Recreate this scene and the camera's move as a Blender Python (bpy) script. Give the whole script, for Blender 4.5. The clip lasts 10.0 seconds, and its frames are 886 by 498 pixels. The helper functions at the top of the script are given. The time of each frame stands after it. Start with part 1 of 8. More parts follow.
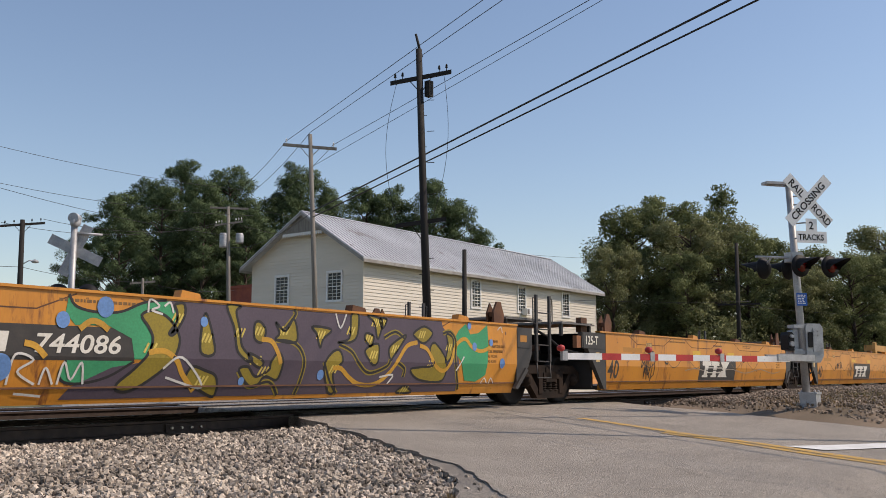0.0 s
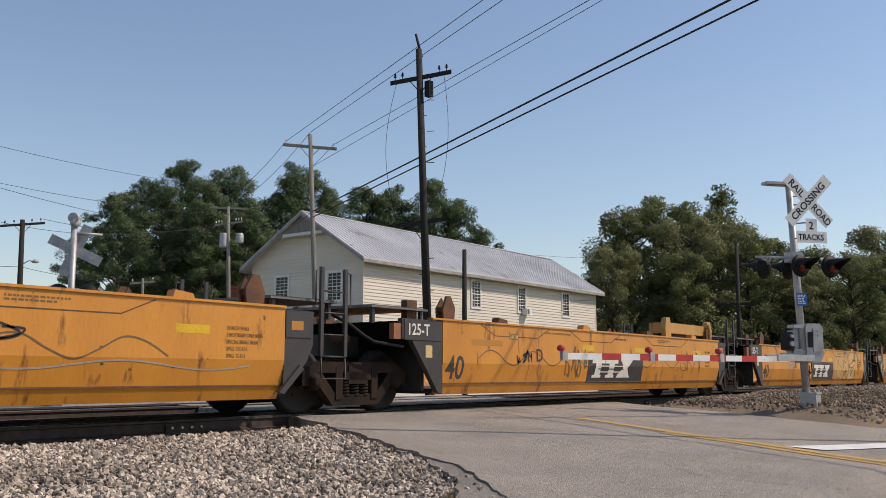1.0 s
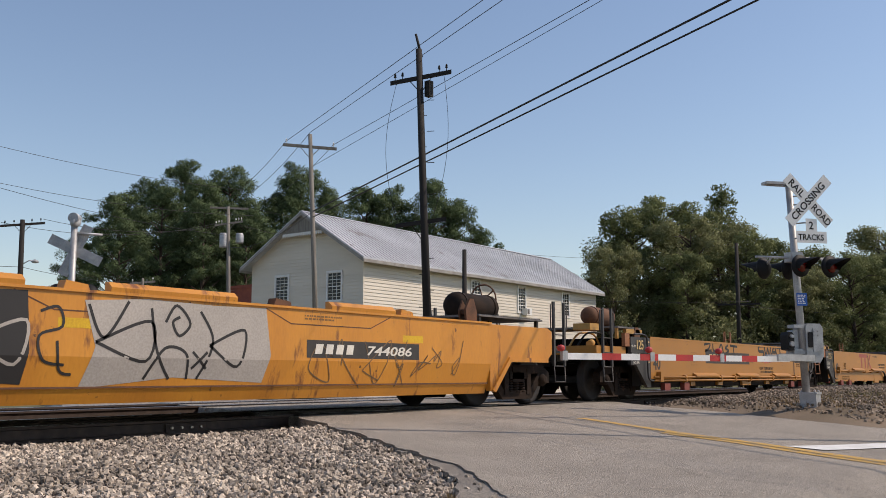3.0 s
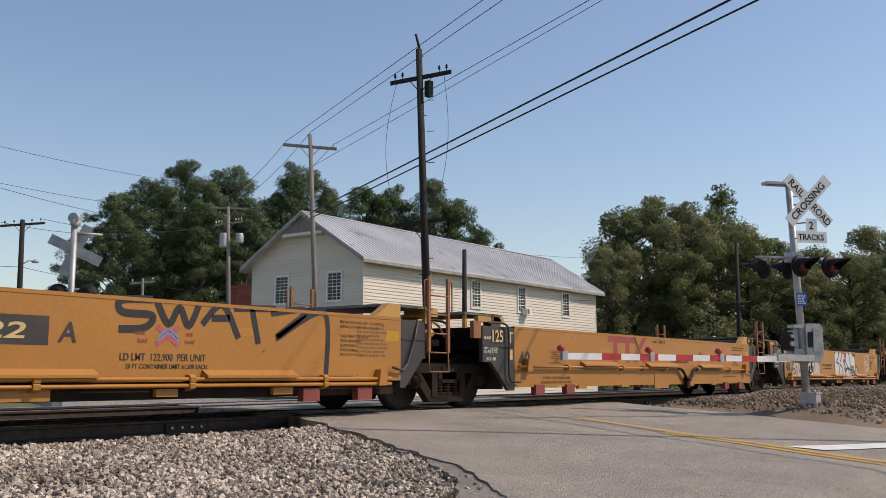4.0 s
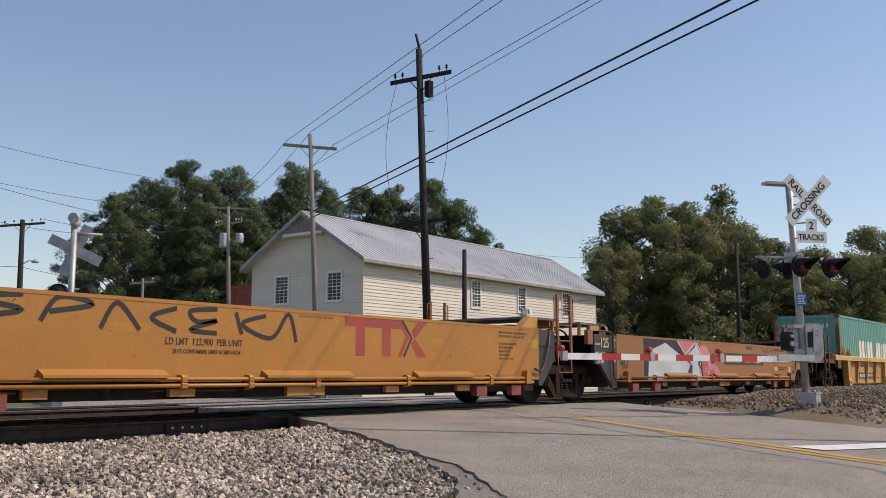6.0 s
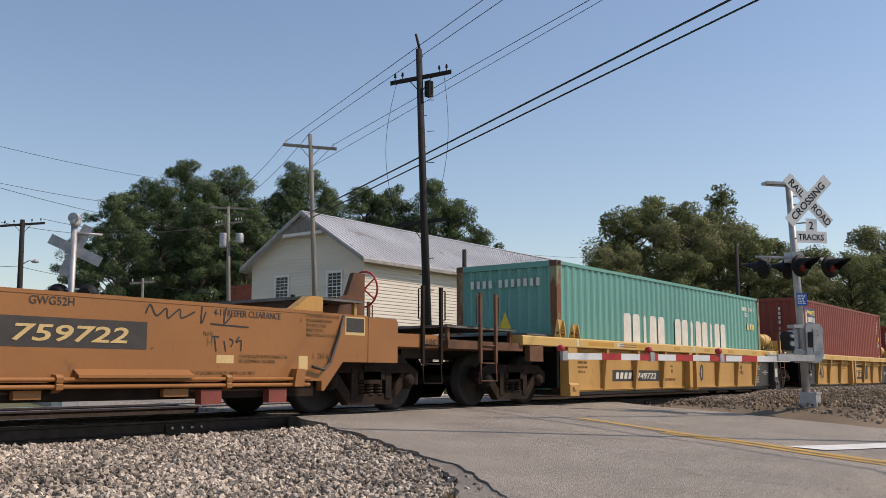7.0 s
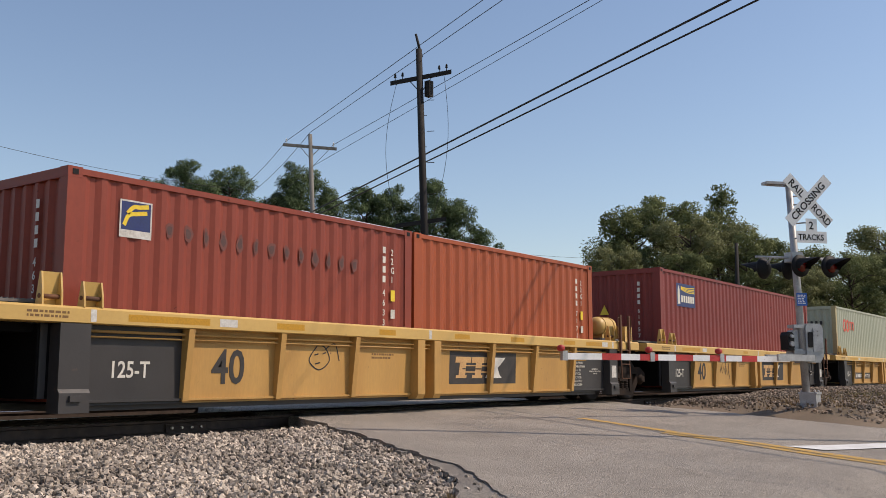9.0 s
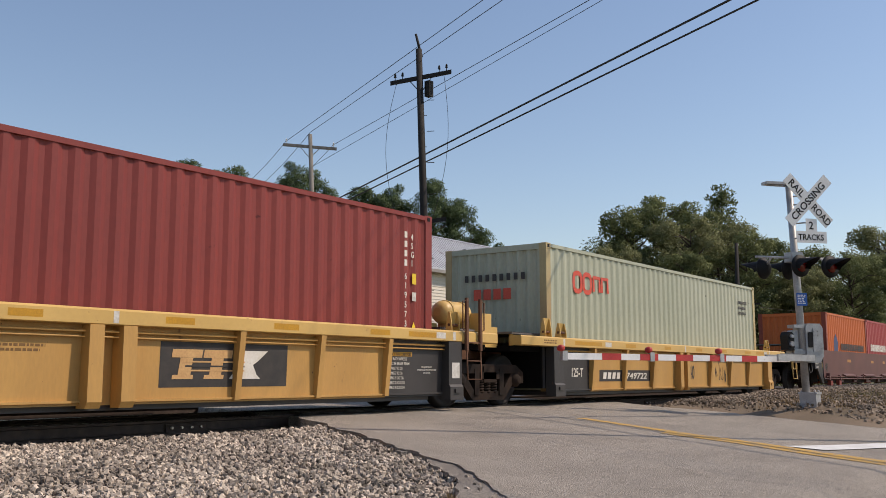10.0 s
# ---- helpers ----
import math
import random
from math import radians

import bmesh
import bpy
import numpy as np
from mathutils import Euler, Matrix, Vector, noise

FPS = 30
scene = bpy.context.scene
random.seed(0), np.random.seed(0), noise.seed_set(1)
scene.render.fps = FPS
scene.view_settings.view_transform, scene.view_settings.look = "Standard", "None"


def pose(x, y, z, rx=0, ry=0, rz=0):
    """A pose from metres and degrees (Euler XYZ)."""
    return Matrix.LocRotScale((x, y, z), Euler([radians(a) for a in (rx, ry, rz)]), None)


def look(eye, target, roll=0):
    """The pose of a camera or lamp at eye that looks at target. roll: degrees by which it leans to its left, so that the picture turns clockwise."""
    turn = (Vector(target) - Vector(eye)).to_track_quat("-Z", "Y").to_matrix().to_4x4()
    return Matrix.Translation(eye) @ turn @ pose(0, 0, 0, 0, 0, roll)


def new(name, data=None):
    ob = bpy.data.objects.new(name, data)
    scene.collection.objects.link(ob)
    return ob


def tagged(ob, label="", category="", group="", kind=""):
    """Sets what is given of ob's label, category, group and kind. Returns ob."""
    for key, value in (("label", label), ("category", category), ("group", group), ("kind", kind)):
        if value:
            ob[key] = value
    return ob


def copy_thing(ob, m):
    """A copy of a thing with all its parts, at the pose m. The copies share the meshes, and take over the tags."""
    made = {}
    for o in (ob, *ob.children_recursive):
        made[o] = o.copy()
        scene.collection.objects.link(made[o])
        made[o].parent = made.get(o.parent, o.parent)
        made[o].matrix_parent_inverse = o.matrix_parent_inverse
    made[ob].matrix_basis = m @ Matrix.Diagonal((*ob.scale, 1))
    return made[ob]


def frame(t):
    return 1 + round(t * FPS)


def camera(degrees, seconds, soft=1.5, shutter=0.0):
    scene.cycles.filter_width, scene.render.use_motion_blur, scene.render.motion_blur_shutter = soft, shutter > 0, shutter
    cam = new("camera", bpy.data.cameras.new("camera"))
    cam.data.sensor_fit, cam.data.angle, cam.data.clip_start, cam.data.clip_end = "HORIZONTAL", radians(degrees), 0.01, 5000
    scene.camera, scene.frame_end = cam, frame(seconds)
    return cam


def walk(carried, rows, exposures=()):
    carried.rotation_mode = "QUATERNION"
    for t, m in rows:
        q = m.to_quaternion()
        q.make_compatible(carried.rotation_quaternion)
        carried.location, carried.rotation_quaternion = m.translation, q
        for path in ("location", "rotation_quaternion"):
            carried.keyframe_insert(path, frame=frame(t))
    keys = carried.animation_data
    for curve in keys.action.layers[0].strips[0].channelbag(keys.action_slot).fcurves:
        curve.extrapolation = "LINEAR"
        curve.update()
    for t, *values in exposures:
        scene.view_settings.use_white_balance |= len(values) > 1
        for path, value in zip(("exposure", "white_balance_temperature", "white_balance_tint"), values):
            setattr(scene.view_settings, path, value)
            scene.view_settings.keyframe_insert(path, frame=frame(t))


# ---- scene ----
SPEED = 21.3                      # train, metres a second, towards -x
END = 10.0
EYE = (0.0, -10.597, 0.542)
YAW, PITCH = 53.566, 7.556        # from +y towards +x; up
cam = camera(49.82, END, soft=0.55)
STILL = pose(*EYE, 90 + PITCH, 0, -YAW)
walk(cam, [(0, STILL), (END, STILL)], [(0, 0.0, 6950, 16), (END, 0.0, 6950, 16)])

# ---- world and sun ----
SUN_DIR = Vector((0.42, -0.52, 0.74)).normalized()
world = bpy.data.worlds.new("sky")
scene.world = world
world.use_nodes = True
wn = world.node_tree
bg = wn.nodes["Background"]
sky = wn.nodes.new("ShaderNodeTexSky")
sky.sky_type = 'NISHITA'
sky.sun_disc = False
sky.sun_elevation = math.asin(SUN_DIR.z)
sky.sun_rotation = math.atan2(SUN_DIR.x, SUN_DIR.y)
sky.air_density, sky.dust_density, sky.ozone_density = 1.15, 0.55, 2.6
wn.links.new(sky.outputs[0], bg.inputs[0])
bg.inputs[1].default_value = 0.135
sun_data = bpy.data.lights.new("sun", 'SUN')
sun_data.energy, sun_data.angle, sun_data.color = 3.5, radians(0.53), (1.0, 0.90, 0.77)
sun = new("sun", sun_data)
sun.matrix_world = look((0, 0, 60), Vector((0, 0, 60)) - SUN_DIR)


# ---- mesh helpers ----
def box(bm, x0, x1, y0, y1, z0, z1, m=None):
    vs = [bm.verts.new((x, y, z)) for x in (x0, x1) for y in (y0, y1) for z in (z0, z1)]
    for f in ((0, 1, 3, 2), (4, 6, 7, 5), (0, 4, 5, 1), (2, 3, 7, 6), (0, 2, 6, 4), (1, 5, 7, 3)):
        bm.faces.new([vs[i] for i in f])
    if m is not None:
        for v in vs:
            v.co = m @ v.co
    return vs


def prism(bm, pts, axis, a, b):
    """A closed outline of 2D points drawn out along an axis from a to b."""
    def at(p, t):
        return {"x": (t, p[0], p[1]), "y": (p[0], t, p[1]), "z": (p[0], p[1], t)}[axis]
    lo = [bm.verts.new(at(p, a)) for p in pts]
    hi = [bm.verts.new(at(p, b)) for p in pts]
    n = len(pts)
    bm.faces.new(lo), bm.faces.new(hi[::-1])
    for i in range(n):
        bm.faces.new((lo[i], hi[i], hi[(i + 1) % n], lo[(i + 1) % n]))
    return lo + hi


def rod(bm, p, q, r, seg=8, r2=None):
    """A round bar from p to q, tapering to r2."""
    p, q = Vector(p), Vector(q)
    r2 = r if r2 is None else r2
    turn = (q - p).to_track_quat("Z", "Y").to_matrix()
    lo, hi = [], []
    for i in range(seg):
        a = 2 * math.pi * i / seg
        d = turn @ Vector((math.cos(a), math.sin(a), 0))
        lo.append(bm.verts.new(p + d * r)), hi.append(bm.verts.new(q + d * r2))
    bm.faces.new(lo[::-1]), bm.faces.new(hi)
    for i in range(seg):
        f = bm.faces.new((lo[i], lo[(i + 1) % seg], hi[(i + 1) % seg], hi[i]))
        f.smooth = True


def pipe(bm, pts, r, seg=6):
    """One bent tube through the points."""
    pts = [Vector(p) for p in pts]
    rings, up = [], None
    for i, p in enumerate(pts):
        d = (pts[min(i + 1, len(pts) - 1)] - pts[max(i - 1, 0)]).normalized()
        if up is None:
            up = d.orthogonal().normalized()
        up = (up - d * up.dot(d)).normalized()
        side = d.cross(up)
        rings.append([bm.verts.new(p + r * (math.cos(2 * math.pi * k / seg) * up + math.sin(2 * math.pi * k / seg) * side)) for k in range(seg)])
    for a, b in zip(rings[:-1], rings[1:]):
        for k in range(seg):
            bm.faces.new((a[k], a[(k + 1) % seg], b[(k + 1) % seg], b[k])).smooth = True
    bm.faces.new(rings[0][::-1]), bm.faces.new(rings[-1])


def soften(bm, width=0.01, seg=1):
    edges = [e for e in bm.edges if len(e.link_faces) == 2 and e.calc_face_angle(0) > 0.6]
    bmesh.ops.bevel(bm, geom=edges, offset=width, segments=seg, affect='EDGES', clamp_overlap=True)


def finish(name, bm, material):
    me = bpy.data.meshes.new(name)
    bmesh.ops.recalc_face_normals(bm, faces=bm.faces)
    bm.to_mesh(me), bm.free()
    me.materials.append(material)
    return me


def part(name, bm, material, parent=None, label=""):
    ob = new(name, finish(name, bm, material))
    ob.parent = parent
    return tagged(ob, label)


def mesh_of(name, verts, faces, material, smooth=False):
    me = bpy.data.meshes.new(name)
    me.from_pydata(verts, [], faces)
    me.materials.append(material)
    if smooth:
        me.polygons.foreach_set("use_smooth", [True] * len(me.polygons))
    me.update()
    return me


# ---- materials ----
def surface(name, c1, c2=None, scale=3.0, rough=0.7, metal=0.0, bump=0.15, grain=40.0, c3=None, spots=0.0, spot_scale=6.0, depth=0.01, spread=0.0, stretch=(1, 1, 1), gritty=0.35, flecks=None):
    """Two colours in soft patches, fine grain, stains of a third colour, and relief."""
    m = bpy.data.materials.new(name)
    m.use_nodes = True
    t = m.node_tree
    n, link = t.nodes, t.links.new
    b = n["Principled BSDF"]
    co = n.new("ShaderNodeTexCoord")
    mp = n.new("ShaderNodeMapping")
    mp.inputs["Scale"].default_value = stretch
    link(co.outputs["Object"], mp.inputs[0])
    big = n.new("ShaderNodeTexNoise")
    big.inputs["Scale"].default_value, big.inputs["Detail"].default_value = scale, 6
    fine = n.new("ShaderNodeTexNoise")
    fine.inputs["Scale"].default_value, fine.inputs["Detail"].default_value = grain, 4
    link(mp.outputs[0], big.inputs[0]), link(mp.outputs[0], fine.inputs[0])
    mix = n.new("ShaderNodeMix")
    mix.data_type = 'RGBA'
    mix.inputs[6].default_value, mix.inputs[7].default_value = (*c1, 1), (*(c2 or [v * 0.75 for v in c1]), 1)
    rmp = n.new("ShaderNodeMapRange")
    rmp.inputs[1].default_value, rmp.inputs[2].default_value = 0.35, 0.65
    link(big.outputs[0], rmp.inputs[0]), link(rmp.outputs[0], mix.inputs[0])
    out = mix.outputs[2]
    gm = n.new("ShaderNodeMix")
    gm.data_type, gm.blend_type = 'RGBA', 'OVERLAY'
    gm.inputs[0].default_value = gritty
    sharp = n.new("ShaderNodeMapRange")
    lo = 0.36 if gritty > .8 else 0.25 if gritty > .5 else 0.0
    sharp.inputs[1].default_value, sharp.inputs[2].default_value = lo, 1 - lo
    link(fine.outputs[0], sharp.inputs[0])
    link(out, gm.inputs[6]), link(sharp.outputs[0], gm.inputs[7])
    out = gm.outputs[2]
    if c3:
        sp = n.new("ShaderNodeTexNoise")
        sp.inputs["Scale"].default_value, sp.inputs["Detail"].default_value = spot_scale, 8
        sp.inputs["Roughness"].default_value = 0.65
        link(mp.outputs[0], sp.inputs[0])
        sr = n.new("ShaderNodeMapRange")
        sr.inputs[1].default_value, sr.inputs[2].default_value = 0.72 - spots, 0.80 - spots
        link(sp.outputs[0], sr.inputs[0])
        sm = n.new("ShaderNodeMix")
        sm.data_type = 'RGBA'
        sm.inputs[7].default_value = (*c3, 1)
        link(sr.outputs[0], sm.inputs[0]), link(out, sm.inputs[6])
        out = sm.outputs[2]
    if flecks:
        # small chips and scratches down to rust
        fl = n.new("ShaderNodeTexNoise")
        fl.inputs["Scale"].default_value, fl.inputs["Detail"].default_value, fl.inputs["Roughness"].default_value = flecks[0], 5, 0.6
        link(co.outputs["Object"], fl.inputs[0])
        fr = n.new("ShaderNodeMapRange")
        fr.inputs[1].default_value, fr.inputs[2].default_value = flecks[1], flecks[1] + .03
        link(fl.outputs[0], fr.inputs[0])
        fm = n.new("ShaderNodeMix")
        fm.data_type = 'RGBA'
        fm.inputs[7].default_value = (*flecks[2], 1)
        link(fr.outputs[0], fm.inputs[0]), link(out, fm.inputs[6])
        out = fm.outputs[2]
    if spread:
        oi = n.new("ShaderNodeNewGeometry")
        hs = n.new("ShaderNodeHueSaturation")
        vr = n.new("ShaderNodeMapRange")
        vr.inputs[3].default_value, vr.inputs[4].default_value = 1 - spread, 1 + spread
        link(oi.outputs["Random Per Island"], vr.inputs[0]), link(vr.outputs[0], hs.inputs["Value"])
        link(out, hs.inputs["Color"])
        out = hs.outputs[0]
    link(out, b.inputs["Base Color"])
    rr = n.new("ShaderNodeMapRange")
    rr.inputs[3].default_value, rr.inputs[4].default_value = max(0.05, rough - 0.12), min(1, rough + 0.12)
    link(fine.outputs[0], rr.inputs[0]), link(rr.outputs[0], b.inputs["Roughness"])
    b.inputs["Metallic"].default_value = metal
    if bump:
        bp = n.new("ShaderNodeBump")
        bp.inputs["Strength"].default_value, bp.inputs["Distance"].default_value = bump, depth
        link(fine.outputs[0], bp.inputs["Height"]), link(bp.outputs[0], b.inputs["Normal"])
    return m


M = {}
M["dirt"] = surface("dirt", (0.20, 0.145, 0.095), (0.14, 0.105, 0.065), 0.9, 0.95, bump=0.6, grain=30)
M["grass"] = surface("grass", (0.075, 0.09, 0.03), (0.14, 0.12, 0.05), 0.3, 0.95, bump=0.6, grain=30)
M["asphalt"] = surface("asphalt", (0.305, 0.268, 0.222), (0.245, 0.215, 0.178), 0.9, 0.9, bump=0.7, grain=95, c3=(0.17, 0.148, 0.122), spots=0.10, spot_scale=0.9, gritty=0.9, depth=0.02)
M["asphalt_old"] = surface("asphalt_old", (0.27, 0.238, 0.198), (0.205, 0.18, 0.15), 2.5, 0.92, bump=0.8, grain=95, gritty=0.9, depth=0.02, c3=(0.13, 0.11, 0.09), spots=0.12, spot_scale=5)
M["ballast"] = surface("ballast", (0.16, 0.13, 0.105), (0.09, 0.075, 0.06), 9, 0.95, bump=0.9, grain=45, depth=0.03)
M["stone"] = surface("stone", (0.46, 0.385, 0.305), (0.285, 0.233, 0.182), 0.9, 0.85, bump=0.4, grain=60, spread=0.75)
M["steel"] = surface("steel", (0.075, 0.052, 0.042), (0.045, 0.032, 0.026), 8, 0.75, 0.2, grain=60)
M["rail_top"] = surface("rail_top", (0.55, 0.54, 0.53), (0.45, 0.43, 0.42), 3, 0.28, 0.9, bump=0.03)
M["tie"] = surface("tie", (0.026, 0.020, 0.017), (0.016, 0.013, 0.011), 4, 0.9, bump=0.6, grain=30)
M["yellow_line"] = surface("yellow_line", (0.55, 0.31, 0.05), (0.42, 0.26, 0.07), 5, 0.8, grain=120, c3=(0.27, 0.235, 0.19), spots=0.20, spot_scale=9)
M["white_line"] = surface("white_line", (0.72, 0.71, 0.68), (0.6, 0.59, 0.56), 4, 0.8, grain=120, c3=(0.3, 0.28, 0.26), spots=0.10, spot_scale=14)
M["siding"] = surface("siding", (0.68, 0.62, 0.525), (0.61, 0.555, 0.465), 0.5, 0.7, bump=0.05, grain=20, gritty=.12, c3=(0.40, 0.36, 0.30), spots=0.06, spot_scale=1.2, stretch=(.5, .5, 3))
M["roof_metal"] = surface("roof_metal", (0.56, 0.57, 0.58), (0.44, 0.45, 0.46), 0.35, 0.5, 0.25, bump=0.05, grain=8, c3=(0.33, 0.31, 0.30), spots=0.12, spot_scale=0.8)
M["trim_white"] = surface("trim_white", (0.78, 0.77, 0.74), (0.7, 0.69, 0.66), 2, 0.6, bump=0.05)
M["trim_old"] = surface("trim_old", (0.34, 0.32, 0.29), (0.24, 0.225, 0.205), 3, 0.8, bump=0.2, grain=30)
M["glass"] = surface("glass", (0.010, 0.012, 0.014), (0.016, 0.018, 0.020), 2, 0.15, bump=0.0)
M["glass"].node_tree.nodes["Principled BSDF"].inputs["Specular IOR Level"].default_value = 0.25
M["brick_red"] = surface("brick_red", (0.33, 0.09, 0.055), (0.25, 0.07, 0.05), 2, 0.85)
M["pole_dark"] = surface("pole_dark", (0.018, 0.015, 0.013), (0.011, 0.009, 0.008), 3, 0.85, bump=0.5, grain=30, stretch=(3, 3, 0.3))
M["pole_grey"] = surface("pole_grey", (0.24, 0.22, 0.19), (0.16, 0.145, 0.125), 3, 0.9, bump=0.5, grain=30, stretch=(3, 3, 0.3))
M["wire"] = surface("wire", (0.02, 0.02, 0.022), (0.015, 0.015, 0.016), 3, 0.6, bump=0)
M["galv"] = surface("galv", (0.43, 0.43, 0.43), (0.33, 0.33, 0.335), 6, 0.5, 0.4, bump=0.06, grain=50)
M["sign_white"] = surface("sign_white", (0.78, 0.78, 0.77), (0.70, 0.70, 0.69), 2, 0.5, bump=0.02, c3=(0.45, 0.42, 0.38), spots=0.03, spot_scale=9)
M["black"] = surface("black", (0.010, 0.010, 0.011), (0.014, 0.014, 0.015), 5, 0.6, bump=0.05)
M["black"].node_tree.nodes["Principled BSDF"].inputs["Specular IOR Level"].default_value = .2
M["red"] = surface("red", (0.50, 0.03, 0.025), (0.40, 0.03, 0.03), 4, 0.5, bump=0.03)
M["red_lens"] = surface("red_lens", (0.16, 0.008, 0.008), (0.10, 0.006, 0.006), 4, 0.2, bump=0)
M["blue_sign"] = surface("blue_sign", (0.02, 0.12, 0.45), (0.02, 0.10, 0.38), 4, 0.5, bump=0)
M["bark"] = surface("bark", (0.10, 0.07, 0.05), (0.06, 0.045, 0.035), 3, 0.95, bump=0.7, grain=12)


def foliage(name, c1, c2):
    """Leaf material: matt colour that differs from blade to blade, letting some light through."""
    m = surface(name, c1, c2, 0.35, 0.75, bump=0, spread=0.3)
    t = m.node_tree
    out, b = t.nodes["Material Output"], t.nodes["Principled BSDF"]
    tr = t.nodes.new("ShaderNodeBsdfTranslucent")
    mx = t.nodes.new("ShaderNodeMixShader")
    mx.inputs[0].default_value = 0.30
    b.inputs["Specular IOR Level"].default_value = 0.2
    t.links.new(b.inputs["Base Color"].links[0].from_socket, tr.inputs[0])
    t.links.new(b.outputs[0], mx.inputs[1]), t.links.new(tr.outputs[0], mx.inputs[2])
    t.links.new(mx.outputs[0], out.inputs[0])
    return m


M["pine"] = foliage("pine", (0.108, 0.152, 0.070), (0.082, 0.120, 0.056))
M["leaf_light"] = foliage("leaf_light", (0.215, 0.225, 0.105), (0.165, 0.178, 0.083))
M["leaf"] = foliage("leaf", (0.168, 0.192, 0.080), (0.125, 0.150, 0.062))


# ---- ground, road, track ----
def bed(y):
    """Height of the ground across the line."""
    if y < -1.2:
        return max(-0.95, -0.02 + 0.045 * (y + 1.2) + min(0, 0.18 * (y + 8.4)))
    if y > 6.2:
        return max(-0.5, -0.02 - 0.06 * (y - 6.2))
    return -0.02


def strip(name, xs, ys, lift, material, label, category, edges=None):
    verts, faces = [], []
    for j, y in enumerate(ys):
        a, b = edges(y) if edges else (xs[0], xs[-1])
        for i, x in enumerate(xs):
            u = (x - xs[0]) / (xs[-1] - xs[0])
            px = a + (b - a) * u
            verts.append((px, y, bed(y) + lift(px, y)))
    n = len(xs)
    for j in range(len(ys) - 1):
        for i in range(n - 1):
            k = j * n + i
            faces.append((k, k + 1, k + n + 1, k + n))
    ob = new(name, mesh_of(name, verts, faces, material, True))
    return tagged(ob, label, category, kind="structure")


def road_edges(y):
    left = np.interp(y, [-30, -8.5, -7.03, -5.9, -4.85, -3.4, -1.5, 1, 60], [-8, 4.2, 5.61, 6.66, 7.35, 8.21, 9.3, 10.4, 38])
    left += 0.12 * noise.noise((y * 1.7, 3.1, 0)) + 0.10 * noise.noise((y * 4.5, 1.1, 0)) + 0.035 * noise.noise((y * 13, 6.1, 0))
    right = np.interp(y, [-30, -7.17, -5.77, -4.25, -2.83, 1, 60], [6, 16.33, 17.11, 17.78, 18.23, 20.0, 47]) + 0.15 * noise.noise((y * 1.3, 8.1, 0))
    return left, right


span = [-2500, -600, -150, -60, -30, -14, -10, -8, -6, -5, -4, -3, -2, -1, 0, 2, 4, 6, 8, 12, 20, 40, 60, 150, 600, 2500]
strip("ground", [-2500, -600, -150, -60, -20, 0, 10, 20, 40, 60, 150, 600, 2500], span, lambda x, y: -0.38 if -2.1 < y < 7 else -0.17, M["grass"],
      "dry grass and dirt ground around the crossing", "ground")
ys = [-30, -20, -14, -11] + [-10 + 0.05 * i for i in range(120)] + [-4 + 0.12 * i for i in range(110)] + [10, 12, 16, 20, 30, 40, 60]
strip("road", [i / 40 for i in range(41)], ys, lambda x, y: 0.012 * noise.noise((x * 0.7, y * 0.7, 0)), M["asphalt"],
      "worn grey asphalt road rising over the tracks", "road", road_edges)


for side in (0, 1):
    verts, faces = [], []
    for k, y in enumerate(ys):
        x = road_edges(y)[side]
        z = bed(y) + 0.012 * noise.noise((x * 0.7, y * 0.7, 0))
        verts += [(x, y, z), (x + (.05 if side else -.05), y, z - .32)]
        if k:
            faces.append((2 * k - 2, 2 * k - 1, 2 * k + 1, 2 * k))
    tagged(new("road_verge", mesh_of("road_verge", verts, faces, M["asphalt_old"])), "broken asphalt edge of the road", "road edge", kind="structure")


def apron(y):
    """Width of the older, lower asphalt along the broken edge."""
    return max(0, np.interp(y, [-9, -7.2, -6.6, -6.2, -5.5, -4.8], [.95, .72, .42, .24, .10, 0]) + .16 * noise.noise((y * 2.1, 5.5, 0)) + .06 * noise.noise((y * 7, 2.5, 0)))


def apron_top(x, y):
    left = road_edges(y)[0]
    return bed(y) + .012 * noise.noise((x * .7, y * .7, 0)) - np.interp(y, [-7.2, -6.2], [.007, .018]) - .035 * max(0, left - x) + .007 * noise.noise((x * 5, y * 5, 3))


verts, faces = [], []
rows = [-9 + .05 * i for i in range(90)]
for k, y in enumerate(rows):
    left, w = road_edges(y)[0], apron(y)
    for j in range(7):
        x = left + .03 - (w + .03) * j / 5 if j < 6 else left - w - .03
        verts.append((x, y, apron_top(x, y) - (.12 if j == 6 else 0)))
        if k and j:
            i = 7 * k + j
            faces.append((i - 1, i, i - 7, i - 8))
tagged(new("road_apron", mesh_of("road_apron", verts, faces, M["asphalt_old"])), "older sunken asphalt along the broken road edge", "road edge", kind="structure")


def shoulder(x, y):
    """Relief of the ballast beside the track."""
    d = -0.09 + 0.03 * noise.noise((x * 0.8, y * 0.8, 2))
    if x > 17:
        w = min(1, max(0, (x - road_edges(y)[1] - .1) / .9)) * min(1, max(0, (y + 8) / 1.8)) * min(1, max(0, (-1.75 - y) / .8))
        goal = .0 + .16 * min(1, max(0, (x - 19) / 9)) + .05 * noise.noise((x * .6, y * .6, 7))
        d += (goal - bed(y) - d) * w * w * (3 - 2 * w)
    if x < 12:
        near = min(1, max(0, (x - road_edges(y)[0] + .7) / .7))
        d += (-.065 - d) * near
    if y > -1.9:
        d -= 0.1
    return d


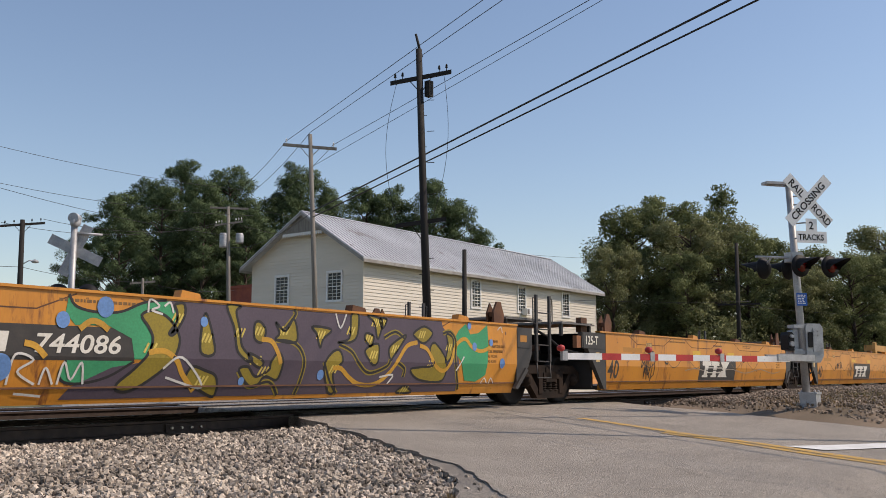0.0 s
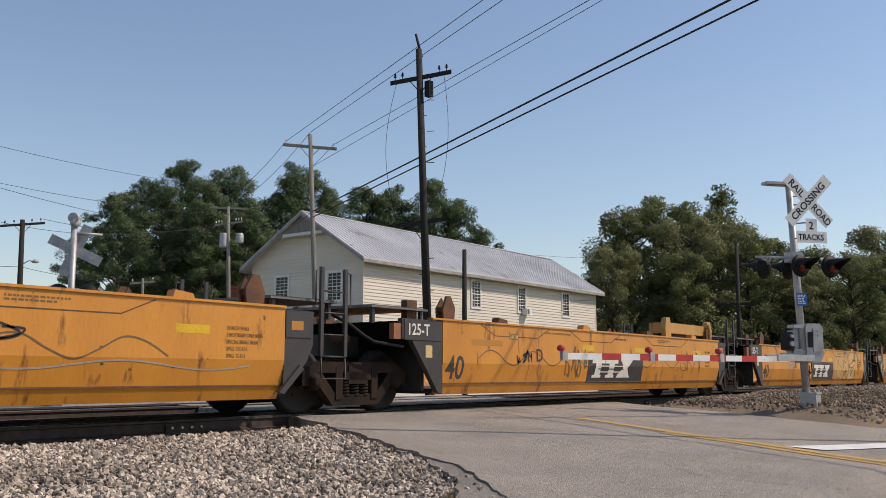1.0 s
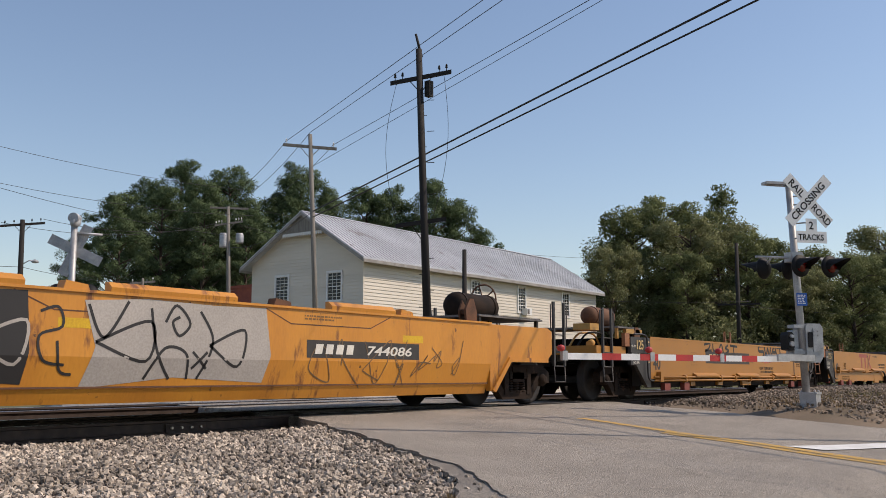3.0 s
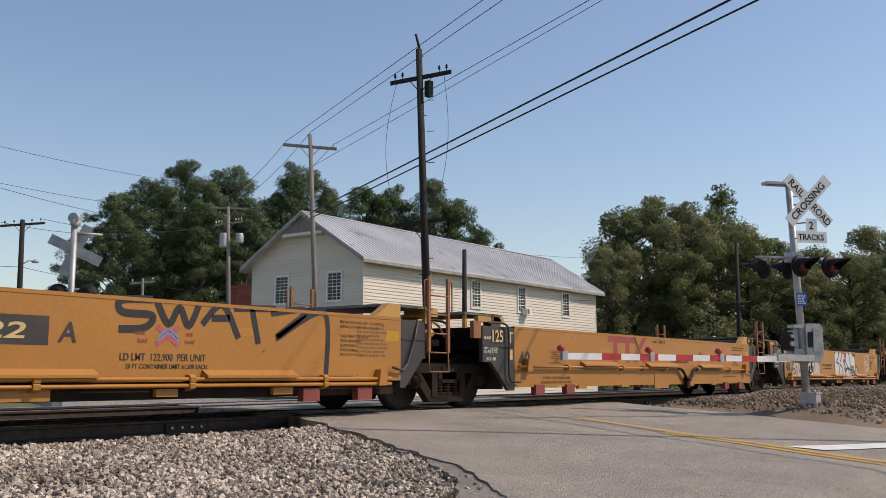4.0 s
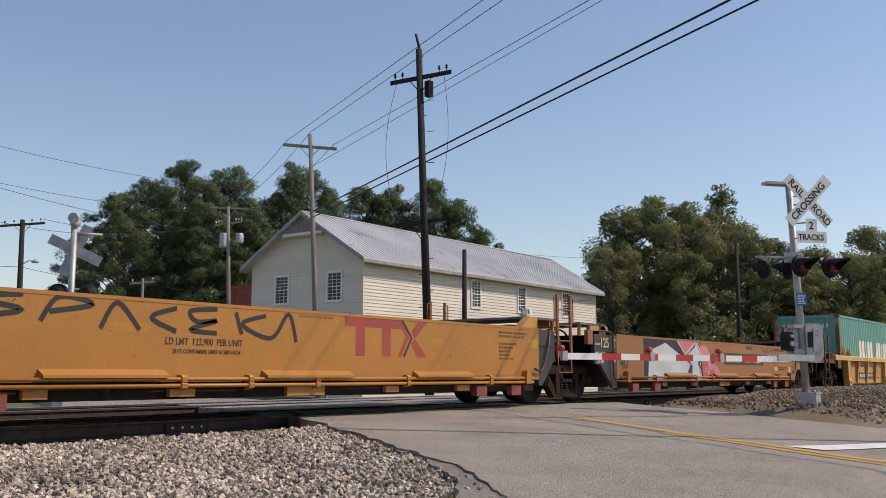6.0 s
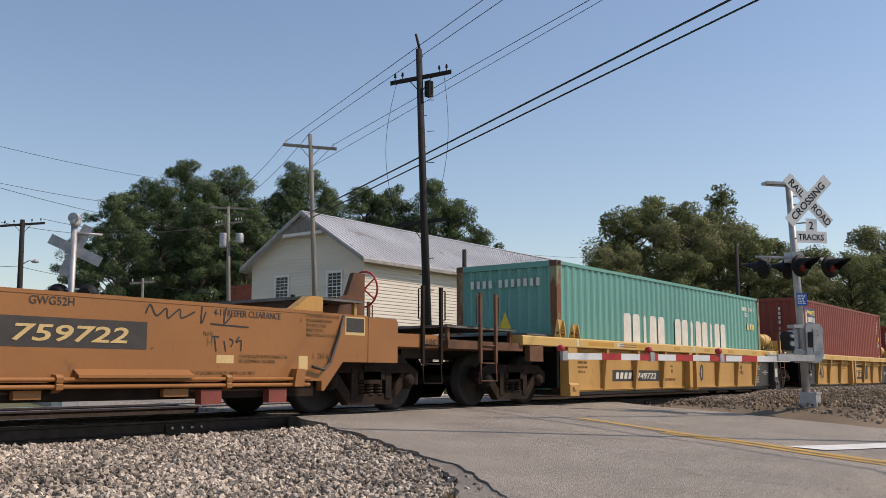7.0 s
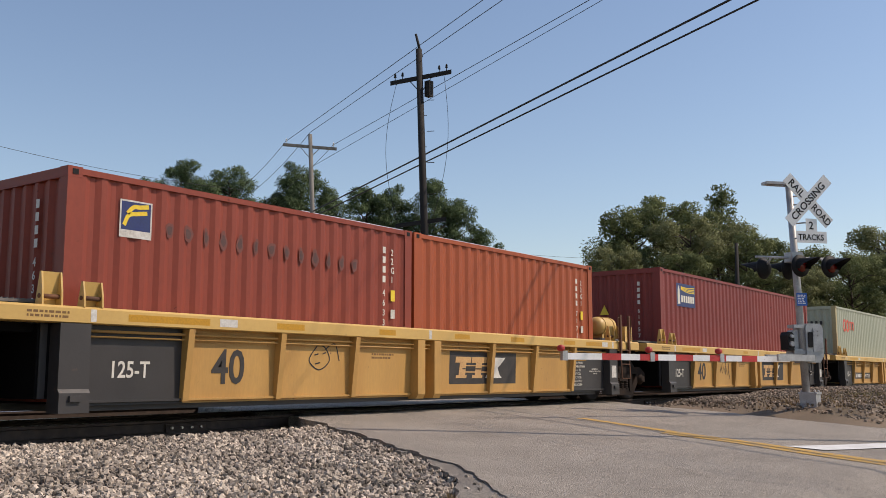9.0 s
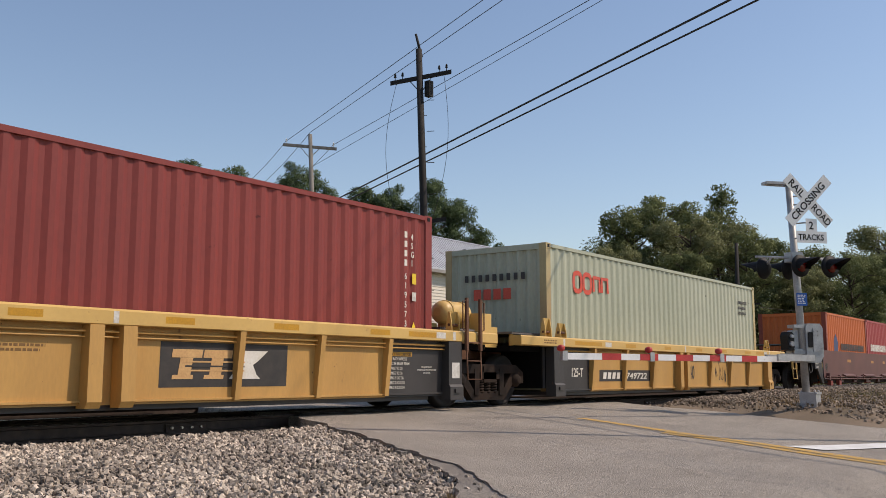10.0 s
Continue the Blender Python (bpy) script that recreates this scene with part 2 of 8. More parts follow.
xs_l = [-40, -20, -10, -5, 0] + [2 + 0.25 * i for i in range(36)]
strip("ballast_bed", xs_l, [-9 + 0.25 * i for i in range(71)], shoulder, M["ballast"], "crushed grey stone ballast under the rails", "ballast",
      lambda y: (-40, road_edges(y)[0] + 0.25))
strip("ballast_bed_east", [i / 120 for i in range(121)], [-7.6 + 0.25 * i for i in range(66)], shoulder, M["dirt"],
      "ballast bank with dry weeds beside the crossing", "ballast", lambda y: (road_edges(y)[1] - 0.2, 120))


def rail(y):
    e = bpy.data.objects.new("rail", None)
    scene.collection.objects.link(e)
    e.location = (0, y, 0)
    bm = bmesh.new()
    prism(bm, [(-.075, -.18), (.075, -.18), (.075, -.165), (.01, -.145), (.01, -.045), (.036, -.035), (.036, -.006), (-.036, -.006), (-.036, -.035), (-.01, -.045), (-.01, -.145), (-.075, -.165)], "x", -300, 400)
    part("rail_body", bm, M["steel"], e)
    bm = bmesh.new()
    prism(bm, [(-.034, -.004), (.034, -.004), (.028, 0.0), (-.028, 0.0)], "x", -300, 400)
    part("rail_head", bm, M["rail_top"], e, "polished steel running surface")
    return tagged(e, "rusty steel rail with a polished head on ties", "rail", "rails of the two tracks")


for y in (-0.755, 0.755, 3.5, 5.01):
    rail(y)


# ---- train ----
PAINT = (0.60, 0.250, 0.030)
M["orange"] = surface("orange", PAINT, (0.50, 0.195, 0.024), 0.7, 0.45, bump=0.08, grain=25, c3=(0.19, 0.065, 0.020), spots=0.15, spot_scale=2.2, stretch=(1.6, 1, .4), gritty=.16, flecks=(9.0, .69, (.10, .045, .02)))
M["orange_new"] = surface("orange_new", (0.405, 0.174, 0.028), (0.355, 0.150, 0.024), 0.6, 0.5, bump=0.05, grain=25, c3=(0.30, 0.13, 0.03), spots=0.04, spot_scale=2.0, gritty=.16, flecks=(9.0, .69, (.10, .045, .02)))
M["orange_dull"] = surface("orange_dull", (0.315, 0.130, 0.034), (0.265, 0.108, 0.028), 0.6, 0.55, bump=0.05, grain=25, c3=(0.20, 0.085, 0.03), spots=0.10, spot_scale=2.0, gritty=.14, flecks=(9.0, .70, (.10, .045, .02)))
M["yellow"] = surface("yellow", (0.50, 0.272, 0.070), (0.42, 0.225, 0.058), 0.8, 0.55, bump=0.08, grain=25, c3=(0.16, 0.08, 0.04), spots=0.11, spot_scale=2.5, stretch=(1.6, 1, .4), gritty=.16, flecks=(9.0, .69, (.10, .045, .02)))
# near-black colour that stands in for the deep shade between units
M["gap_shade"] = surface("gap_shade", (0.008, 0.007, 0.007), (0.005, 0.005, 0.005), 4, 0.95, bump=0.1)
M["gap_shade"].node_tree.nodes["Principled BSDF"].inputs["Specular IOR Level"].default_value = .08
M["panel_yellow"] = surface("panel_yellow", (0.51, 0.288, 0.082), (0.44, 0.240, 0.066), 0.9, 0.6, bump=0.08, grain=25, c3=(0.17, 0.08, 0.04), spots=0.09, spot_scale=2.2, stretch=(1.6, 1, .4), gritty=.14, flecks=(10.0, .70, (.13, .055, .025)))
M["chord"] = surface("chord", (0.62, 0.40, 0.125), (0.54, 0.34, 0.10), 0.8, 0.5, bump=0.06, grain=25, c3=(0.22, 0.09, 0.04), spots=0.07, spot_scale=3, gritty=.10, flecks=(10.0, .70, (.13, .055, .025)))
M["car_grey"] = surface("car_grey", (0.046, 0.041, 0.039), (0.032, 0.029, 0.028), 1.2, 0.55, bump=0.08, grain=25, c3=(0.12, 0.07, 0.045), spots=0.05, spot_scale=3, gritty=.10)
M["car_brown"] = surface("car_brown", (0.13, 0.045, 0.035), (0.10, 0.035, 0.028), 1.2, 0.6, bump=0.06)
M["rust"] = surface("rust", (0.15, 0.065, 0.030), (0.09, 0.042, 0.024), 4, 0.85, bump=0.3, grain=40)
M["bar_rust"] = surface("bar_rust", (0.30, 0.12, 0.05), (0.22, 0.09, 0.04), 4, 0.7, bump=0.1)
M["truck"] = surface("truck", (0.030, 0.018, 0.012), (0.013, 0.009, 0.007), 3, 0.85, bump=0.3, grain=30, c3=(0.075, 0.040, 0.025), spots=0.10, spot_scale=4)
M["truck"].node_tree.nodes["Principled BSDF"].inputs["Specular IOR Level"].default_value = .2
M["wheel"] = surface("wheel", (0.024, 0.019, 0.017), (0.015, 0.013, 0.012), 5, 0.75, bump=0.2)
M["tread"] = surface("tread", (0.40, 0.38, 0.36), (0.30, 0.28, 0.27), 3, 0.3, 0.9, bump=0.02)
M["grating"] = surface("grating", (0.20, 0.19, 0.185), (0.12, 0.11, 0.10), 4, 0.6, 0.5, bump=0.3, grain=90)
M["reflector"] = surface("reflector", (0.52, 0.26, 0.008), (0.46, 0.225, 0.008), 3, 0.4, bump=0.02)
M["reflector_bright"] = surface("reflector_bright", (0.66, 0.40, 0.012), (0.58, 0.33, 0.012), 3, 0.4, bump=0.02)
M["ghost"] = surface("ghost", (0.44, 0.19, 0.025), (0.40, 0.17, 0.022), 3, 0.5, bump=0.02)
M["mark_black"] = surface("mark_black", (0.030, 0.027, 0.025), (0.045, 0.038, 0.033), 6, 0.6, bump=0, c3=(0.3, 0.15, 0.04), spots=0.0, spot_scale=9)
M["mark_white"] = surface("mark_white", (0.70, 0.67, 0.60), (0.62, 0.58, 0.50), 5, 0.6, bump=0, c3=(0.2, 0.15, 0.11), spots=0.04, spot_scale=9)
M["mark_tan"] = surface("mark_tan", (0.62, 0.45, 0.20), (0.55, 0.38, 0.16), 5, 0.6, bump=0)
M["logo_tan"] = surface("logo_tan", (0.60, 0.36, 0.15), (0.52, 0.30, 0.12), 5, 0.6, bump=0)
M["stencil"] = surface("stencil", (0.20, 0.105, 0.03), (0.16, 0.08, 0.025), 6, 0.6, bump=0)
M["sticker"] = surface("sticker", (0.62, 0.60, 0.55), (0.5, 0.47, 0.42), 12, 0.5, bump=0)
M["jack_red"] = surface("jack_red", (0.24, 0.050, 0.035), (0.19, 0.042, 0.03), 4, 0.6, bump=0.05)
M["logo_red"] = surface("logo_red", (0.33, 0.055, 0.04), (0.28, 0.05, 0.035), 3, 0.55, bump=0)


def lathe(bm, prof, seg=24, center=(0, 0, 0)):
    """Turn (radius, y) points about the y axis."""
    c = Vector(center)
    rings = []
    for r, y in prof:
        rings.append([bm.verts.new(c + Vector((r * math.cos(2 * math.pi * i / seg), y, r * math.sin(2 * math.pi * i / seg)))) for i in range(seg)])
    for a, b in zip(rings[:-1], rings[1:]):
        for i in range(seg):
            bm.faces.new((a[i], a[(i + 1) % seg], b[(i + 1) % seg], b[i])).smooth = True
    bm.faces.new(rings[0]), bm.faces.new(rings[-1][::-1])


def empty(name):
    return new(name, None)


TEXTS = {}


def text(words, size, x, y, z, material, parent, wide=1.0, lean=0.0, facing="-y", name="lettering", side=None):
    """Painted words, left end at x, foot at z, on a side that faces -y (or -x)."""
    key = (words, size, wide, lean, material.name, side is None or z)
    if key not in TEXTS:
        cu = bpy.data.curves.new("lettering", 'FONT')
        cu.body, cu.size, cu.shear, cu.extrude, cu.resolution_u = words, size * 1.37, lean, 0.001, 3
        cu.offset = size * (.022 if size >= .1 else .006)
        ob = bpy.data.objects.new("lettering", cu)
        me = bpy.data.meshes.new_from_object(ob)
        bpy.data.objects.remove(ob)
        me.transform(Matrix.Diagonal((wide, 1, 1, 1)))
        if side:
            # cut at the folds of the side and laid on it
            bm = bmesh.new()
            bm.from_mesh(me)
            for fold in (.41, .74):
                bmesh.ops.bisect_plane(bm, geom=bm.verts[:] + bm.edges[:] + bm.faces[:], plane_co=(0, fold - z, 0), plane_no=(0, 1, 0))
            for v in bm.verts:
                v.co.z += -side(z + v.co.y) + y
            bm.to_mesh(me)
            bm.free()
        me.materials.clear(), me.materials.append(material)
        TEXTS[key] = me
    ob = new(name, TEXTS[key])
    ob.parent = parent
    tilt = 0
    if -1.37 < y < -1.362 and facing == "-y":
        # the leaning side panel of a well car
        y, tilt = c_panel(z) - .004, 1.75
    ob.matrix_basis = pose(x, y, z, 90 + tilt, 0, 0 if facing == "-y" else -90)
    return ob


def c_panel(z):
    return -1.335 - (z - .27) * .0305


def flat(y):
    return lambda z: y


def shape(name, pts, side, off, material, parent, cuts=()):
    """A painted patch on a car side: an outline of (x, z) laid on the side's profile."""
    off *= .4
    if side is a_side:
        cuts = (.41, .74)
    bm = bmesh.new()
    f = bm.faces.new([bm.verts.new((x, 0, z)) for x, z in pts])
    f.normal_update()
    bmesh.ops.triangulate(bm, faces=[f])
    for zc in cuts:
        bmesh.ops.bisect_plane(bm, geom=bm.verts[:] + bm.edges[:] + bm.faces[:], plane_co=(0, 0, zc), plane_no=(0, 0, 1))
    for v in bm.verts:
        v.co.y = side(v.co.z) - off
    bm.normal_update()
    for f in bm.faces:
        if f.normal.y > 0:
            f.normal_flip()
    me = bpy.data.meshes.new(name)
    bm.to_mesh(me), bm.free()
    me.materials.append(material)
    ob = new(name, me)
    ob.parent = parent
    return ob


def smooth_line(pts, n=7, closed=False):
    out, m = [], len(pts)
    rng = range(m if closed else m - 1)
    for i in rng:
        if closed:
            p0, p1, p2, p3 = pts[i - 1], pts[i], pts[(i + 1) % m], pts[(i + 2) % m]
        else:
            p0, p1, p2, p3 = pts[max(i - 1, 0)], pts[i], pts[i + 1], pts[min(i + 2, m - 1)]
        for k in range(n):
            t = k / n
            out.append(tuple(0.5 * (2 * b + (c - a) * t + (2 * a - 5 * b + 4 * c - d) * t * t + (3 * b - a - 3 * c + d) * t ** 3) for a, b, c, d in zip(p0, p1, p2, p3)))
    if not closed:
        out.append(tuple(pts[-1]))
    return out


def stroke(bm, pts, w, side, off, closed=False, curved=True):
    """A painted line of width w along (x, z) points."""
    off = off * .4 + .0006
    line = smooth_line(pts, 6, closed) if curved else list(pts)
    if closed:
        line.append(line[0])
    last = None
    for i, (x, z) in enumerate(line):
        a, b = line[max(i - 1, 0)], line[min(i + 1, len(line) - 1)]
        dx, dz = b[0] - a[0], b[1] - a[1]
        d = math.hypot(dx, dz) or 1
        nx, nz = -dz / d * w / 2, dx / d * w / 2
        pair = [bm.verts.new((x + nx, side(z + nz) - off, z + nz)), bm.verts.new((x - nx, side(z - nz) - off, z - nz))]
        if last:
            bm.faces.new((last[0], last[1], pair[1], pair[0]))
        last = pair


def strokes(name, lines, w, side, off, material, parent, closed=False, curved=True):
    bm = bmesh.new()
    for pts in lines:
        stroke(bm, pts, w, side, off, closed, curved)
    ob = part(name, bm, material, parent)
    return tagged(ob, kind="stuff") if len(lines) > 1 else ob


def decal(name, x0, x1, z0, z1, side, off, material, parent):
    return shape(name, [(x0, z0), (x1, z0), (x1, z1), (x0, z1)], side, off, material, parent)


def bars(name, x0, x1, z0, z1, rows, side, off, material, parent, seed=1):
    """Small unreadable stencilling: rows of short bars."""
    rnd = random.Random(seed)
    bm = bmesh.new()
    h = (z1 - z0) / rows
    for r in range(rows):
        x, end, z = x0, x1 - rnd.random() * 0.3 * (x1 - x0), z1 - (r + 0.5) * h
        while x < end:
            w = min(rnd.uniform(0.02, 0.07), end - x)
            vs = [bm.verts.new((px, side(pz) - off * .5, pz)) for px, pz in ((x, z - h * .28), (x + w, z - h * .28), (x + w, z + h * .28), (x, z + h * .28))]
            bm.faces.new(vs)
            x += w + 0.015
    return tagged(part(name, bm, material, parent), kind="stuff")


def logo(x, z, h, side, off, parent, dark, light, lean=0.10, wide=1.5, last=None):
    """A dark panel with three slanted blocks joined by speed lines."""
    k = h * 0.98
    decal("logo_panel", x - 0.55 * h, x + (3.65 * wide - .55) * h, z - 0.27 * h, z + 1.22 * h, side, off, dark, parent)

    def spot(bm, a, b):
        return bm.verts.new((x + (a + lean * b) * k * wide, side(z + b * k) - off - 0.002, z + b * k))
    for dx in (0.12, 0.98):
        bm = bmesh.new()
        for px0, px1, pz0, pz1 in ((-.26, .56, .72, 1.0), (-.02, .32, .58, .715), (-.02, .32, .14, .58), (-.16, .40, .0, .14)):
            for c in range(2):
                p0, p1 = pz0 + (pz1 - pz0) * c / 2, pz0 + (pz1 - pz0) * (c + 1) / 2
                bm.faces.new([spot(bm, dx + a, b) for a, b in ((px0, p0), (px1, p0), (px1, p1), (px0, p1))])
        part("logo_shape", bm, light, parent)
    bm = bmesh.new()
    rows = ((0, -.30, .66), (.14, -.24, .52), (.36, -.06, .42), (.50, .06, .36), (.64, .04, .50), (.86, -.10, .66), (1.0, -.18, .76))
    for (b0, l0, r0), (b1, l1, r1) in zip(rows[:-1], rows[1:]):
        bm.faces.new([spot(bm, 1.85 + a, b) for a, b in ((l0, b0), (r0, b0), (r1, b1), (l1, b1))])
    part("logo_shape", bm, last or light, parent)
    for r in range(3):
        zz = z + (0.26 + 0.15 * r) * k
        bm = bmesh.new()
        bm.faces.new([bm.verts.new((x + a * k * wide, side(b) - off - 0.004, b)) for a, b in ((0.3, zz), (2.0, zz), (2.0, zz + 0.055 * k), (0.3, zz + 0.055 * k))])
        part("logo_line", bm, dark if r == 1 else light, parent)


def truck(parent, x):
    """A freight bogie at x with two wheelsets."""
    bm = bmesh.new()
    box(bm, x - .20, x + .20, -1.12, 1.12, .42, .70)
    box(bm, x - .55, x + .55, -.45, .45, .62, .80)
    soften(bm, .03)
    t = part("truck", bm, M["truck"], parent, "dark brown cast steel bogie")
    for sy in (-1, 1):
        bm = bmesh.new()
        y0, y1 = sorted((sy * .94, sy * 1.10))
        prism(bm, [(x - 1.14, .40), (x - 1.14, .60), (x - .88, .74), (x + .88, .74), (x + 1.14, .60), (x + 1.14, .40), (x + .96, .40), (x + .90, .58), (x - .90, .58), (x - .96, .40)], "y", y0, y1)
        prism(bm, [(x - .96, .56), (x - .74, .585), (x - .45, .27), (x + .45, .27), (x + .74, .585), (x + .96, .56), (x + .50, .11), (x - .50, .11)], "y", y0 + .01, y1 - .01)
        for c in (-.39, .39):
            box(bm, x + c - .07, x + c + .07, y0 - .01, y1 + .01, .2, .66)
        box(bm, x - .30, x + .30, y0 - .02, y1 + .03, .48, .60)
        soften(bm, .015)
        part("side_frame", bm, M["truck"], t)
        for c in (-.21, 0, .21):
            bm = bmesh.new()
            pipe(bm, [(x + c + .075 * math.cos(k * .7), sy * 1.02 + .075 * math.sin(k * .7), .225 + k * .0052) for k in range(52)], .021, 5)
            part("spring", bm, M["truck"], t, "coiled steel spring")
        for dx in (-.89, .89):
            bm = bmesh.new()
            lathe(bm, [(.02, 1.17), (.075, 1.17), (.09, 1.14), (.125, 1.11), (.125, .96)], 14)
            for v in bm.verts:
                v.co.y *= sy
                v.co.x += x + dx
                v.co.z += .46
            part("axle_box", bm, M["truck"], t)
    for dx in (-.89, .89):
        bm = bmesh.new()
        lathe(bm, [(.085, -.95), (.085, -.8), (.15, -.79), (.17, -.77), (.30, -.75), (.40, -.79), (.46, -.79), (.465, -.70), (.49, -.685), (.49, -.66), (.40, -.66), (.14, -.70), (.085, -.66),
                   (.085, .66), (.14, .70), (.40, .66), (.49, .66), (.49, .685), (.465, .70), (.46, .79), (.40, .79), (.30, .75), (.17, .77), (.15, .79), (.085, .8), (.085, .95)], 26)
        for k in range(6):
            a = k * math.pi / 3
            for sy in (-1, 1):
                rod(bm, (.22 * math.cos(a), sy * .745, .22 * math.sin(a)), (.22 * math.cos(a), sy * .775, .22 * math.sin(a)), .022, 6)
        w = part("wheelset", bm, M["wheel"], t, "dark steel wheels on an axle")
        w.location = (x + dx, 0, .462)
    return t


def ladder(parent, x0, x1, y, z0, z1, material, rungs=4, hold=True, low=None):
    out = 1 if y > 0 else -1
    for i, x in enumerate((x0, x1)):
        bm = bmesh.new()
        box(bm, x - .03, x + .03, y - .022, y + .022, (low or z0 + .3), z1)
        soften(bm, .006)
        p = part("ladder_stile", bm, material, parent)
        if hold:
            bm = bmesh.new()
            s = -1 if i == 0 else 1
            pipe(bm, [(x, y, z1 - .04), (x + s * .11, y, z1 - .06), (x + s * .11, y, z1 - .52), (x, y, z1 - .55)], .012)
            part("handhold", bm, material, p)
    bm = bmesh.new()
    pipe(bm, [(x0, y, low or z0 + .32), (x0, y + out * .02, z0), (x1, y + out * .02, z0), (x1, y, low or z0 + .32)], .013)
    part("stirrup", bm, material, parent)
    for k in range(rungs):
        z = z0 + .3 + k * .30
        bm = bmesh.new()
        rod(bm, (x0, y, z), (x1, y, z), .013, 6)
        part("rung", bm, material, parent)


def plate(name, pts, y0, y1, material, parent, bev=.012, label=""):
    bm = bmesh.new()
    prism(bm, pts, "y", min(y0, y1), max(y0, y1))
    if bev:
        soften(bm, bev)
    return part(name, bm, material, parent, label)


def walkway(parent, x0, x1, z, material, half=1.35):
    bm = bmesh.new()
    box(bm, x0, x1, -half, half, z - .03, z)
    p = part("walkway", bm, M["grating"], parent, "grey steel grating walkway")
    for x in (x0 + .1, x1 - .1):
        for y in (-half + .08, half - .08):
            bm = bmesh.new()
            box(bm, x - .03, x + .03, y - .03, y + .03, z - .26, z - .03)
            part("support", bm, material, p)
    bm = bmesh.new()
    n = int((x1 - x0) / .06)
    for i in range(n):
        box(bm, x0 + .06 * i, x0 + .06 * i + .012, -half, half, z, z + .012)
    part("slats", bm, M["grating"], p)


def guide(parent, x, y, z, material, h=.36, flip=1):
    """A pair of bent plates that guide a box into the well."""
    g = plate("guide", [(x - .14 * flip, z - .02), (x + .14 * flip, z - .02), (x + .17 * flip, z + h * .55), (x + .05 * flip, z + h), (x - .06 * flip, z + h), (x - .16 * flip, z + h * .45)], y - .02, y + .02, material, parent, .006)
    plate("guide_plate", [(x - .10 * flip, z), (x + .10 * flip, z), (x + .13 * flip, z + h * .5), (x + .03 * flip, z + h * .95), (x - .12 * flip, z + h * .5)], y + (.16 if y < 0 else -.16) - .015, y + (.16 if y < 0 else -.16) + .015, material, g, .004)
    bm = bmesh.new()
    ya, yb = sorted((y, y + (.16 if y < 0 else -.16)))
    box(bm, x - .08, x + .06, ya, yb, z + h * .35, z + h * .55)
    part("guide_block", bm, material, g)


def tank(parent, x0, x1, y, z, r, material):
    bm = bmesh.new()
    lathe(bm, [(r * .35, x0 - .07), (r * .8, x0 - .03), (r, x0 + .05), (r, (x0 + x1) / 2), (r, x1 - .05), (r * .8, x1 + .03), (r * .35, x1 + .07)], 18)
    for v in bm.verts:
        px, py, pz = v.co
        v.co = (py, y + px, z + pz)
    t = part("air_tank", bm, material, parent)
    for x in (x0 + .15, x1 - .15):
        bm = bmesh.new()
        lathe(bm, [(r + .012, x - .025), (r + .012, x + .025)], 18)
        for v in bm.verts:
            px, py, pz = v.co
            v.co = (py, y + px, z + pz)
        box(bm, x - .04, x + .04, y - .12, y + .12, z - r - .12, z - r + .03)
        part("tank_strap", bm, material, t)


def brake_wheel(parent, x, y, z, r, material):
    """A hand brake wheel that faces along x."""
    bm = bmesh.new()
    ring = [(x, y + r * math.cos(a * math.pi / 9), z + r * math.sin(a * math.pi / 9)) for a in range(19)]
    pipe(bm, ring, .017)
    for k in range(5):
        a = k * 2 * math.pi / 5
        rod(bm, (x, y, z), (x, y + r * math.cos(a), z + r * math.sin(a)), .013, 6)
    rod(bm, (x - .12, y, z), (x + .03, y, z), .03, 8)
    part("brake_wheel", bm, material, parent)


A_P, B_P, C_P = 15.6, 15.55, 15.8


def a_side(z):
    return float(np.interp(z, [0.24, 0.41, 0.74, 1.42], [-1.36, -1.43, -1.5, -1.5]))


def well_floor(car, x0, x1, material, top=.235):
    bm = bmesh.new()
    box(bm, x0 + .3, x1 - .3, -1.28, 1.28, top - .075, top)
    part("floor_plate", bm, material, car)
    for x in (x0, x1 - .08):
        bm = bmesh.new()
        box(bm, x, x + .08, -1.30, 1.30, .30, 1.18)
        soften(bm, .01)
        part("bulkhead", bm, material, car)


def draft_beam(car, x0, x1, material):
    bm = bmesh.new()
    prism(bm, [(x0, .84), (x1, .84), (x1, 1.16), (x0, 1.16)], "y", -.38, .38)
    soften(bm, .03)
    part("draft_beam", bm, material, car)
    bm = bmesh.new()
    rod(bm, ((x0 + x1) / 2, -.7, 1.10), ((x0 + x1) / 2, .7, 1.10), .06, 8)
    part("pivot_pin", bm, M["rust"], car)


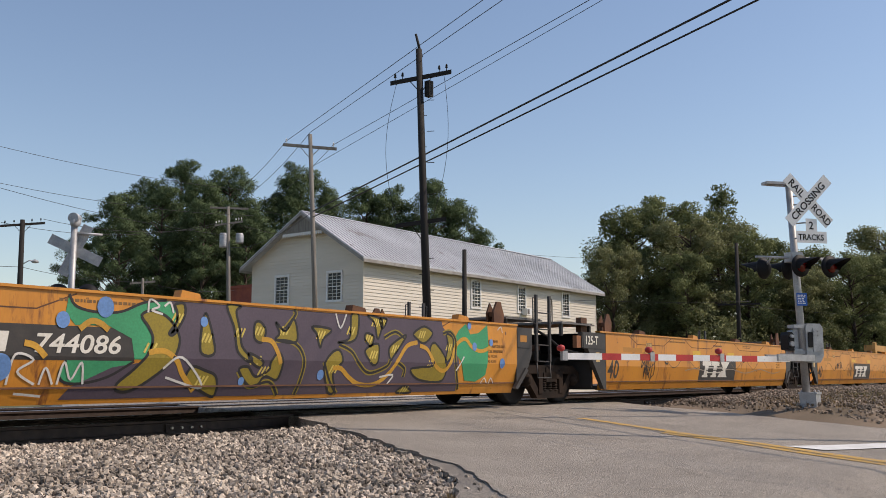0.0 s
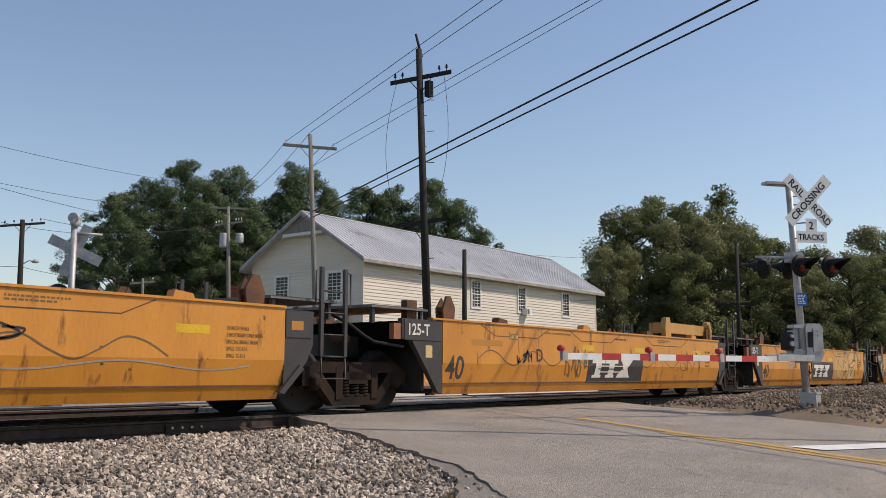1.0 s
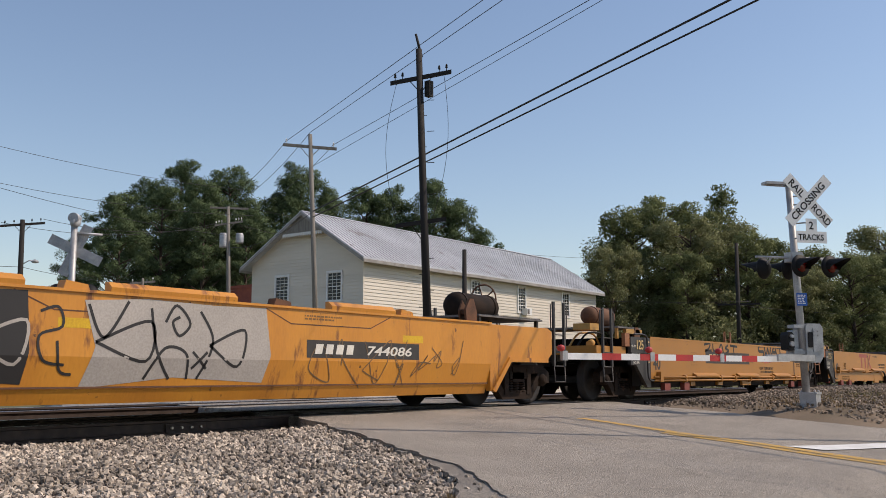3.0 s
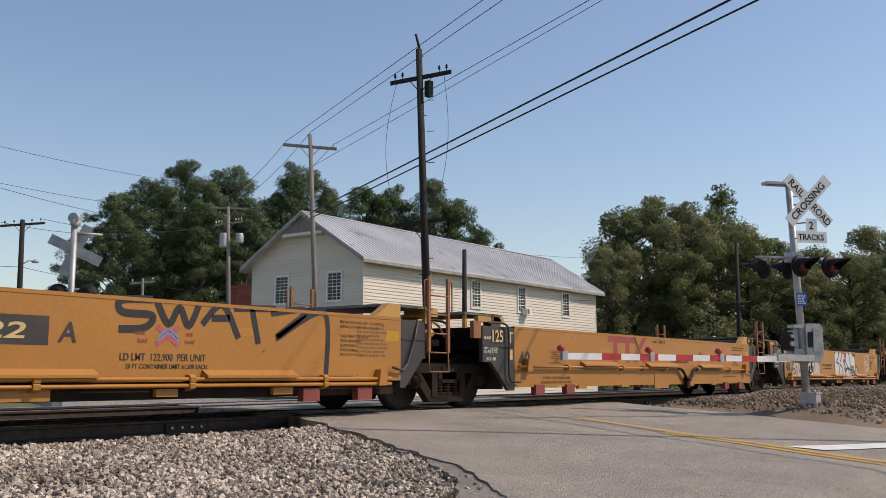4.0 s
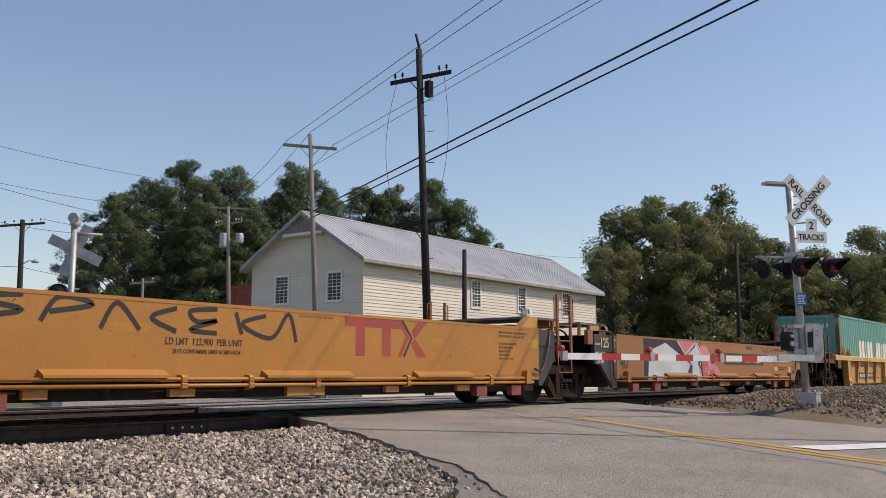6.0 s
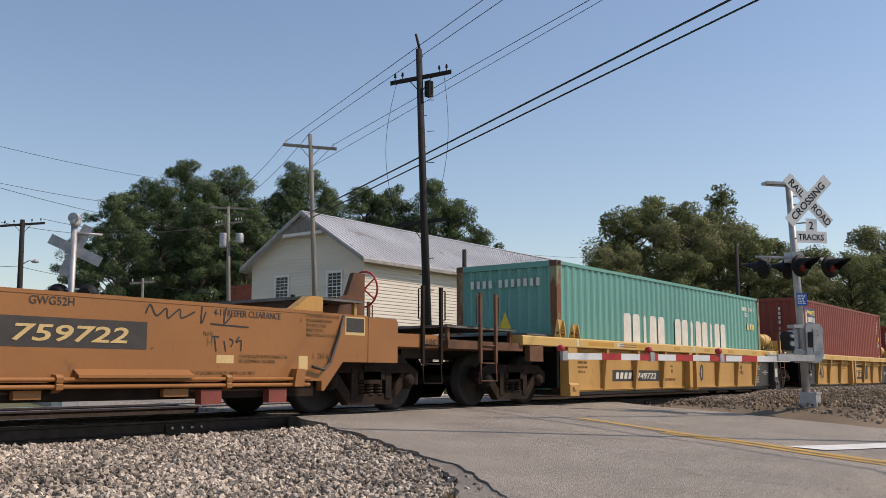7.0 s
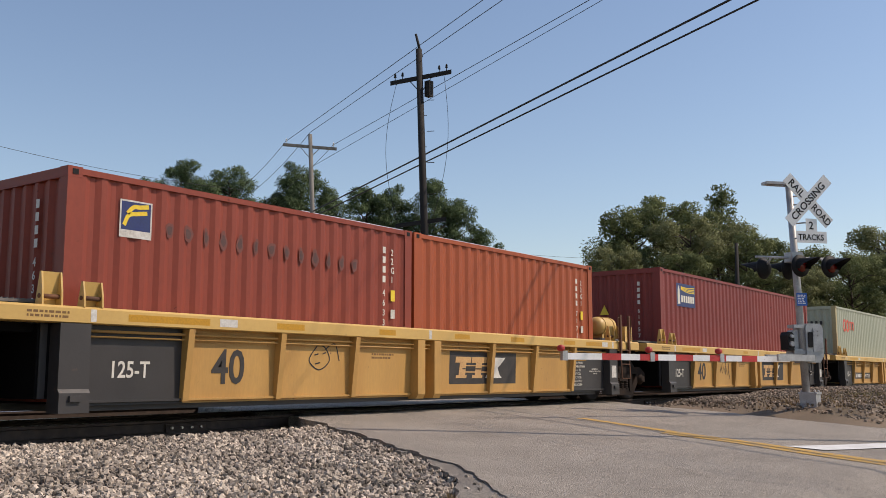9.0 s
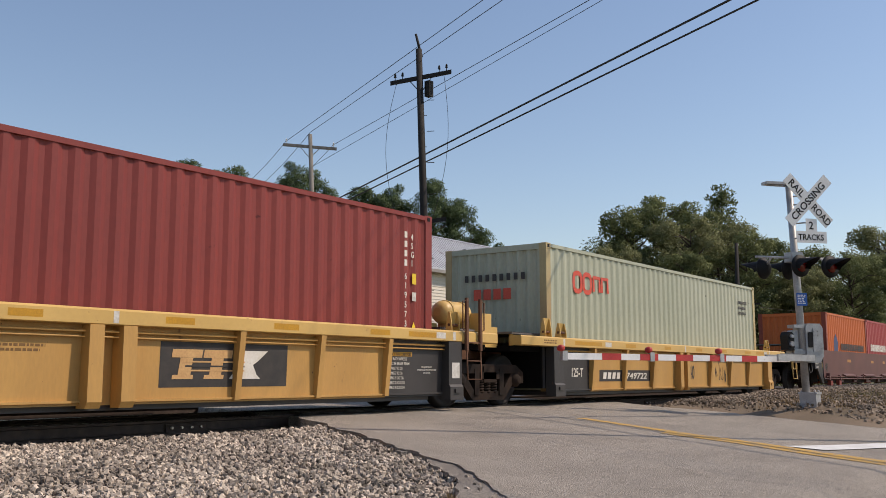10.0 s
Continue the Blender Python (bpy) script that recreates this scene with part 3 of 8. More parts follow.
def car_a(first=False, last=False):
    """One unit of an old well car: sides with a knuckle and a tucked-in foot."""
    car = empty("well_car")
    P = A_P
    end = 14.6 if last else P - 1.66
    for s in (-1, 1):
        prof = [(a_side(z) * -s, z) for z in (1.42, .74, .41, .26, .24)] + [((1.22) * s, .24), (1.33 * s, .45), (1.40 * s, .74), (1.40 * s, 1.42)]
        prof = [(y if i > 4 else -abs(y) if s < 0 else abs(y), z) for i, (y, z) in enumerate(prof)]
        bm = bmesh.new()
        prism(bm, prof, "x", 1.82, end)
        soften(bm, .012)
        side = part("side_wall", bm, M["orange"], car)
        bm = bmesh.new()
        y = s * 1.47
        box(bm, 1.52, end, y - .055, y + .055, 1.42, 1.45)
        part("top_rim", bm, M["orange"], side)
        yy = s * 1.435
        bm = bmesh.new()
        box(bm, 1.84, end - .02, yy - .008, yy + .008, .405, .425)
        part("foot_ridge", bm, M["rust"], side)
        # dark end plates
        plate("end_plate", [(.80, 1.41), (.80, 1.1), (1.04, 1.08), (1.70, .28), (1.82, .25), (1.82, 1.41)], s * 1.40, s * 1.49, M["car_grey"], car, .015, "dark grey painted end plate")
        plate("end_frame", [(.84, 1.40), (.84, 1.085), (1.80, 1.085), (1.80, 1.40)], s * 1.49, s * 1.502, M["car_grey"], car, .004)
        if not last:
            plate("end_plate", [(end, 1.40), (end, .34), (end + .05, .36), (end + .42, .72), (end + .54, .95), (end + .54, 1.40)], s * 1.40, s * 1.49, M["car_grey"], car, .015)
            plate("end_frame", [(end + .02, 1.39), (end + .02, 1.04), (end + .50, 1.04), (end + .50, 1.39)], s * 1.49, s * 1.502, M["car_grey"], car, .004)
            plate("brace", [(end - .1, .33), (end - .02, .30), (end + .34, .63), (end + .27, .68)], s * 1.46, s * 1.53, M["car_grey"], car, .01)
        else:
            plate("end_plate", [(end, 1.42), (end, .28), (end + .12, .28), (end + .6, .80), (end + 1.9, .80), (end + 2.1, .95), (end + 2.1, 1.36), (end + 1.95, 1.42)], s * 1.40, s * 1.49, M["orange"], car, .015)
            plate("brace", [(end + .02, .3), (end + .12, .26), (end + .62, .78), (end + 1.9, .78), (end + 1.9, .85), (end + .58, .86)], s * 1.46, s * 1.53, M["orange"], car, .01)
        for k, x in enumerate((3.6, 6.7, 9.7, 12.3)):
            if x > end - 1:
                continue
            plate("latch_cover", [(x - .16, 1.44), (x + .16, 1.44), (x + .13, 1.51), (x - .13, 1.54)], s * 1.36, s * 1.50, M["orange"] if k % 2 else M["rust"], car, .01)
        guide(car, 2.10, s * 1.40, 1.43, M["rust"], .40)
        guide(car, end - .45, s * 1.40, 1.43, M["rust"], .40, -1)
        plate("bearing_box", [(.62, 1.33), (.62, 1.09), (.80, 1.09), (.80, 1.33)], s * 1.38, s * 1.47, M["bar_rust"], car, .02)
        for x0, x1 in ((1.2, 1.45),):
            bm = bmesh.new()
            box(bm, x0, x1, s * 1.2 - .06, s * 1.2 + .06, 1.42, 1.72)
            soften(bm, .02)
            part("locking_box", bm, M["rust"], car)
    well_floor(car, 1.5, end, M["car_grey"], .33)
    # boxes that fill the gap at each end with painted shade
    for x0, x1 in ((.75, 1.5), (end + .02, end + (.9 if last else .45))):
        bm = bmesh.new()
        box(bm, x0 + (.3 if x0 < 1 else 0), x1, -1.39, 1.39, 1.0, 1.39)
        soften(bm, .02)
        part("end_structure", bm, M["gap_shade"], car, "end structure coloured near-black as shade in the gap")
    for s in (-1, 1):
        bm = bmesh.new()
        for x0, x1 in ((2.9, 5.2), (6.0, 8.2), (9.4, 11.9)):
            stroke(bm, [(x0, 1.40), (x0 + .45, 1.22), (x1 - .45, 1.22), (x1, 1.40)], .016, flat(-1.5), .003, False, False)
        for v in bm.verts:
            v.co.y *= -s
        part("panel_seam", bm, M["rust"], car)
    draft_beam(car, .35 if first else -.6, 1.5, M["car_grey"])
    draft_beam(car, end, end + (2.6 if last else 1.0), M["car_grey"])
    walkway(car, .25, 1.62, 1.585, M["car_grey"])
    walkway(car, end - .12, end + (2.0 if last else 1.15), 1.585, M["car_grey"])
    bm = bmesh.new()
    pipe(bm, [(-.35, -1.1, 1.42), (-.1, -1.2, 1.30), (.15, -1.3, 1.12), (.3, -1.35, 1.04), (.9, -1.42, .98)], .025)
    part("air_hose", bm, M["black"], car, "black rubber brake hose")
    if not last:
        ladder(car, P - .98, P - .50, -1.50, .50, 2.03, M["car_grey"])
        ladder(car, P - .98, P - .50, 1.50, .50, 2.03, M["car_grey"])
    else:
        tank(car, end + .2, end + 1.4, -.55, 1.80, .24, M["truck"])
        brake_wheel(car, end + 1.7, -.2, 2.0, .30, M["rust"])
        ladder(car, end + 2.3, end + 2.7, -1.42, .42, 1.95, M["car_grey"], 3)
        ladder(car, end + 2.3, end + 2.7, 1.42, .42, 1.95, M["car_grey"], 3)
        bm = bmesh.new()
        box(bm, end + 1.9, end + 2.8, -1.4, 1.4, .98, 1.06)
        part("end_sill", bm, M["car_grey"], car)
        rodb = bmesh.new()
        box(rodb, end + 2.5, end + 3.45, -.12, .12, .74, .98)
        soften(rodb, .03)
        part("coupler", rodb, M["truck"], car)
        truck(car, end + 1.5)
    truck(car, .22)
    # paint common to all units
    sd = a_side
    for x, w in ((2.62, .95), (6.5, .5), (8.9, .5), (12.2, .5)):
        decal("reflector", x, x + w, 1.04, 1.145, sd, .004, M["reflector_bright"] if x > 6 else M["ghost"], car)
    bars("stencil", 5.0, 6.1, 1.30, 1.36, 1, sd, .004, M["stencil"], car, 3)
    bars("stencil", 10.1, 10.9, 1.28, 1.36, 2, sd, .004, M["stencil"], car, 4)
    decal("notice", 3.79, 4.09, 1.175, 1.27, sd, .004, M["stencil"], car)
    decal("notice", 3.805, 4.075, 1.188, 1.257, sd, .006, M["mark_tan"], car)
    bars("notice_lines", 3.82, 4.07, 1.19, 1.255, 4, sd, .009, M["stencil"], car, 5)
    if not last:
        for k, words in enumerate(("38 INCH WHLS", "2 INCH TREAD COND. SHOES", "SPECIAL BRAKE BEAM", "SPRG  OC-D-5", "SPRG  IC-D-5")):
            text(words, .052, end - .98, -1.503, 1.10 - .085 * k, M["stencil"], car, .62 if k == 1 else .75)
        decal("notice", end + .12, end + .34, 1.14, 1.26, flat(-1.5), .006, M["ghost"], car)
    text("125-T", .18, .90, -1.506, 1.165, M["mark_white"], car, .95)
    text("40", .39, 1.92, -.004, .49, M["mark_black"], car, .95, side=a_side)
    decal("notice", 1.38, 1.55, .82, 1.01, flat(-1.49), .006, M["mark_tan"], car)
    return tagged(car, "orange steel well car unit with scuffed riveted sides, empty", "railway wagon", "well cars of the train")


def car_b(first=False, last=False, body="orange_new", dip=False):
    """One unit of a newer well car: tall flat sides with air pipes along the foot."""
    car = empty("well_car")
    P = B_P
    end = 14.0 if last else P - 1.55
    for s in (-1, 1):
        bm = bmesh.new()
        foot = .335 if dip else .47
        prism(bm, [(s * 1.5, 1.40), (s * 1.5, foot), (s * 1.44, foot), (s * 1.44, 1.40)], "x", 1.66, end)
        side = part("side_wall", bm, M[body], car)
        bm = bmesh.new()
        box(bm, 1.66, end, s * 1.44 - .066, s * 1.44 + .066, 1.37, 1.412)
        soften(bm, .012)
        part("top_rim", bm, M[body], side)
        plate("end_plate", [(.66, 1.35), (.66, .77), (.92, .77), (1.48, .28), (1.66, .28), (1.66, 1.385), (.70, 1.385)], s * 1.42, s * 1.495, M["car_grey"], car, .02, "dark grey painted end plate")
        plate("end_rib", [(.68, 1.03), (1.64, 1.03), (1.64, 1.05), (.68, 1.05)], s * 1.495, s * 1.51, M["car_grey"], car, 0)
        if not last:
            plate("end_plate", [(end, 1.385), (end, .36), (end + .12, .36), (end + .55, .80), (end + .62, .80), (end + .62, 1.30), (end + .55, 1.385)], s * 1.42, s * 1.495, M["car_grey"], car, .02)
            plate("end_rib", [(end + .02, 1.08), (end + .6, 1.08), (end + .6, 1.10), (end + .02, 1.10)], s * 1.495, s * 1.51, M["car_grey"], car, 0)
        else:
            plate("end_plate", [(end, 1.40), (end, .34), (end + .05, .34), (end + .42, .73), (end + .95, .73), (end + .95, 1.40)], s * 1.40, s * 1.497, M[body], car, .02)
            plate("end_box", [(end + .95, 1.38), (end + .95, .73), (end + 1.62, .73), (end + 1.62, 1.34), (end + 1.58, 1.38)], s * 1.36, s * 1.505, M[body], car, .04)
        guide(car, 1.25, s * 1.36, 1.39, M["rust"], .22)
        plate("corner_guide", [(end - .55, 1.40), (end + .05, 1.40), (end + .05, 1.62), (end - .2, 1.62)], s * 1.30, s * 1.45, M["yellow"], car, .01)
        # foot: pipes, clamps, sloping shelves, pockets
        tubes = (.70,) if dip else (.50, .425)
        for z in tubes:
            bm = bmesh.new()
            spans = ((1.7, 8.90), (9.96, end - .3)) if dip else ((1.7, end - .3),)
            for x0, x1 in spans:
                rod(bm, (x0, s * 1.56, z), (x1, s * 1.56, z), .024, 8)
            pp = part("air_pipe", bm, M[body], car)
            for x in (3.5, 5.88, 6.91, 8.1, 10.05, 12.3):
                bm = bmesh.new()
                prism(bm, [(s * 1.50, z - .06), (s * 1.50, z + .055), (s * 1.57, z + .05), (s * 1.60, z + .02), (s * 1.595, z - .03), (s * 1.54, z - .05)], "x", x - .04, x + .04)
                part("pipe_clamp", bm, M[body], pp)
        if dip:
            bm = bmesh.new()
            pipe(bm, smooth_line([(8.75, s * 1.56, .71), (8.93, s * 1.56, .70), (9.06, s * 1.57, .66), (9.22, s * 1.58, .52), (9.36, s * 1.58, .45), (9.50, s * 1.58, .47), (9.66, s * 1.58, .60), (9.80, s * 1.57, .70), (10.0, s * 1.56, .71)], 4), .034, 8)
            part("pipe_loop", bm, M["black"], car, "black rubber hose loop")
            bm = bmesh.new()
            rod(bm, (9.24, s * 1.56, .46), (9.50, s * 1.56, .46), .06, 10)
            box(bm, 9.28, 9.46, s * 1.53 - .06, s * 1.53 + .06, .24, .44)
            soften(bm, .01)
            part("drain_valve", bm, M["truck"], car)
        else:
            bm = bmesh.new()
            box(bm, 1.7, end - .1, s * 1.38 - .05, s * 1.38 + .05, .27, .47)
            part("inner_sill", bm, M["truck"], car, "dark recessed sill under the side")
        zs = .775 if dip else .56
        for x0, x1 in ((4.1, 5.65), (7.15, 8.8), (10.25, 11.75)):
            bm = bmesh.new()
            prism(bm, [(s * 1.5, zs + .05), (s * 1.5, zs + .03), (s * 1.60, zs - .025), (s * 1.60, zs - .045), (s * 1.615, zs - .045), (s * 1.615, zs - .015)], "x", x0, x1)
            sh = part("step_shelf", bm, M[body], car)
            bm = bmesh.new()
            prism(bm, [(s * 1.5, zs + .045), (s * 1.5, zs - .05), (s * 1.60, zs - .03)], "x", x0, x0 + .015)
            part("gusset", bm, M[body], sh)
        pockets = ((3.99, 4.34, .285, .37), (5.89, 6.26, .30, .37), (7.58, 8.35, .255, .58), (9.6, 9.9, .29, .37), (11.1, 11.4, .30, .37)) if dip else ((3.95, 4.22, .30, .40), (5.74, 6.10, .30, .39), (7.6, 8.3, .28, .40), (9.6, 9.9, .30, .39), (11.4, 11.75, .30, .39))
        for x0, x1, zb, zt in pockets:
            bm = bmesh.new()
            box(bm, x0, x1, s * 1.48 - .03, s * 1.48 + .034, zb, zt)
            soften(bm, .025)
            part("foot_pocket", bm, M[body], car)
        for x in (2.48, 3.62, end - 1.93, end - .85):
            bm = bmesh.new()
            box(bm, x - .155, x + .155, s * 1.48 - .06, s * 1.48 + .05, .20, .375)
            soften(bm, .01)
            j = part("jacking_pad", bm, M["jack_red"], car, "dull red jacking pad")
            if s < 0:
                text("JACKING", .055, x - .125, -1.5325, .295, M["mark_white"], j, .85)
                text("POINT", .055, x - .09, -1.5325, .225, M["mark_white"], j, .85)
        for x in (1.95, end - .60):
            plate("tow_bracket", [(x - .02, zs - .16), (x + .16, zs - .16), (x + .16, zs + .07), (x + .02, zs + .07)], s * 1.5, s * 1.61, M[body], car, .015)
    well_floor(car, 1.5, end, M["car_grey"], .42)
    # end boxes, near-black so the gap reads as shaded
    for x0, x1 in ((.75, 1.5), (end + .02, end + .5)):
        bm = bmesh.new()
        box(bm, x0, x1, -1.41, 1.41, .98, 1.37)
        soften(bm, .02)
        part("end_structure", bm, M["gap_shade"], car, "end structure coloured near-black as shade in the gap")
    draft_beam(car, -.6, 1.5, M["car_grey"])
    draft_beam(car, end, end + (3.0 if last else 1.0), M["car_grey"])
    walkway(car, .35, 1.5, 1.60, M["yellow"])
    walkway(car, end - .1, end + 1.0, 1.62, M["yellow"])
    if first:
        bm = bmesh.new()
        box(bm, -.8, .56, -1.42, 1.42, .98, 1.16)
        soften(bm, .02)
        part("end_sill", bm, M[body], car)
        for s in (-1.44, 1.44):
            ladder(car, -.55, -.15, s, .42, 1.95, M["car_grey"], 3)
        bm = bmesh.new()
        box(bm, -1.45, -.6, -.12, .12, .74, .98)
        soften(bm, .03)
        part("coupler", bm, M["truck"], car)
        tank(car, .2, 1.2, -.7, 1.85, .2, M["rust"])
    plate("bearing_box", [(.42, 1.46), (.42, 1.17), (.64, 1.17), (.64, 1.46)], -1.40, -1.48, M["bar_rust"], car, .02)
    bm = bmesh.new()
    pipe(bm, [(end - .25, -1.56, .66), (end - .02, -1.56, .62), (end + .12, -1.54, .72), (end + .3, -1.53, 1.1), (end + .42, -1.50, 1.38)], .02)
    part("air_hose", bm, M["car_grey"], car)
    if not last:
        for s in (-1.52, 1.52):
            ladder(car, P - .88, P - .37, s, .60, 2.09, M["bar_rust"], 4)
    else:
        plate("brake_stand", [(end + .80, 1.4), (end + 1.55, 1.4), (end + 1.55, 2.1), (end + 1.30, 2.1), (end + 1.15, 1.75), (end + .4, 1.45)], -.9, -.82, M["rust"], car, .02)
        brake_wheel(car, end + 1.70, -.75, 1.88, .28, M["red"])
        bm = bmesh.new()
        box(bm, end + 1.66, end + 2.85, -1.42, 1.42, .98, 1.18)
        soften(bm, .02)
        part("end_sill", bm, M[body], car)
        for s in (-1.44, 1.44):
            ladder(car, end + 2.32, end + 2.80, s, .42, 1.95, M["truck"], 3)
        bm = bmesh.new()
        box(bm, end + 2.50, end + 3.45, -.12, .12, .74, .98)
        soften(bm, .03)
        part("coupler", bm, M["truck"], car)
        truck(car, end + 1.5)
    truck(car, 1.09 if first else .22)
    sd = flat(-1.5)
    for x, w in ((4.9, .55), (8.6, .45), (10.7, .35)):
        decal("patch", x, x + w, 1.03, 1.13, sd, .003, M["ghost"], car)
    text("125", .21, .89, -1.512, 1.12, M["mark_tan"], car, .92)
    text("T", .19, 1.44, -1.512, 1.12, M["mark_tan"], car, .95)
    for words, x, z, h in (("REL ROD", .69, 1.16, .05), ("EMPTY LOAD 50%", .69, .985, .05), ("7/16 ADJ. BLOCK", .69, .925, .05), ("JACK HERE", .77, .80, .055)):
        text(words, h, x, -1.50, z, M["mark_white"], car, .82)
    text("40", .31, 1.79, -1.504, .68, M["mark_black"], car, .95)
    bm = bmesh.new()
    pipe(bm, smooth_line([(.82, -1.50, 1.44), (1.20, -1.52, 1.45), (1.36, -1.545, 1.40), (1.40, -1.55, 1.25), (1.40, -1.55, .62), (1.48, -1.55, .45), (1.78, -1.55, .425)], 4), .02)
    part("brake_pipe", bm, M["car_grey"], car, "bent brake pipe down the end plate")
    for x0, x1 in ((.70, 1.10), (1.18, 1.50)):
        bm = bmesh.new()
        box(bm, x0, x1, -1.38, -1.30, 1.46, 1.56)
        soften(bm, .012)
        part("walkway_beam", bm, M["yellow"], car)
    for dy in (-.75, -.55):
        bm = bmesh.new()
        pipe(bm, smooth_line([(-.5, dy, 1.05), (-.35, dy - .15, 1.38), (-.1, dy - .2, 1.46), (.2, dy - .3, 1.42), (.45, dy - .3, 1.20)], 4), .022)
        part("air_hose", bm, M["black"] if dy < -.6 else M["yellow"], car)
    bm = bmesh.new()
    box(bm, -.55, -.15, -1.15, -.75, 1.50, 1.64)
    rod(bm, (-.5, -1.1, 1.20), (-.1, -.95, 1.24), .075, 10)
    soften(bm, .012)
    part("valve_box", bm, M["yellow"], car)
    decal("notice", 1.47, 1.60, .82, 1.0, flat(-1.495), .008, M["mark_tan"], car)
    if not last:
        for k, words in enumerate(("SIDE BRG SET-UP HGT 5-1/16 +- 1/16 FEMALE", "SIDE BRG SET-UP HGT 5-3/16 +- 1/16 MALE", "", "2 INCH TREAD COND. SHOES", "SPECIAL BRAKE BEAMS", "SEE BADGE PLATE", "38 INCH WHEELS", "SPRG 7 OC D-5 7 IC D-6")):
            if words:
                text(words, .042, end - 1.35, -1.503, 1.27 - .065 * k, M["stencil"], car, .78)
        decal("patch", end - .35, end - .05, 1.05, 1.2, sd, .003, M["reflector"], car)
        text("JACK AT JACKING POINTS, EMPTY CAR ONLY", .045, end - 2.1, -1.504, .50, M["stencil"], car, .8)
    return tagged(car, "orange steel well car unit with flat sides and foot pipes, empty", "railway wagon", "well cars of the train")


def rib(car, x, s, material, top=1.09, foot=.24):
    plate_pts = [(s * 1.49, top), (s * 1.40, foot), (s * 1.33, foot), (s * 1.33, top)]
    bm = bmesh.new()
    prism(bm, plate_pts, "x", x - .045, x + .045)
    soften(bm, .012)
    part("side_rib", bm, material, car)


def chord_guide(parent, x, y, z, h):
    """Two tapered fins on the chord with a sloping plate between them."""
    sg, ay = (1 if y > 0 else -1), abs(y)
    bm = bmesh.new()
    prism(bm, [(sg * (ay - .05), z), (sg * (ay - .035), z), (sg * (ay + .025), z + h), (sg * (ay + .01), z + h)], "x", x - .12, x + .12)
    g = part("guide", bm, M["chord"], parent)
    for dx in (-.12, .10):
        bm = bmesh.new()
        prism(bm, [(sg * (ay - .035), z), (sg * (ay + .085), z), (sg * (ay + .075), z + h * .45), (sg * (ay + .04), z + h), (sg * (ay + .025), z + h)], "x", x + dx, x + dx + .02)
        soften(bm, .004)
        f = part("guide_fin", bm, M["chord"], g)
    bm = bmesh.new()
    rod(bm, (x - .13, sg * (ay + .03), z + .10), (x + .13, sg * (ay + .03), z + .10), .025, 8)
    part("guide_pin", bm, M["rust"], g)


def car_c(first=False, last=False, body="panel_yellow", rail_m="chord"):
    """One unit of a loaded well car: a deep top chord over ribbed, recessed panels."""
    car = empty("well_car")
    P = C_P
    x0, x1 = (-.30 if first else .20), (P - .2 if last else P - .43)
    wl, wr = 1.75, P - 1.85
    for s in (-1, 1):
        bm = bmesh.new()
        prism(bm, [(s * 1.50, 1.10), (s * 1.50, 1.245), (s * 1.47, 1.27), (s * 1.26, 1.27), (s * 1.26, 1.09), (s * 1.48, 1.09)], "x", x0, x1)
        part("top_chord", bm, M[rail_m], car, "pale yellow steel top chord")
        # panels
        spans = [(wl, 3.10, "car_grey"), (3.10, 7.45, body), (8.02, 12.52, body), (12.52, wr, "car_grey")]
        if first:
            spans[0] = (wl, 3.10, body)
        if last:
            spans[3] = (12.52, wr, body)
        for a, b, m in spans:
            bm = bmesh.new()
            prism(bm, [(s * 1.36, 1.09), (s * 1.335, .27), (s * 1.345, .22), (s * 1.28, .22), (s * 1.28, 1.09)], "x", a, b)
            pn = part("side_panel", bm, M[m], car)
            bm = bmesh.new()
            box(bm, a + .02, b - .02, s * 1.355 - .02, s * 1.355 + .02, .25, .275)
            part("foot_flange", bm, M[m], pn)
        bm = bmesh.new()
        box(bm, 7.45, 8.02, s * 1.27 - .02, s * 1.27 + .02, .22, 1.09)
        part("mid_plate", bm, M[body], car)
        for x in (3.10, 4.60, 6.06, 9.60, 11.05, 12.50):
            rib(car, x, s, M[body])
        for x in (7.52, 7.94):
            bm = bmesh.new()
            prism(bm, [(s * 1.50, 1.09), (s * 1.50, .26), (s * 1.46, .19), (s * 1.30, .19), (s * 1.30, 1.09)], "x", x - .09, x + .09)
            soften(bm, .012)
            part("mid_post", bm, M[body], car)
        for x, m in ((wl - .18, M[body] if first else M["car_grey"]), (wr + .18, M[body] if last else M["car_grey"])):
            bm = bmesh.new()
            prism(bm, [(s * 1.49, 1.09), (s * 1.49, .40), (s * 1.52, .36), (s * 1.52, .15), (s * 1.30, .15), (s * 1.30, 1.09)], "x", x - .18, x + .18)
            soften(bm, .015)
            post = part("end_post", bm, m, car)
            bm = bmesh.new()
            box(bm, x - .07, x + .07, s * 1.53 - .02, s * 1.53 + .02, .27, .33)
            soften(bm, .012)
            part("lug", bm, m, post)
        for z, r in ((1.02, .018), (.96, .012)):
            bm = bmesh.new()
            rod(bm, (wl, s * 1.40, z), (wr, s * 1.40, z), r, 6)
            part("air_pipe", bm, M[body], car)
        chord_guide(car, wl - .42, s * 1.33, 1.265, .36)
        chord_guide(car, wl + .02, s * 1.405, 1.265, .28)
        chord_guide(car, wr + .26, s * 1.36, 1.265, .32)
        for x, w in ((2.2, 1.15), (4.45, .5), (6.5, .38), (8.4, .42), (10.1, .45), (12.0, .45), (12.9, .8)):
            if s < 0:
                decal("reflector", x, x + w, 1.135, 1.215, flat(-1.5), .003, M["reflector"], car)
    well_floor(car, 1.28, wr + .02, M["car_grey"])
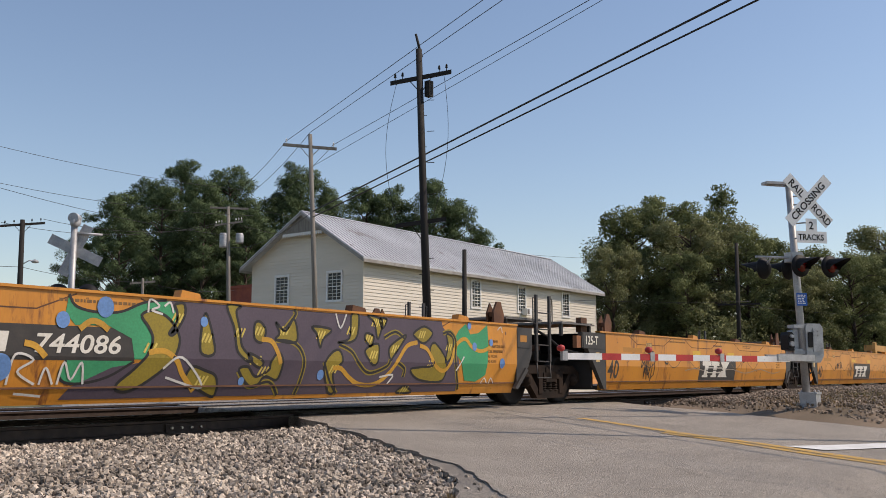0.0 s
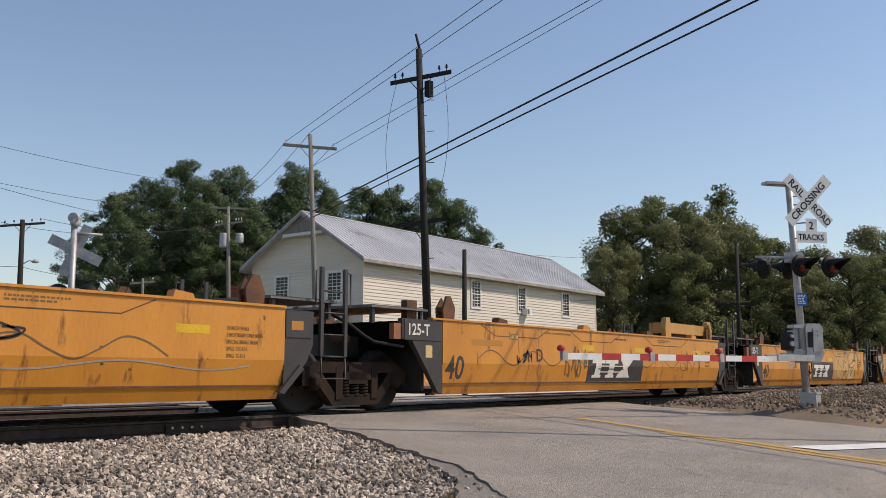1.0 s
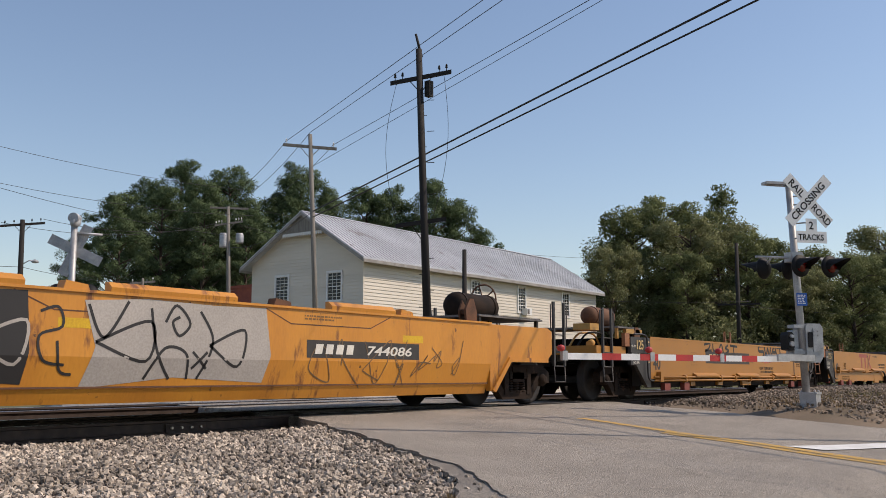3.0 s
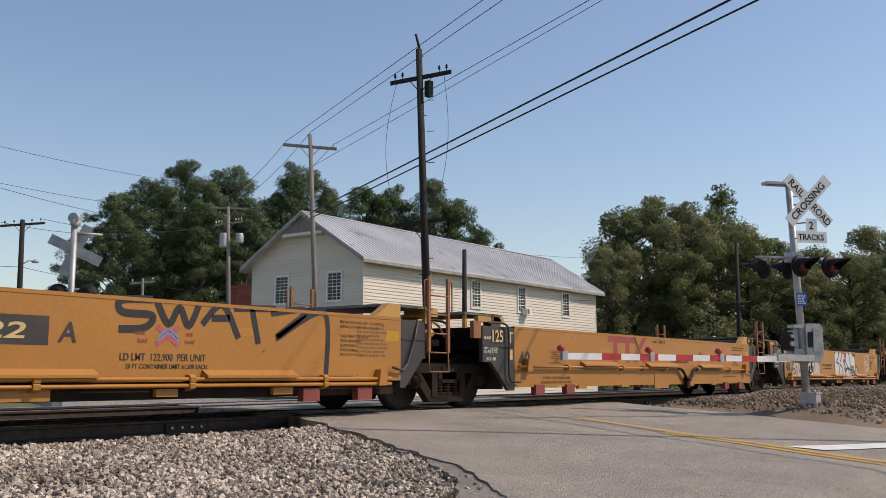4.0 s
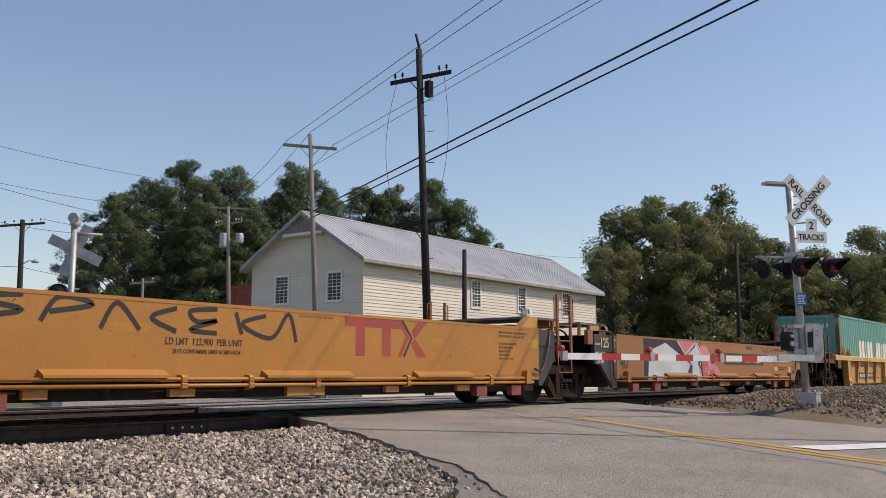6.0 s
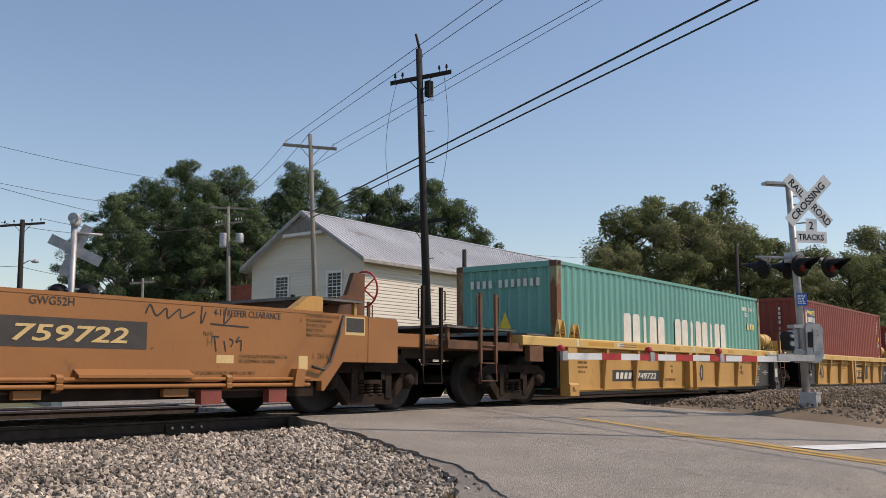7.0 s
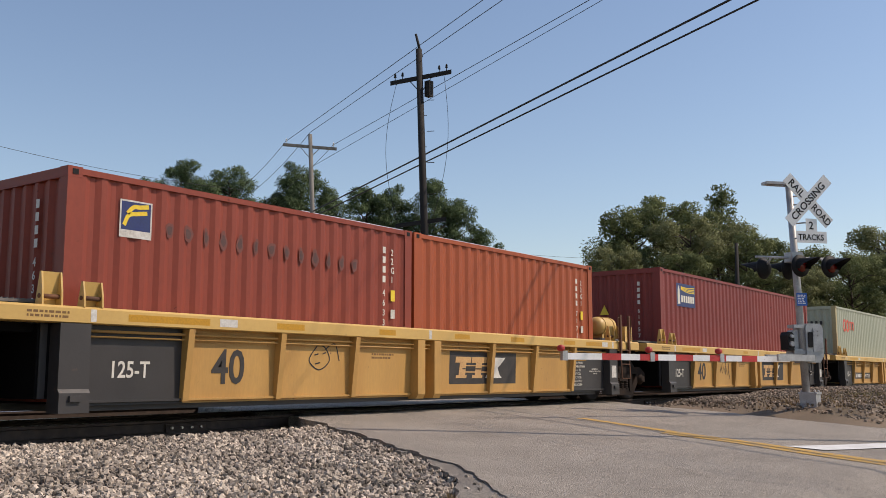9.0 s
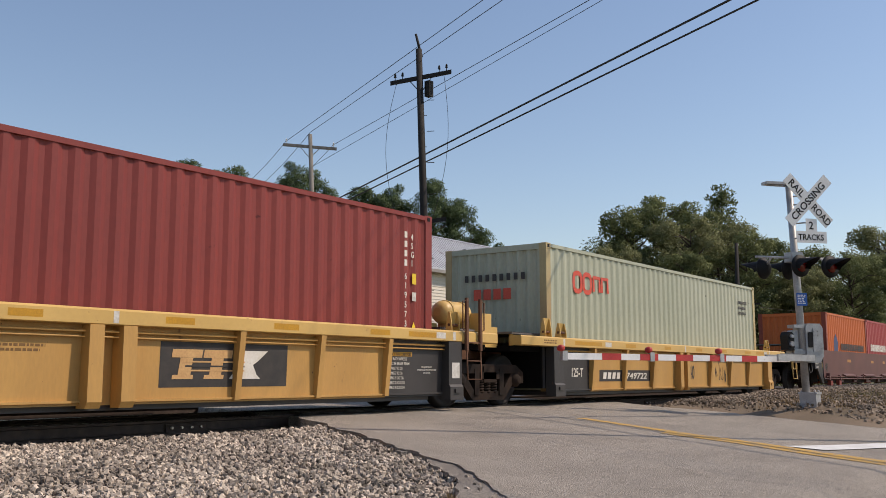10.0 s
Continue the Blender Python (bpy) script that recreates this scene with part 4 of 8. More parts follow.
    # end boxes whose near-black colour stands for the shade inside the ends
    for p0, p1 in ((wl - .50, wl - .02), (wr + .02, wr + .55)):
        bm = bmesh.new()
        box(bm, p0, p1, -1.29, 1.29, .30, 1.08)
        soften(bm, .02)
        part("end_structure", bm, M["gap_shade"], car, "end structure coloured near-black as shade in the gap")
    # deck plates in the same painted shade, darkening the space over the bogies
    for p0, p1 in ((x0 + .02, wl - .52), (wr + .57, x1 - .02)):
        bm = bmesh.new()
        box(bm, p0, p1, -1.25, 1.25, .99, 1.08)
        part("end_deck", bm, M["gap_shade"], car, "deck plate over the bogie, coloured near-black as shade")
    if first:
        bm = bmesh.new()
        box(bm, -2.5, -.2, -1.44, 1.44, .98, 1.12)
        soften(bm, .02)
        part("end_sill", bm, M["rust"], car)
        walkway(car, -2.4, -.3, 1.36, M["rust"])
        for s in (-1.46, 1.46):
            ladder(car, -1.60, -1.13, s, .45, 1.95, M["rust"], 2)
        bm = bmesh.new()
        box(bm, -3.3, -2.3, -.12, .12, .74, .98)
        soften(bm, .03)
        part("coupler", bm, M["truck"], car)
        plate("lift_box", [(-.05, 1.10), (-.05, .80), (.43, .80), (.43, 1.10)], -1.38, -1.49, M["rust"], car, .02)
        draft_beam(car, -2.4, 1.6, M["car_grey"])
    else:
        draft_beam(car, -.75, 1.7, M["rust"])
        plate("pivot_cheek", [(-.55, 1.05), (.25, 1.05), (.25, 1.42), (.05, 1.42), (-.2, 1.30), (-.55, 1.30)], -.95, -.80, M["chord"], car, .02)
    walkway(car, .35, 1.65, 1.33, M["chord"], 1.2)
    if not last:
        draft_beam(car, wr + .1, P - .55, M["car_grey"])
        tank(car, P - 1.25, P - .55, -.85, 1.62, .20, M["chord"])
        walkway(car, P - 1.7, P - .7, 1.33, M["chord"], 1.2)
        plate("lift_box", [(P - .6, 1.27), (P - .6, 1.62), (P - .25, 1.62), (P - .25, 1.27)], -.95, -1.25, M["chord"], car, .02)
        for s in (-1.54, 1.54):
            ladder(car, P - 1.42, P - 1.02, s, .48, 1.82, M["rust"], 2, low=.95)
    else:
        draft_beam(car, wr + .1, P + .3, M["car_grey"])
        for s in (-1.5, 1.5):
            ladder(car, P + .5, P + .9, s, .45, 1.9, M["chord"], 2)
        bm = bmesh.new()
        box(bm, P - .2, P + 1.0, -1.44, 1.44, .98, 1.12)
        part("end_sill", bm, M[rail_m], car)
        bm = bmesh.new()
        box(bm, P + .8, P + 1.75, -.12, .12, .74, .98)
        part("coupler", bm, M["truck"], car)
        truck(car, P - .6)
    bars("stencil", 3.6 if first else 1.0, 4.5 if first else 1.5, 1.13, 1.22, 2, flat(-1.5), .004, M["stencil"], car, 21)
    decal("notice", 3.5, 3.78, 1.13, 1.225, flat(-1.5), .004, M["sticker"], car)
    decal("notice", 13.6, 13.85, 1.13, 1.225, flat(-1.5), .004, M["sticker"], car)
    decal("chord_band", wl - .02, wl + .05, 1.11, 1.245, flat(-1.5), .004, M["sticker"], car)
    decal("chord_band", 7.71, 7.78, 1.11, 1.245, flat(-1.5), .004, M["sticker"], car)
    decal("chord_band", wr + .1, wr + .17, 1.11, 1.245, flat(-1.5), .004, M["sticker"], car)
    truck(car, 0 if first else -.25)
    return tagged(car, "yellow steel well car unit with ribbed sides carrying a freight box", "railway wagon", "well cars of the train")


# ---- freight boxes ----
def ribbed(bm, a, b, z0, z1, along, at, out, pitch=.278, deep=.028):
    """A wall of trapezoid ribs from a to b along x or y, at its outer plane."""
    n = max(1, round((b - a) / pitch))
    w = (b - a) / n
    line = []
    for i in range(n):
        p = a + i * w
        line += [(p, 0), (p + .25 * w, 0), (p + .5 * w, deep), (p + .75 * w, deep)]
    line.append((b, 0))
    last = None
    for p, d in line:
        q = at - out * d
        pair = [bm.verts.new((p, q, z) if along == "x" else (q, p, z)) for z in (z0, z1)]
        if last:
            bm.faces.new((last[0], pair[0], pair[1], last[1]))
        last = pair


def freight_box(length, height, paint, post=None, roof=None, label="", casting=None):
    c = empty("shipping_container")
    h, w, lo = height, 1.219, 0.0
    post = post or paint
    for s in (-1, 1):
        bm = bmesh.new()
        ribbed(bm, .16, length - .16, .15, h - .07, "x", s * (w - .012), s)
        part("side_panel", bm, paint, c)
        bm = bmesh.new()
        box(bm, .1, length - .1, s * (w - .03) - .03, s * (w - .03) + .03, h - .08, h - .012)
        soften(bm, .008)
        part("top_rail", bm, paint, c)
        bm = bmesh.new()
        box(bm, .1, length - .1, s * (w - .03) - .03, s * (w - .03) + .03, .02, .16)
        part("bottom_rail", bm, paint, c)
    for x, s in ((.0, -1), (length, 1)):
        bm = bmesh.new()
        ribbed(bm, -w + .15, w - .15, .15, h - .1, "y", x - s * .02, s, .25, .045)
        part("end_panel", bm, paint, c)
        bm = bmesh.new()
        xa, xb = sorted((x - s * .002, x - s * .09))
        box(bm, xa, xb, -w + .1, w - .1, h - .12, h - .004)
        soften(bm, .008)
        part("header", bm, paint, c)
        bm = bmesh.new()
        box(bm, xa, xb, -w + .1, w - .1, .02, .16)
        part("sill", bm, paint, c)
        for t in (-1, 1):
            bm = bmesh.new()
            ya, yb = sorted((t * w, t * (w - .15)))
            xc, xd = sorted((x, x - s * .165))
            box(bm, xc, xd, ya, yb, .1, h - .1)
            soften(bm, .014)
            part("corner_post", bm, post, c)
            for z in (0, h - .118):
                bm = bmesh.new()
                ya, yb = sorted((t * (w + .003), t * (w - .16)))
                xc, xd = sorted((x + s * .003, x - s * .18))
                box(bm, xc, xd, ya, yb, z, z + .118)
                soften(bm, .012)
                k = part("corner_casting", bm, casting or post, c)
                bm = bmesh.new()
                yh = t * (w + .005)
                xm = (xc + xd) / 2
                prism(bm, [(xm - .035, z + .03), (xm + .035, z + .03), (xm + .035, z + .09), (xm - .035, z + .09)], "y", yh - .004, yh + .002)
                part("lock_hole", bm, M["black"], k)
    bm = bmesh.new()
    box(bm, .1, length - .1, -w + .05, w - .05, h - .05, h - .03)
    for i in range(int(length / .28)):
        box(bm, .2 + i * .28, .34 + i * .28, -w + .12, w - .12, h - .03, h - .012)
    part("roof_sheet", bm, roof or paint, c)
    bm = bmesh.new()
    box(bm, .1, length - .1, -w + .05, w - .05, .02, .10)
    part("floor", bm, M["truck"], c)
    return tagged(c, label, "container", "freight boxes on the train")


def box_paint(name, col, dark, rusty, spots=.07):
    M[name] = surface(name, col, dark, .5, .5, bump=.05, grain=20, c3=rusty, spots=spots, spot_scale=1.8, stretch=(1, 1, .5), gritty=.16, flecks=(6.0, .70, [v * .45 for v in col]))
    M[name].node_tree.nodes["Principled BSDF"].inputs["Specular IOR Level"].default_value = .3
    return M[name]


TEAL = box_paint("box_teal", (.142, .352, .298), (.120, .310, .266), (.20, .12, .06), .03)
TEAL_POST = box_paint("box_teal_post", (.22, .30, .19), (.25, .15, .07), (.17, .065, .025), .25)
CASTING = box_paint("box_casting", (.13, .055, .028), (.09, .042, .025), (.20, .13, .08), .08)
OXIDE = box_paint("box_oxide", (.240, .050, .034), (.200, .042, .030), (.10, .04, .03), .03)
WINE = box_paint("box_wine", (.235, .042, .034), (.200, .037, .031), (.10, .04, .03), .03)
BRICKY = box_paint("box_brick", (.285, .058, .032), (.235, .048, .029), (.09, .045, .035), .07)
RUSSET = box_paint("box_russet", (.39, .088, .030), (.33, .075, .027), (.14, .05, .03), .06)
SAGE = box_paint("box_sage", (.42, .435, .33), (.37, .39, .29), (.25, .16, .08), .03)
SAGE_POST = box_paint("box_sage_post", (.48, .42, .22), (.36, .24, .12), (.30, .16, .06), .10)
FLAME = box_paint("box_flame", (.58, .135, .03), (.50, .12, .03), (.2, .08, .04), .04)
ROSE = box_paint("box_rose", (.42, .07, .065), (.36, .062, .06), (.2, .08, .06), .05)
M["navy"] = surface("navy", (.012, .025, .13), (.015, .03, .11), 3, .5, bump=0)
M["lemon"] = surface("lemon", (.80, .58, .03), (.75, .52, .03), 3, .5, bump=0)
M["logo_orange"] = surface("logo_orange", (.62, .07, .03), (.56, .06, .03), 3, .5, bump=0)

movers = []      # (thing, place along the train)


def put(thing, s, z=0.0):
    """Set a thing on the train, s metres behind its head."""
    thing.location = (s, 0, z)
    movers.append((thing, s, z))
    return thing


# five old units
proto = car_a()
a_units = [proto] + [copy_thing(proto, pose(0, 0, 0)) for _ in range(3)] + [car_a(last=True)]
for ob, s in zip(a_units, (.6, 16.2, 31.8, 47.4, 63.0)):
    put(ob, s)
b_proto = car_b()
b_units = [car_b(first=True), car_b(dip=True), b_proto, copy_thing(b_proto, pose(0, 0, 0)), car_b(last=True, body="orange_dull")]
for ob, s in zip(b_units, (82.45, 98.0, 113.55, 129.1, 144.65)):
    put(ob, s)
c_proto = car_c()
c_units = [car_c(first=True), c_proto, copy_thing(c_proto, pose(0, 0, 0)), copy_thing(c_proto, pose(0, 0, 0)), car_c(last=True)]
for ob, s in zip(c_units, (164.15, 179.95, 195.95, 211.55, 227.5)):
    put(ob, s)
put(tagged(car_b(first=True, body="car_brown"), "brown steel well car unit carrying two short freight boxes", "railway wagon"), 245.7)

# ---- paint on the old units ----
for k, col in dict(gr_green=(.035, .30, .13), gr_plum=(.085, .062, .085), gr_olive=(.27, .20, .02), gr_blue=(.13, .27, .55), gr_gold=(.55, .29, .03), gr_pale=(.62, .60, .56), gr_black=(.02, .018, .018),
                   gr_pink=(.60, .20, .22), gr_rose=(.48, .10, .12), gr_ice=(.50, .54, .56), gr_haze=(.40, .34, .28), gr_lime=(.38, .45, .16), gr_fade=(.16, .10, .05), gr_silver=(.42, .38, .34), gr_yolk=(.60, .46, .10), gr_scuff=(.165, .045, .032), gr_scuff_dark=(.085, .036, .030), gr_wash=(.60, .36, .13), gr_grime=(.20, .125, .055), gr_chalk=(.50, .44, .38), gr_white=(.66, .62, .60)).items():
    M[k] = surface(k, col, [v * .82 for v in col], 1.2, .6, bump=0, c3=[v * .55 for v in col], spots=.02, spot_scale=5)
a0, a1, a2, a3, a4 = a_units
SD, CUT = a_side, (.41, .74)


def blob(car, pts, m, off, side=SD, cuts=CUT, curved=True, name="graffiti"):
    return shape(name, smooth_line(pts, 6, True) if curved else pts, side, off, M[m], car, cuts)


def number_panel(car, x0, x1, z0, z1, digits, side, m_text, marks=True):
    decal("number_panel", x0, x1, z0, z1, side, .005, M["mark_black"], car)
    h = z1 - z0
    if marks:
        bm = bmesh.new()
        for i in range(4):
            xa = x0 + .06 * (x1 - x0) + i * .085 * (x1 - x0)
            vs = [bm.verts.new((px, side(pz) - .008, pz)) for px, pz in ((xa, z0 + .22 * h), (xa + .07 * (x1 - x0) - .03, z0 + .22 * h), (xa + .07 * (x1 - x0), z1 - .22 * h), (xa + .03, z1 - .22 * h))]
            bm.faces.new(vs)
        part("owner_mark", bm, m_text, car)
    text(digits, h * .56, x0 + .49 * (x1 - x0), min(side(z0), side(z1)) - .006, z0 + .22 * h, m_text, car, .48 * (x1 - x0) / (h * .56 * 1.37 * 3.35), .18)


number_panel(a0, 3.55, 5.95, .70, 1.06, "744086", SD, M["mark_white"])
blob(a0, [(5.11, 1.39), (5.2, 1.27), (5.45, 1.22), (5.75, 1.24), (6.05, 1.36), (6.35, 1.40), (6.55, 1.30), (6.6, 1.1), (6.5, .9), (6.2, .72), (5.95, .72), (5.9, .95), (5.6, 1.08), (5.2, 1.07), (5.08, 1.2)], "gr_green", .010, curved=False)
blob(a0, [(5.12, .70), (5.95, .70), (5.65, .53), (5.35, .46), (5.14, .47), (5.06, .56)], "gr_green", .010, curved=False)
strokes("graffiti_outline", [[(5.11, 1.39), (5.2, 1.27), (5.45, 1.22), (5.75, 1.24), (6.05, 1.36), (6.35, 1.40)], [(5.12, .70), (5.06, .56), (5.14, .47), (5.35, .46), (5.65, .53), (5.95, .70)]], .03, SD, .014, M["gr_black"], a0)
blob(a0, [(11.97, 1.08), (12.16, 1.28), (12.35, 1.39), (12.48, 1.22), (12.72, 1.25), (12.99, 1.40), (13.02, 1.07), (12.98, .55), (12.71, .44), (12.38, .46), (12.22, .77), (12.06, .90)], "gr_green", .0145, curved=False)
plum = [(6.36, 1.40), (6.54, 1.23), (6.41, 1.03), (6.13, .70), (5.68, .63), (5.21, .42), (5.11, .29), (7.28, .29), (9.30, .29), (12.20, .29), (12.16, .77), (11.97, 1.13), (11.72, 1.30), (11.68, 1.40), (9.27, 1.40), (7.60, 1.40)]
blob(a0, plum, "gr_plum", .013, curved=False)
olive = [[(6.02, 1.20), (6.08, 1.26), (6.2, 1.27), (6.38, 1.2), (6.52, 1.05), (6.55, .9), (6.45, .7), (6.2, .5), (5.95, .37), (5.78, .38), (5.78, .46), (5.95, .6), (6.12, .78), (6.18, .95), (6.12, 1.08)],
         [(6.47, 1.36), (6.59, 1.38), (6.62, 1.27), (6.55, 1.12), (6.46, 1.01), (6.40, 1.03), (6.50, 1.16), (6.50, 1.28)],
         [(6.92, 1.29), (7.08, .83), (6.86, .83)],
         [(6.75, .64), (6.97, .60), (7.15, .52), (7.17, .29), (6.89, .38), (6.68, .43)],
         [(7.25, 1.40), (7.47, 1.40), (7.40, 1.33), (7.46, 1.12), (7.51, .90), (7.68, .75), (7.61, .72), (7.44, .84), (7.37, 1.13)],
         [(7.71, 1.19), (7.80, 1.22), (7.90, 1.11), (7.83, .96), (7.71, 1.01)],
         [(7.63, .82), (7.87, .72), (7.82, .64), (7.65, .73)],
         [(7.49, .61), (7.68, .42), (7.83, .42), (7.94, .53), (8.16, .49), (8.22, .72), (8.13, .84), (8.01, .72), (7.99, .61), (7.78, .53), (7.63, .65)],
         [(8.07, 1.23), (8.24, 1.12), (8.40, 1.28), (8.45, .99), (8.08, 1.00), (8.14, 1.09)],
         [(8.75, 1.20), (9.12, 1.17), (8.96, 1.04), (8.90, .92), (8.83, 1.10)],
         [(9.53, 1.40), (9.68, 1.40), (9.66, 1.12), (9.52, 1.01), (9.25, 1.00), (9.49, 1.07)],
         [(9.13, .85), (9.29, .89), (9.36, .74), (9.20, .58), (9.30, .32), (9.16, .33), (9.00, .66)],
         [(9.86, 1.15), (10.02, 1.10), (9.95, .96), (9.82, 1.07)],
         [(9.83, .90), (10.12, 1.00), (10.12, .75), (10.00, .70)],
         [(10.39, .97), (10.78, 1.15), (10.47, .82), (10.40, .78)],
         [(10.96, 1.19), (11.22, 1.30), (11.44, 1.20), (11.22, 1.04), (11.01, 1.12)],
         [(10.91, .63), (11.15, .48), (11.75, .46), (11.81, .77), (11.51, 1.05), (11.37, .94), (11.48, .71), (11.15, .67)],
         [(11.81, 1.20), (11.99, 1.13), (11.95, .86), (11.78, .75), (11.85, 1.02)],
         [(10.67, .29), (10.83, .38), (11.04, .29)],
         [(9.88, 1.40), (10.03, 1.40), (10.21, 1.33), (10.11, 1.07), (10.03, 1.30)],
         [(10.15, 1.37), (10.31, 1.36), (10.21, 1.23)]]
for k, pts in enumerate(olive):
    blob(a0, pts, "gr_olive", .016, curved=k > 0)
    strokes("graffiti_outline", [pts], .035, SD, .0185, M["gr_black"], a0, True)
    cx, cz = sum(p[0] for p in pts) / len(pts), sum(p[1] for p in pts) / len(pts)
    strokes("graffiti_hatch", [[(cx + .055 * q - .03, cz - .05), (cx + .055 * q + .03, cz + .06)] for q in (-1, 0, 1)], .028, SD, .0185, M["gr_yolk"], a0, False, False)
strokes("graffiti_line", [[(6.13, .80), (6.34, .82), (6.52, .72), (6.64, .55), (6.84, .36)], [(7.83, 1.00), (8.00, .98), (8.11, .85), (8.18, .69)], [(9.18, .64), (9.34, .64), (9.53, .52), (9.77, .42), (10.12, .42), (10.40, .57), (10.61, .80), (10.80, .99), (11.05, 1.05)], [(11.11, 1.00), (11.31, .94), (11.54, .69), (11.78, .62), (11.94, .77), (12.06, 1.02), (12.32, 1.14), (12.55, 1.00), (12.82, .95), (13.09, 1.03)], [(5.25, 1.03), (5.38, 1.12), (5.50, 1.10), (5.60, 1.03)], [(4.64, .87), (4.76, .84), (4.88, .73)]], .065, SD, .021, M["gr_gold"], a0)
for pts in [[(8.39, 1.40), (8.42, 1.34), (8.24, 1.15)], [(8.08, 1.00), (8.37, .98), (8.55, .86), (8.61, .64), (8.53, .29)], [(9.28, .97), (9.54, .88), (9.71, .71), (9.96, .58), (10.32, .67), (10.40, .78)], [(8.99, .73), (9.16, .46), (9.35, .29)], [(10.26, 1.10), (10.52, 1.19), (10.74, 1.09)], [(7.48, .60), (7.69, .41), (8.02, .46), (8.22, .29)], [(11.72, 1.21), (11.91, 1.24), (12.06, 1.10), (12.06, .77), (12.25, .31)], [(10.53, .75), (10.75, .65), (10.75, .52)]]:
    strokes("graffiti_edge", [pts], .075, SD, .017, M["gr_olive"], a0)
    strokes("graffiti_line", [pts], .035, SD, .021, M["gr_black"], a0)
strokes("graffiti_line", [[(6.35, .62), (6.6, .75), (6.95, .40), (6.4, .52)], [(10.2, .52), (10.5, .55), (10.4, .42)], [(12.1, .62), (12.3, .85)], [(9.2, 1.4), (9.3, 1.2), (9.42, 1.4)]], .028, SD, .024, M["gr_pale"], a0)
strokes("graffiti_line", [[(4.5, .45), (4.55, .75), (4.75, .7), (4.6, .58), (4.8, .45)], [(4.85, .45), (4.9, .62), (5.0, .45)], [(5.05, .45), (5.1, .68), (5.2, .5), (5.3, .68), (5.35, .45)], [(4.6, .36), (4.9, .33)], [(6.1, 1.25), (6.12, 1.4), (6.25, 1.33), (6.15, 1.28), (6.3, 1.24)], [(6.32, 1.33), (6.4, 1.38), (6.45, 1.26)]], .025, SD, .024, M["gr_pale"], a0)
for x, z, r in ((5.55, 1.28, .13), (5.05, 1.12, .1), (4.4, .62, .16), (6.9, 1.18, .07), (12.6, 1.02, .08), (13.1, 1.1, .07), (12.45, 1.36, .07), (13.45, .75, .1), (8.95, .55, .08), (7.55, .47, .06)):
    r *= .8
    blob(a0, [(x + r * math.cos(a), z + 1.1 * r * math.sin(a)) for a in (0, .8, 1.6, 2.4, 3.2, 4, 4.8, 5.6)], "gr_blue", .0265)
strokes("graffiti_line", [[(12.85, .40), (12.95, .5), (13.05, .4)], [(13.1, .4), (13.15, .5), (13.25, .4)], [(13.3, 1.32), (13.4, 1.38), (13.45, 1.28)]], .02, SD, .03, M["gr_pale"], a0)

for car, lx in ((a1, 7.15), (a2, 6.95), (a3, 7.15)):
    logo(lx, .50, .41, SD, .004, car, M["mark_black"], M["mark_white"], wide=1.72)
for car, ch, x in ((a1, "C", 4.75), (a2, "D", 4.7), (a3, "E", 4.95)):
    text(ch, .24, x, -1.505, .80, M["mark_black"], car)
    bars("stencil", 7.9, 8.6, 1.27, 1.33, 1, SD, .004, M["mark_black"], car, 30)
wave = [(1.6 + .3 * i, .85 + .13 * math.sin(i * 1.35 + .6)) for i in range(40)]
for car, m in ((a1, "gr_fade"), (a2, "gr_fade")):
    strokes("scrawl", [wave[4:36]], .018, SD, .010, M[m], car)
strokes("scrawl", [[(6.0 + .35 * i, .66 + .05 * math.sin(i * .9)) for i in range(22)]], .02, SD, .010, M["gr_haze"], a1)


def scrawl(car, x0, x1, z0, z1, n, w, m, seed, off=.012, side=SD):
    """Loose looping spray lines inside a patch."""
    rnd = random.Random(seed)
    lines = []
    for k in range(n):
        x = x0 + (x1 - x0) * (k + .1) / n
        step = (x1 - x0) / n
        lines.append([(x + rnd.uniform(-.1, 1.1) * step, rnd.uniform(z0, z1)) for _ in range(6)])
    strokes("scrawl", lines, w, side, off, M[m], car)


scrawl(a1, 3.5, 4.2, .40, 1.08, 4, .028, "gr_black", 5)
scrawl(a1, 9.5, 10.3, .85, 1.12, 3, .025, "gr_black", 6)
scrawl(a2, 5.8, 6.7, .48, 1.15, 4, .03, "gr_fade", 7)
scrawl(a2, 11.4, 12.6, .55, 1.15, 4, .02, "gr_fade", 8)
scrawl(a2, 4.0, 4.6, .7, 1.0, 3, .03, "gr_black", 18)
scrawl(a3, 4.4, 4.9, .75, 1.0, 4, .03, "gr_silver", 9)
for pts in ([(11.76, 1.35), (12.02, 1.40), (12.32, 1.40), (12.47, 1.13), (12.47, .70), (12.43, .39), (11.80, .37), (11.54, .48), (11.64, .88)], [(10.92, 1.27), (11.16, 1.39), (11.42, 1.31), (11.56, 1.09), (11.60, .69), (11.22, .41), (10.97, .40)], [(12.48, 1.11), (12.62, 1.34), (12.84, 1.36), (13.01, 1.22), (13.00, 1.03), (12.88, .96), (12.57, .96)], [(9.75, 1.30), (10.5, 1.38), (10.85, 1.0), (10.7, .45), (9.9, .42), (9.7, .8)]):
    blob(a3, pts, "gr_wash", .004, curved=False)
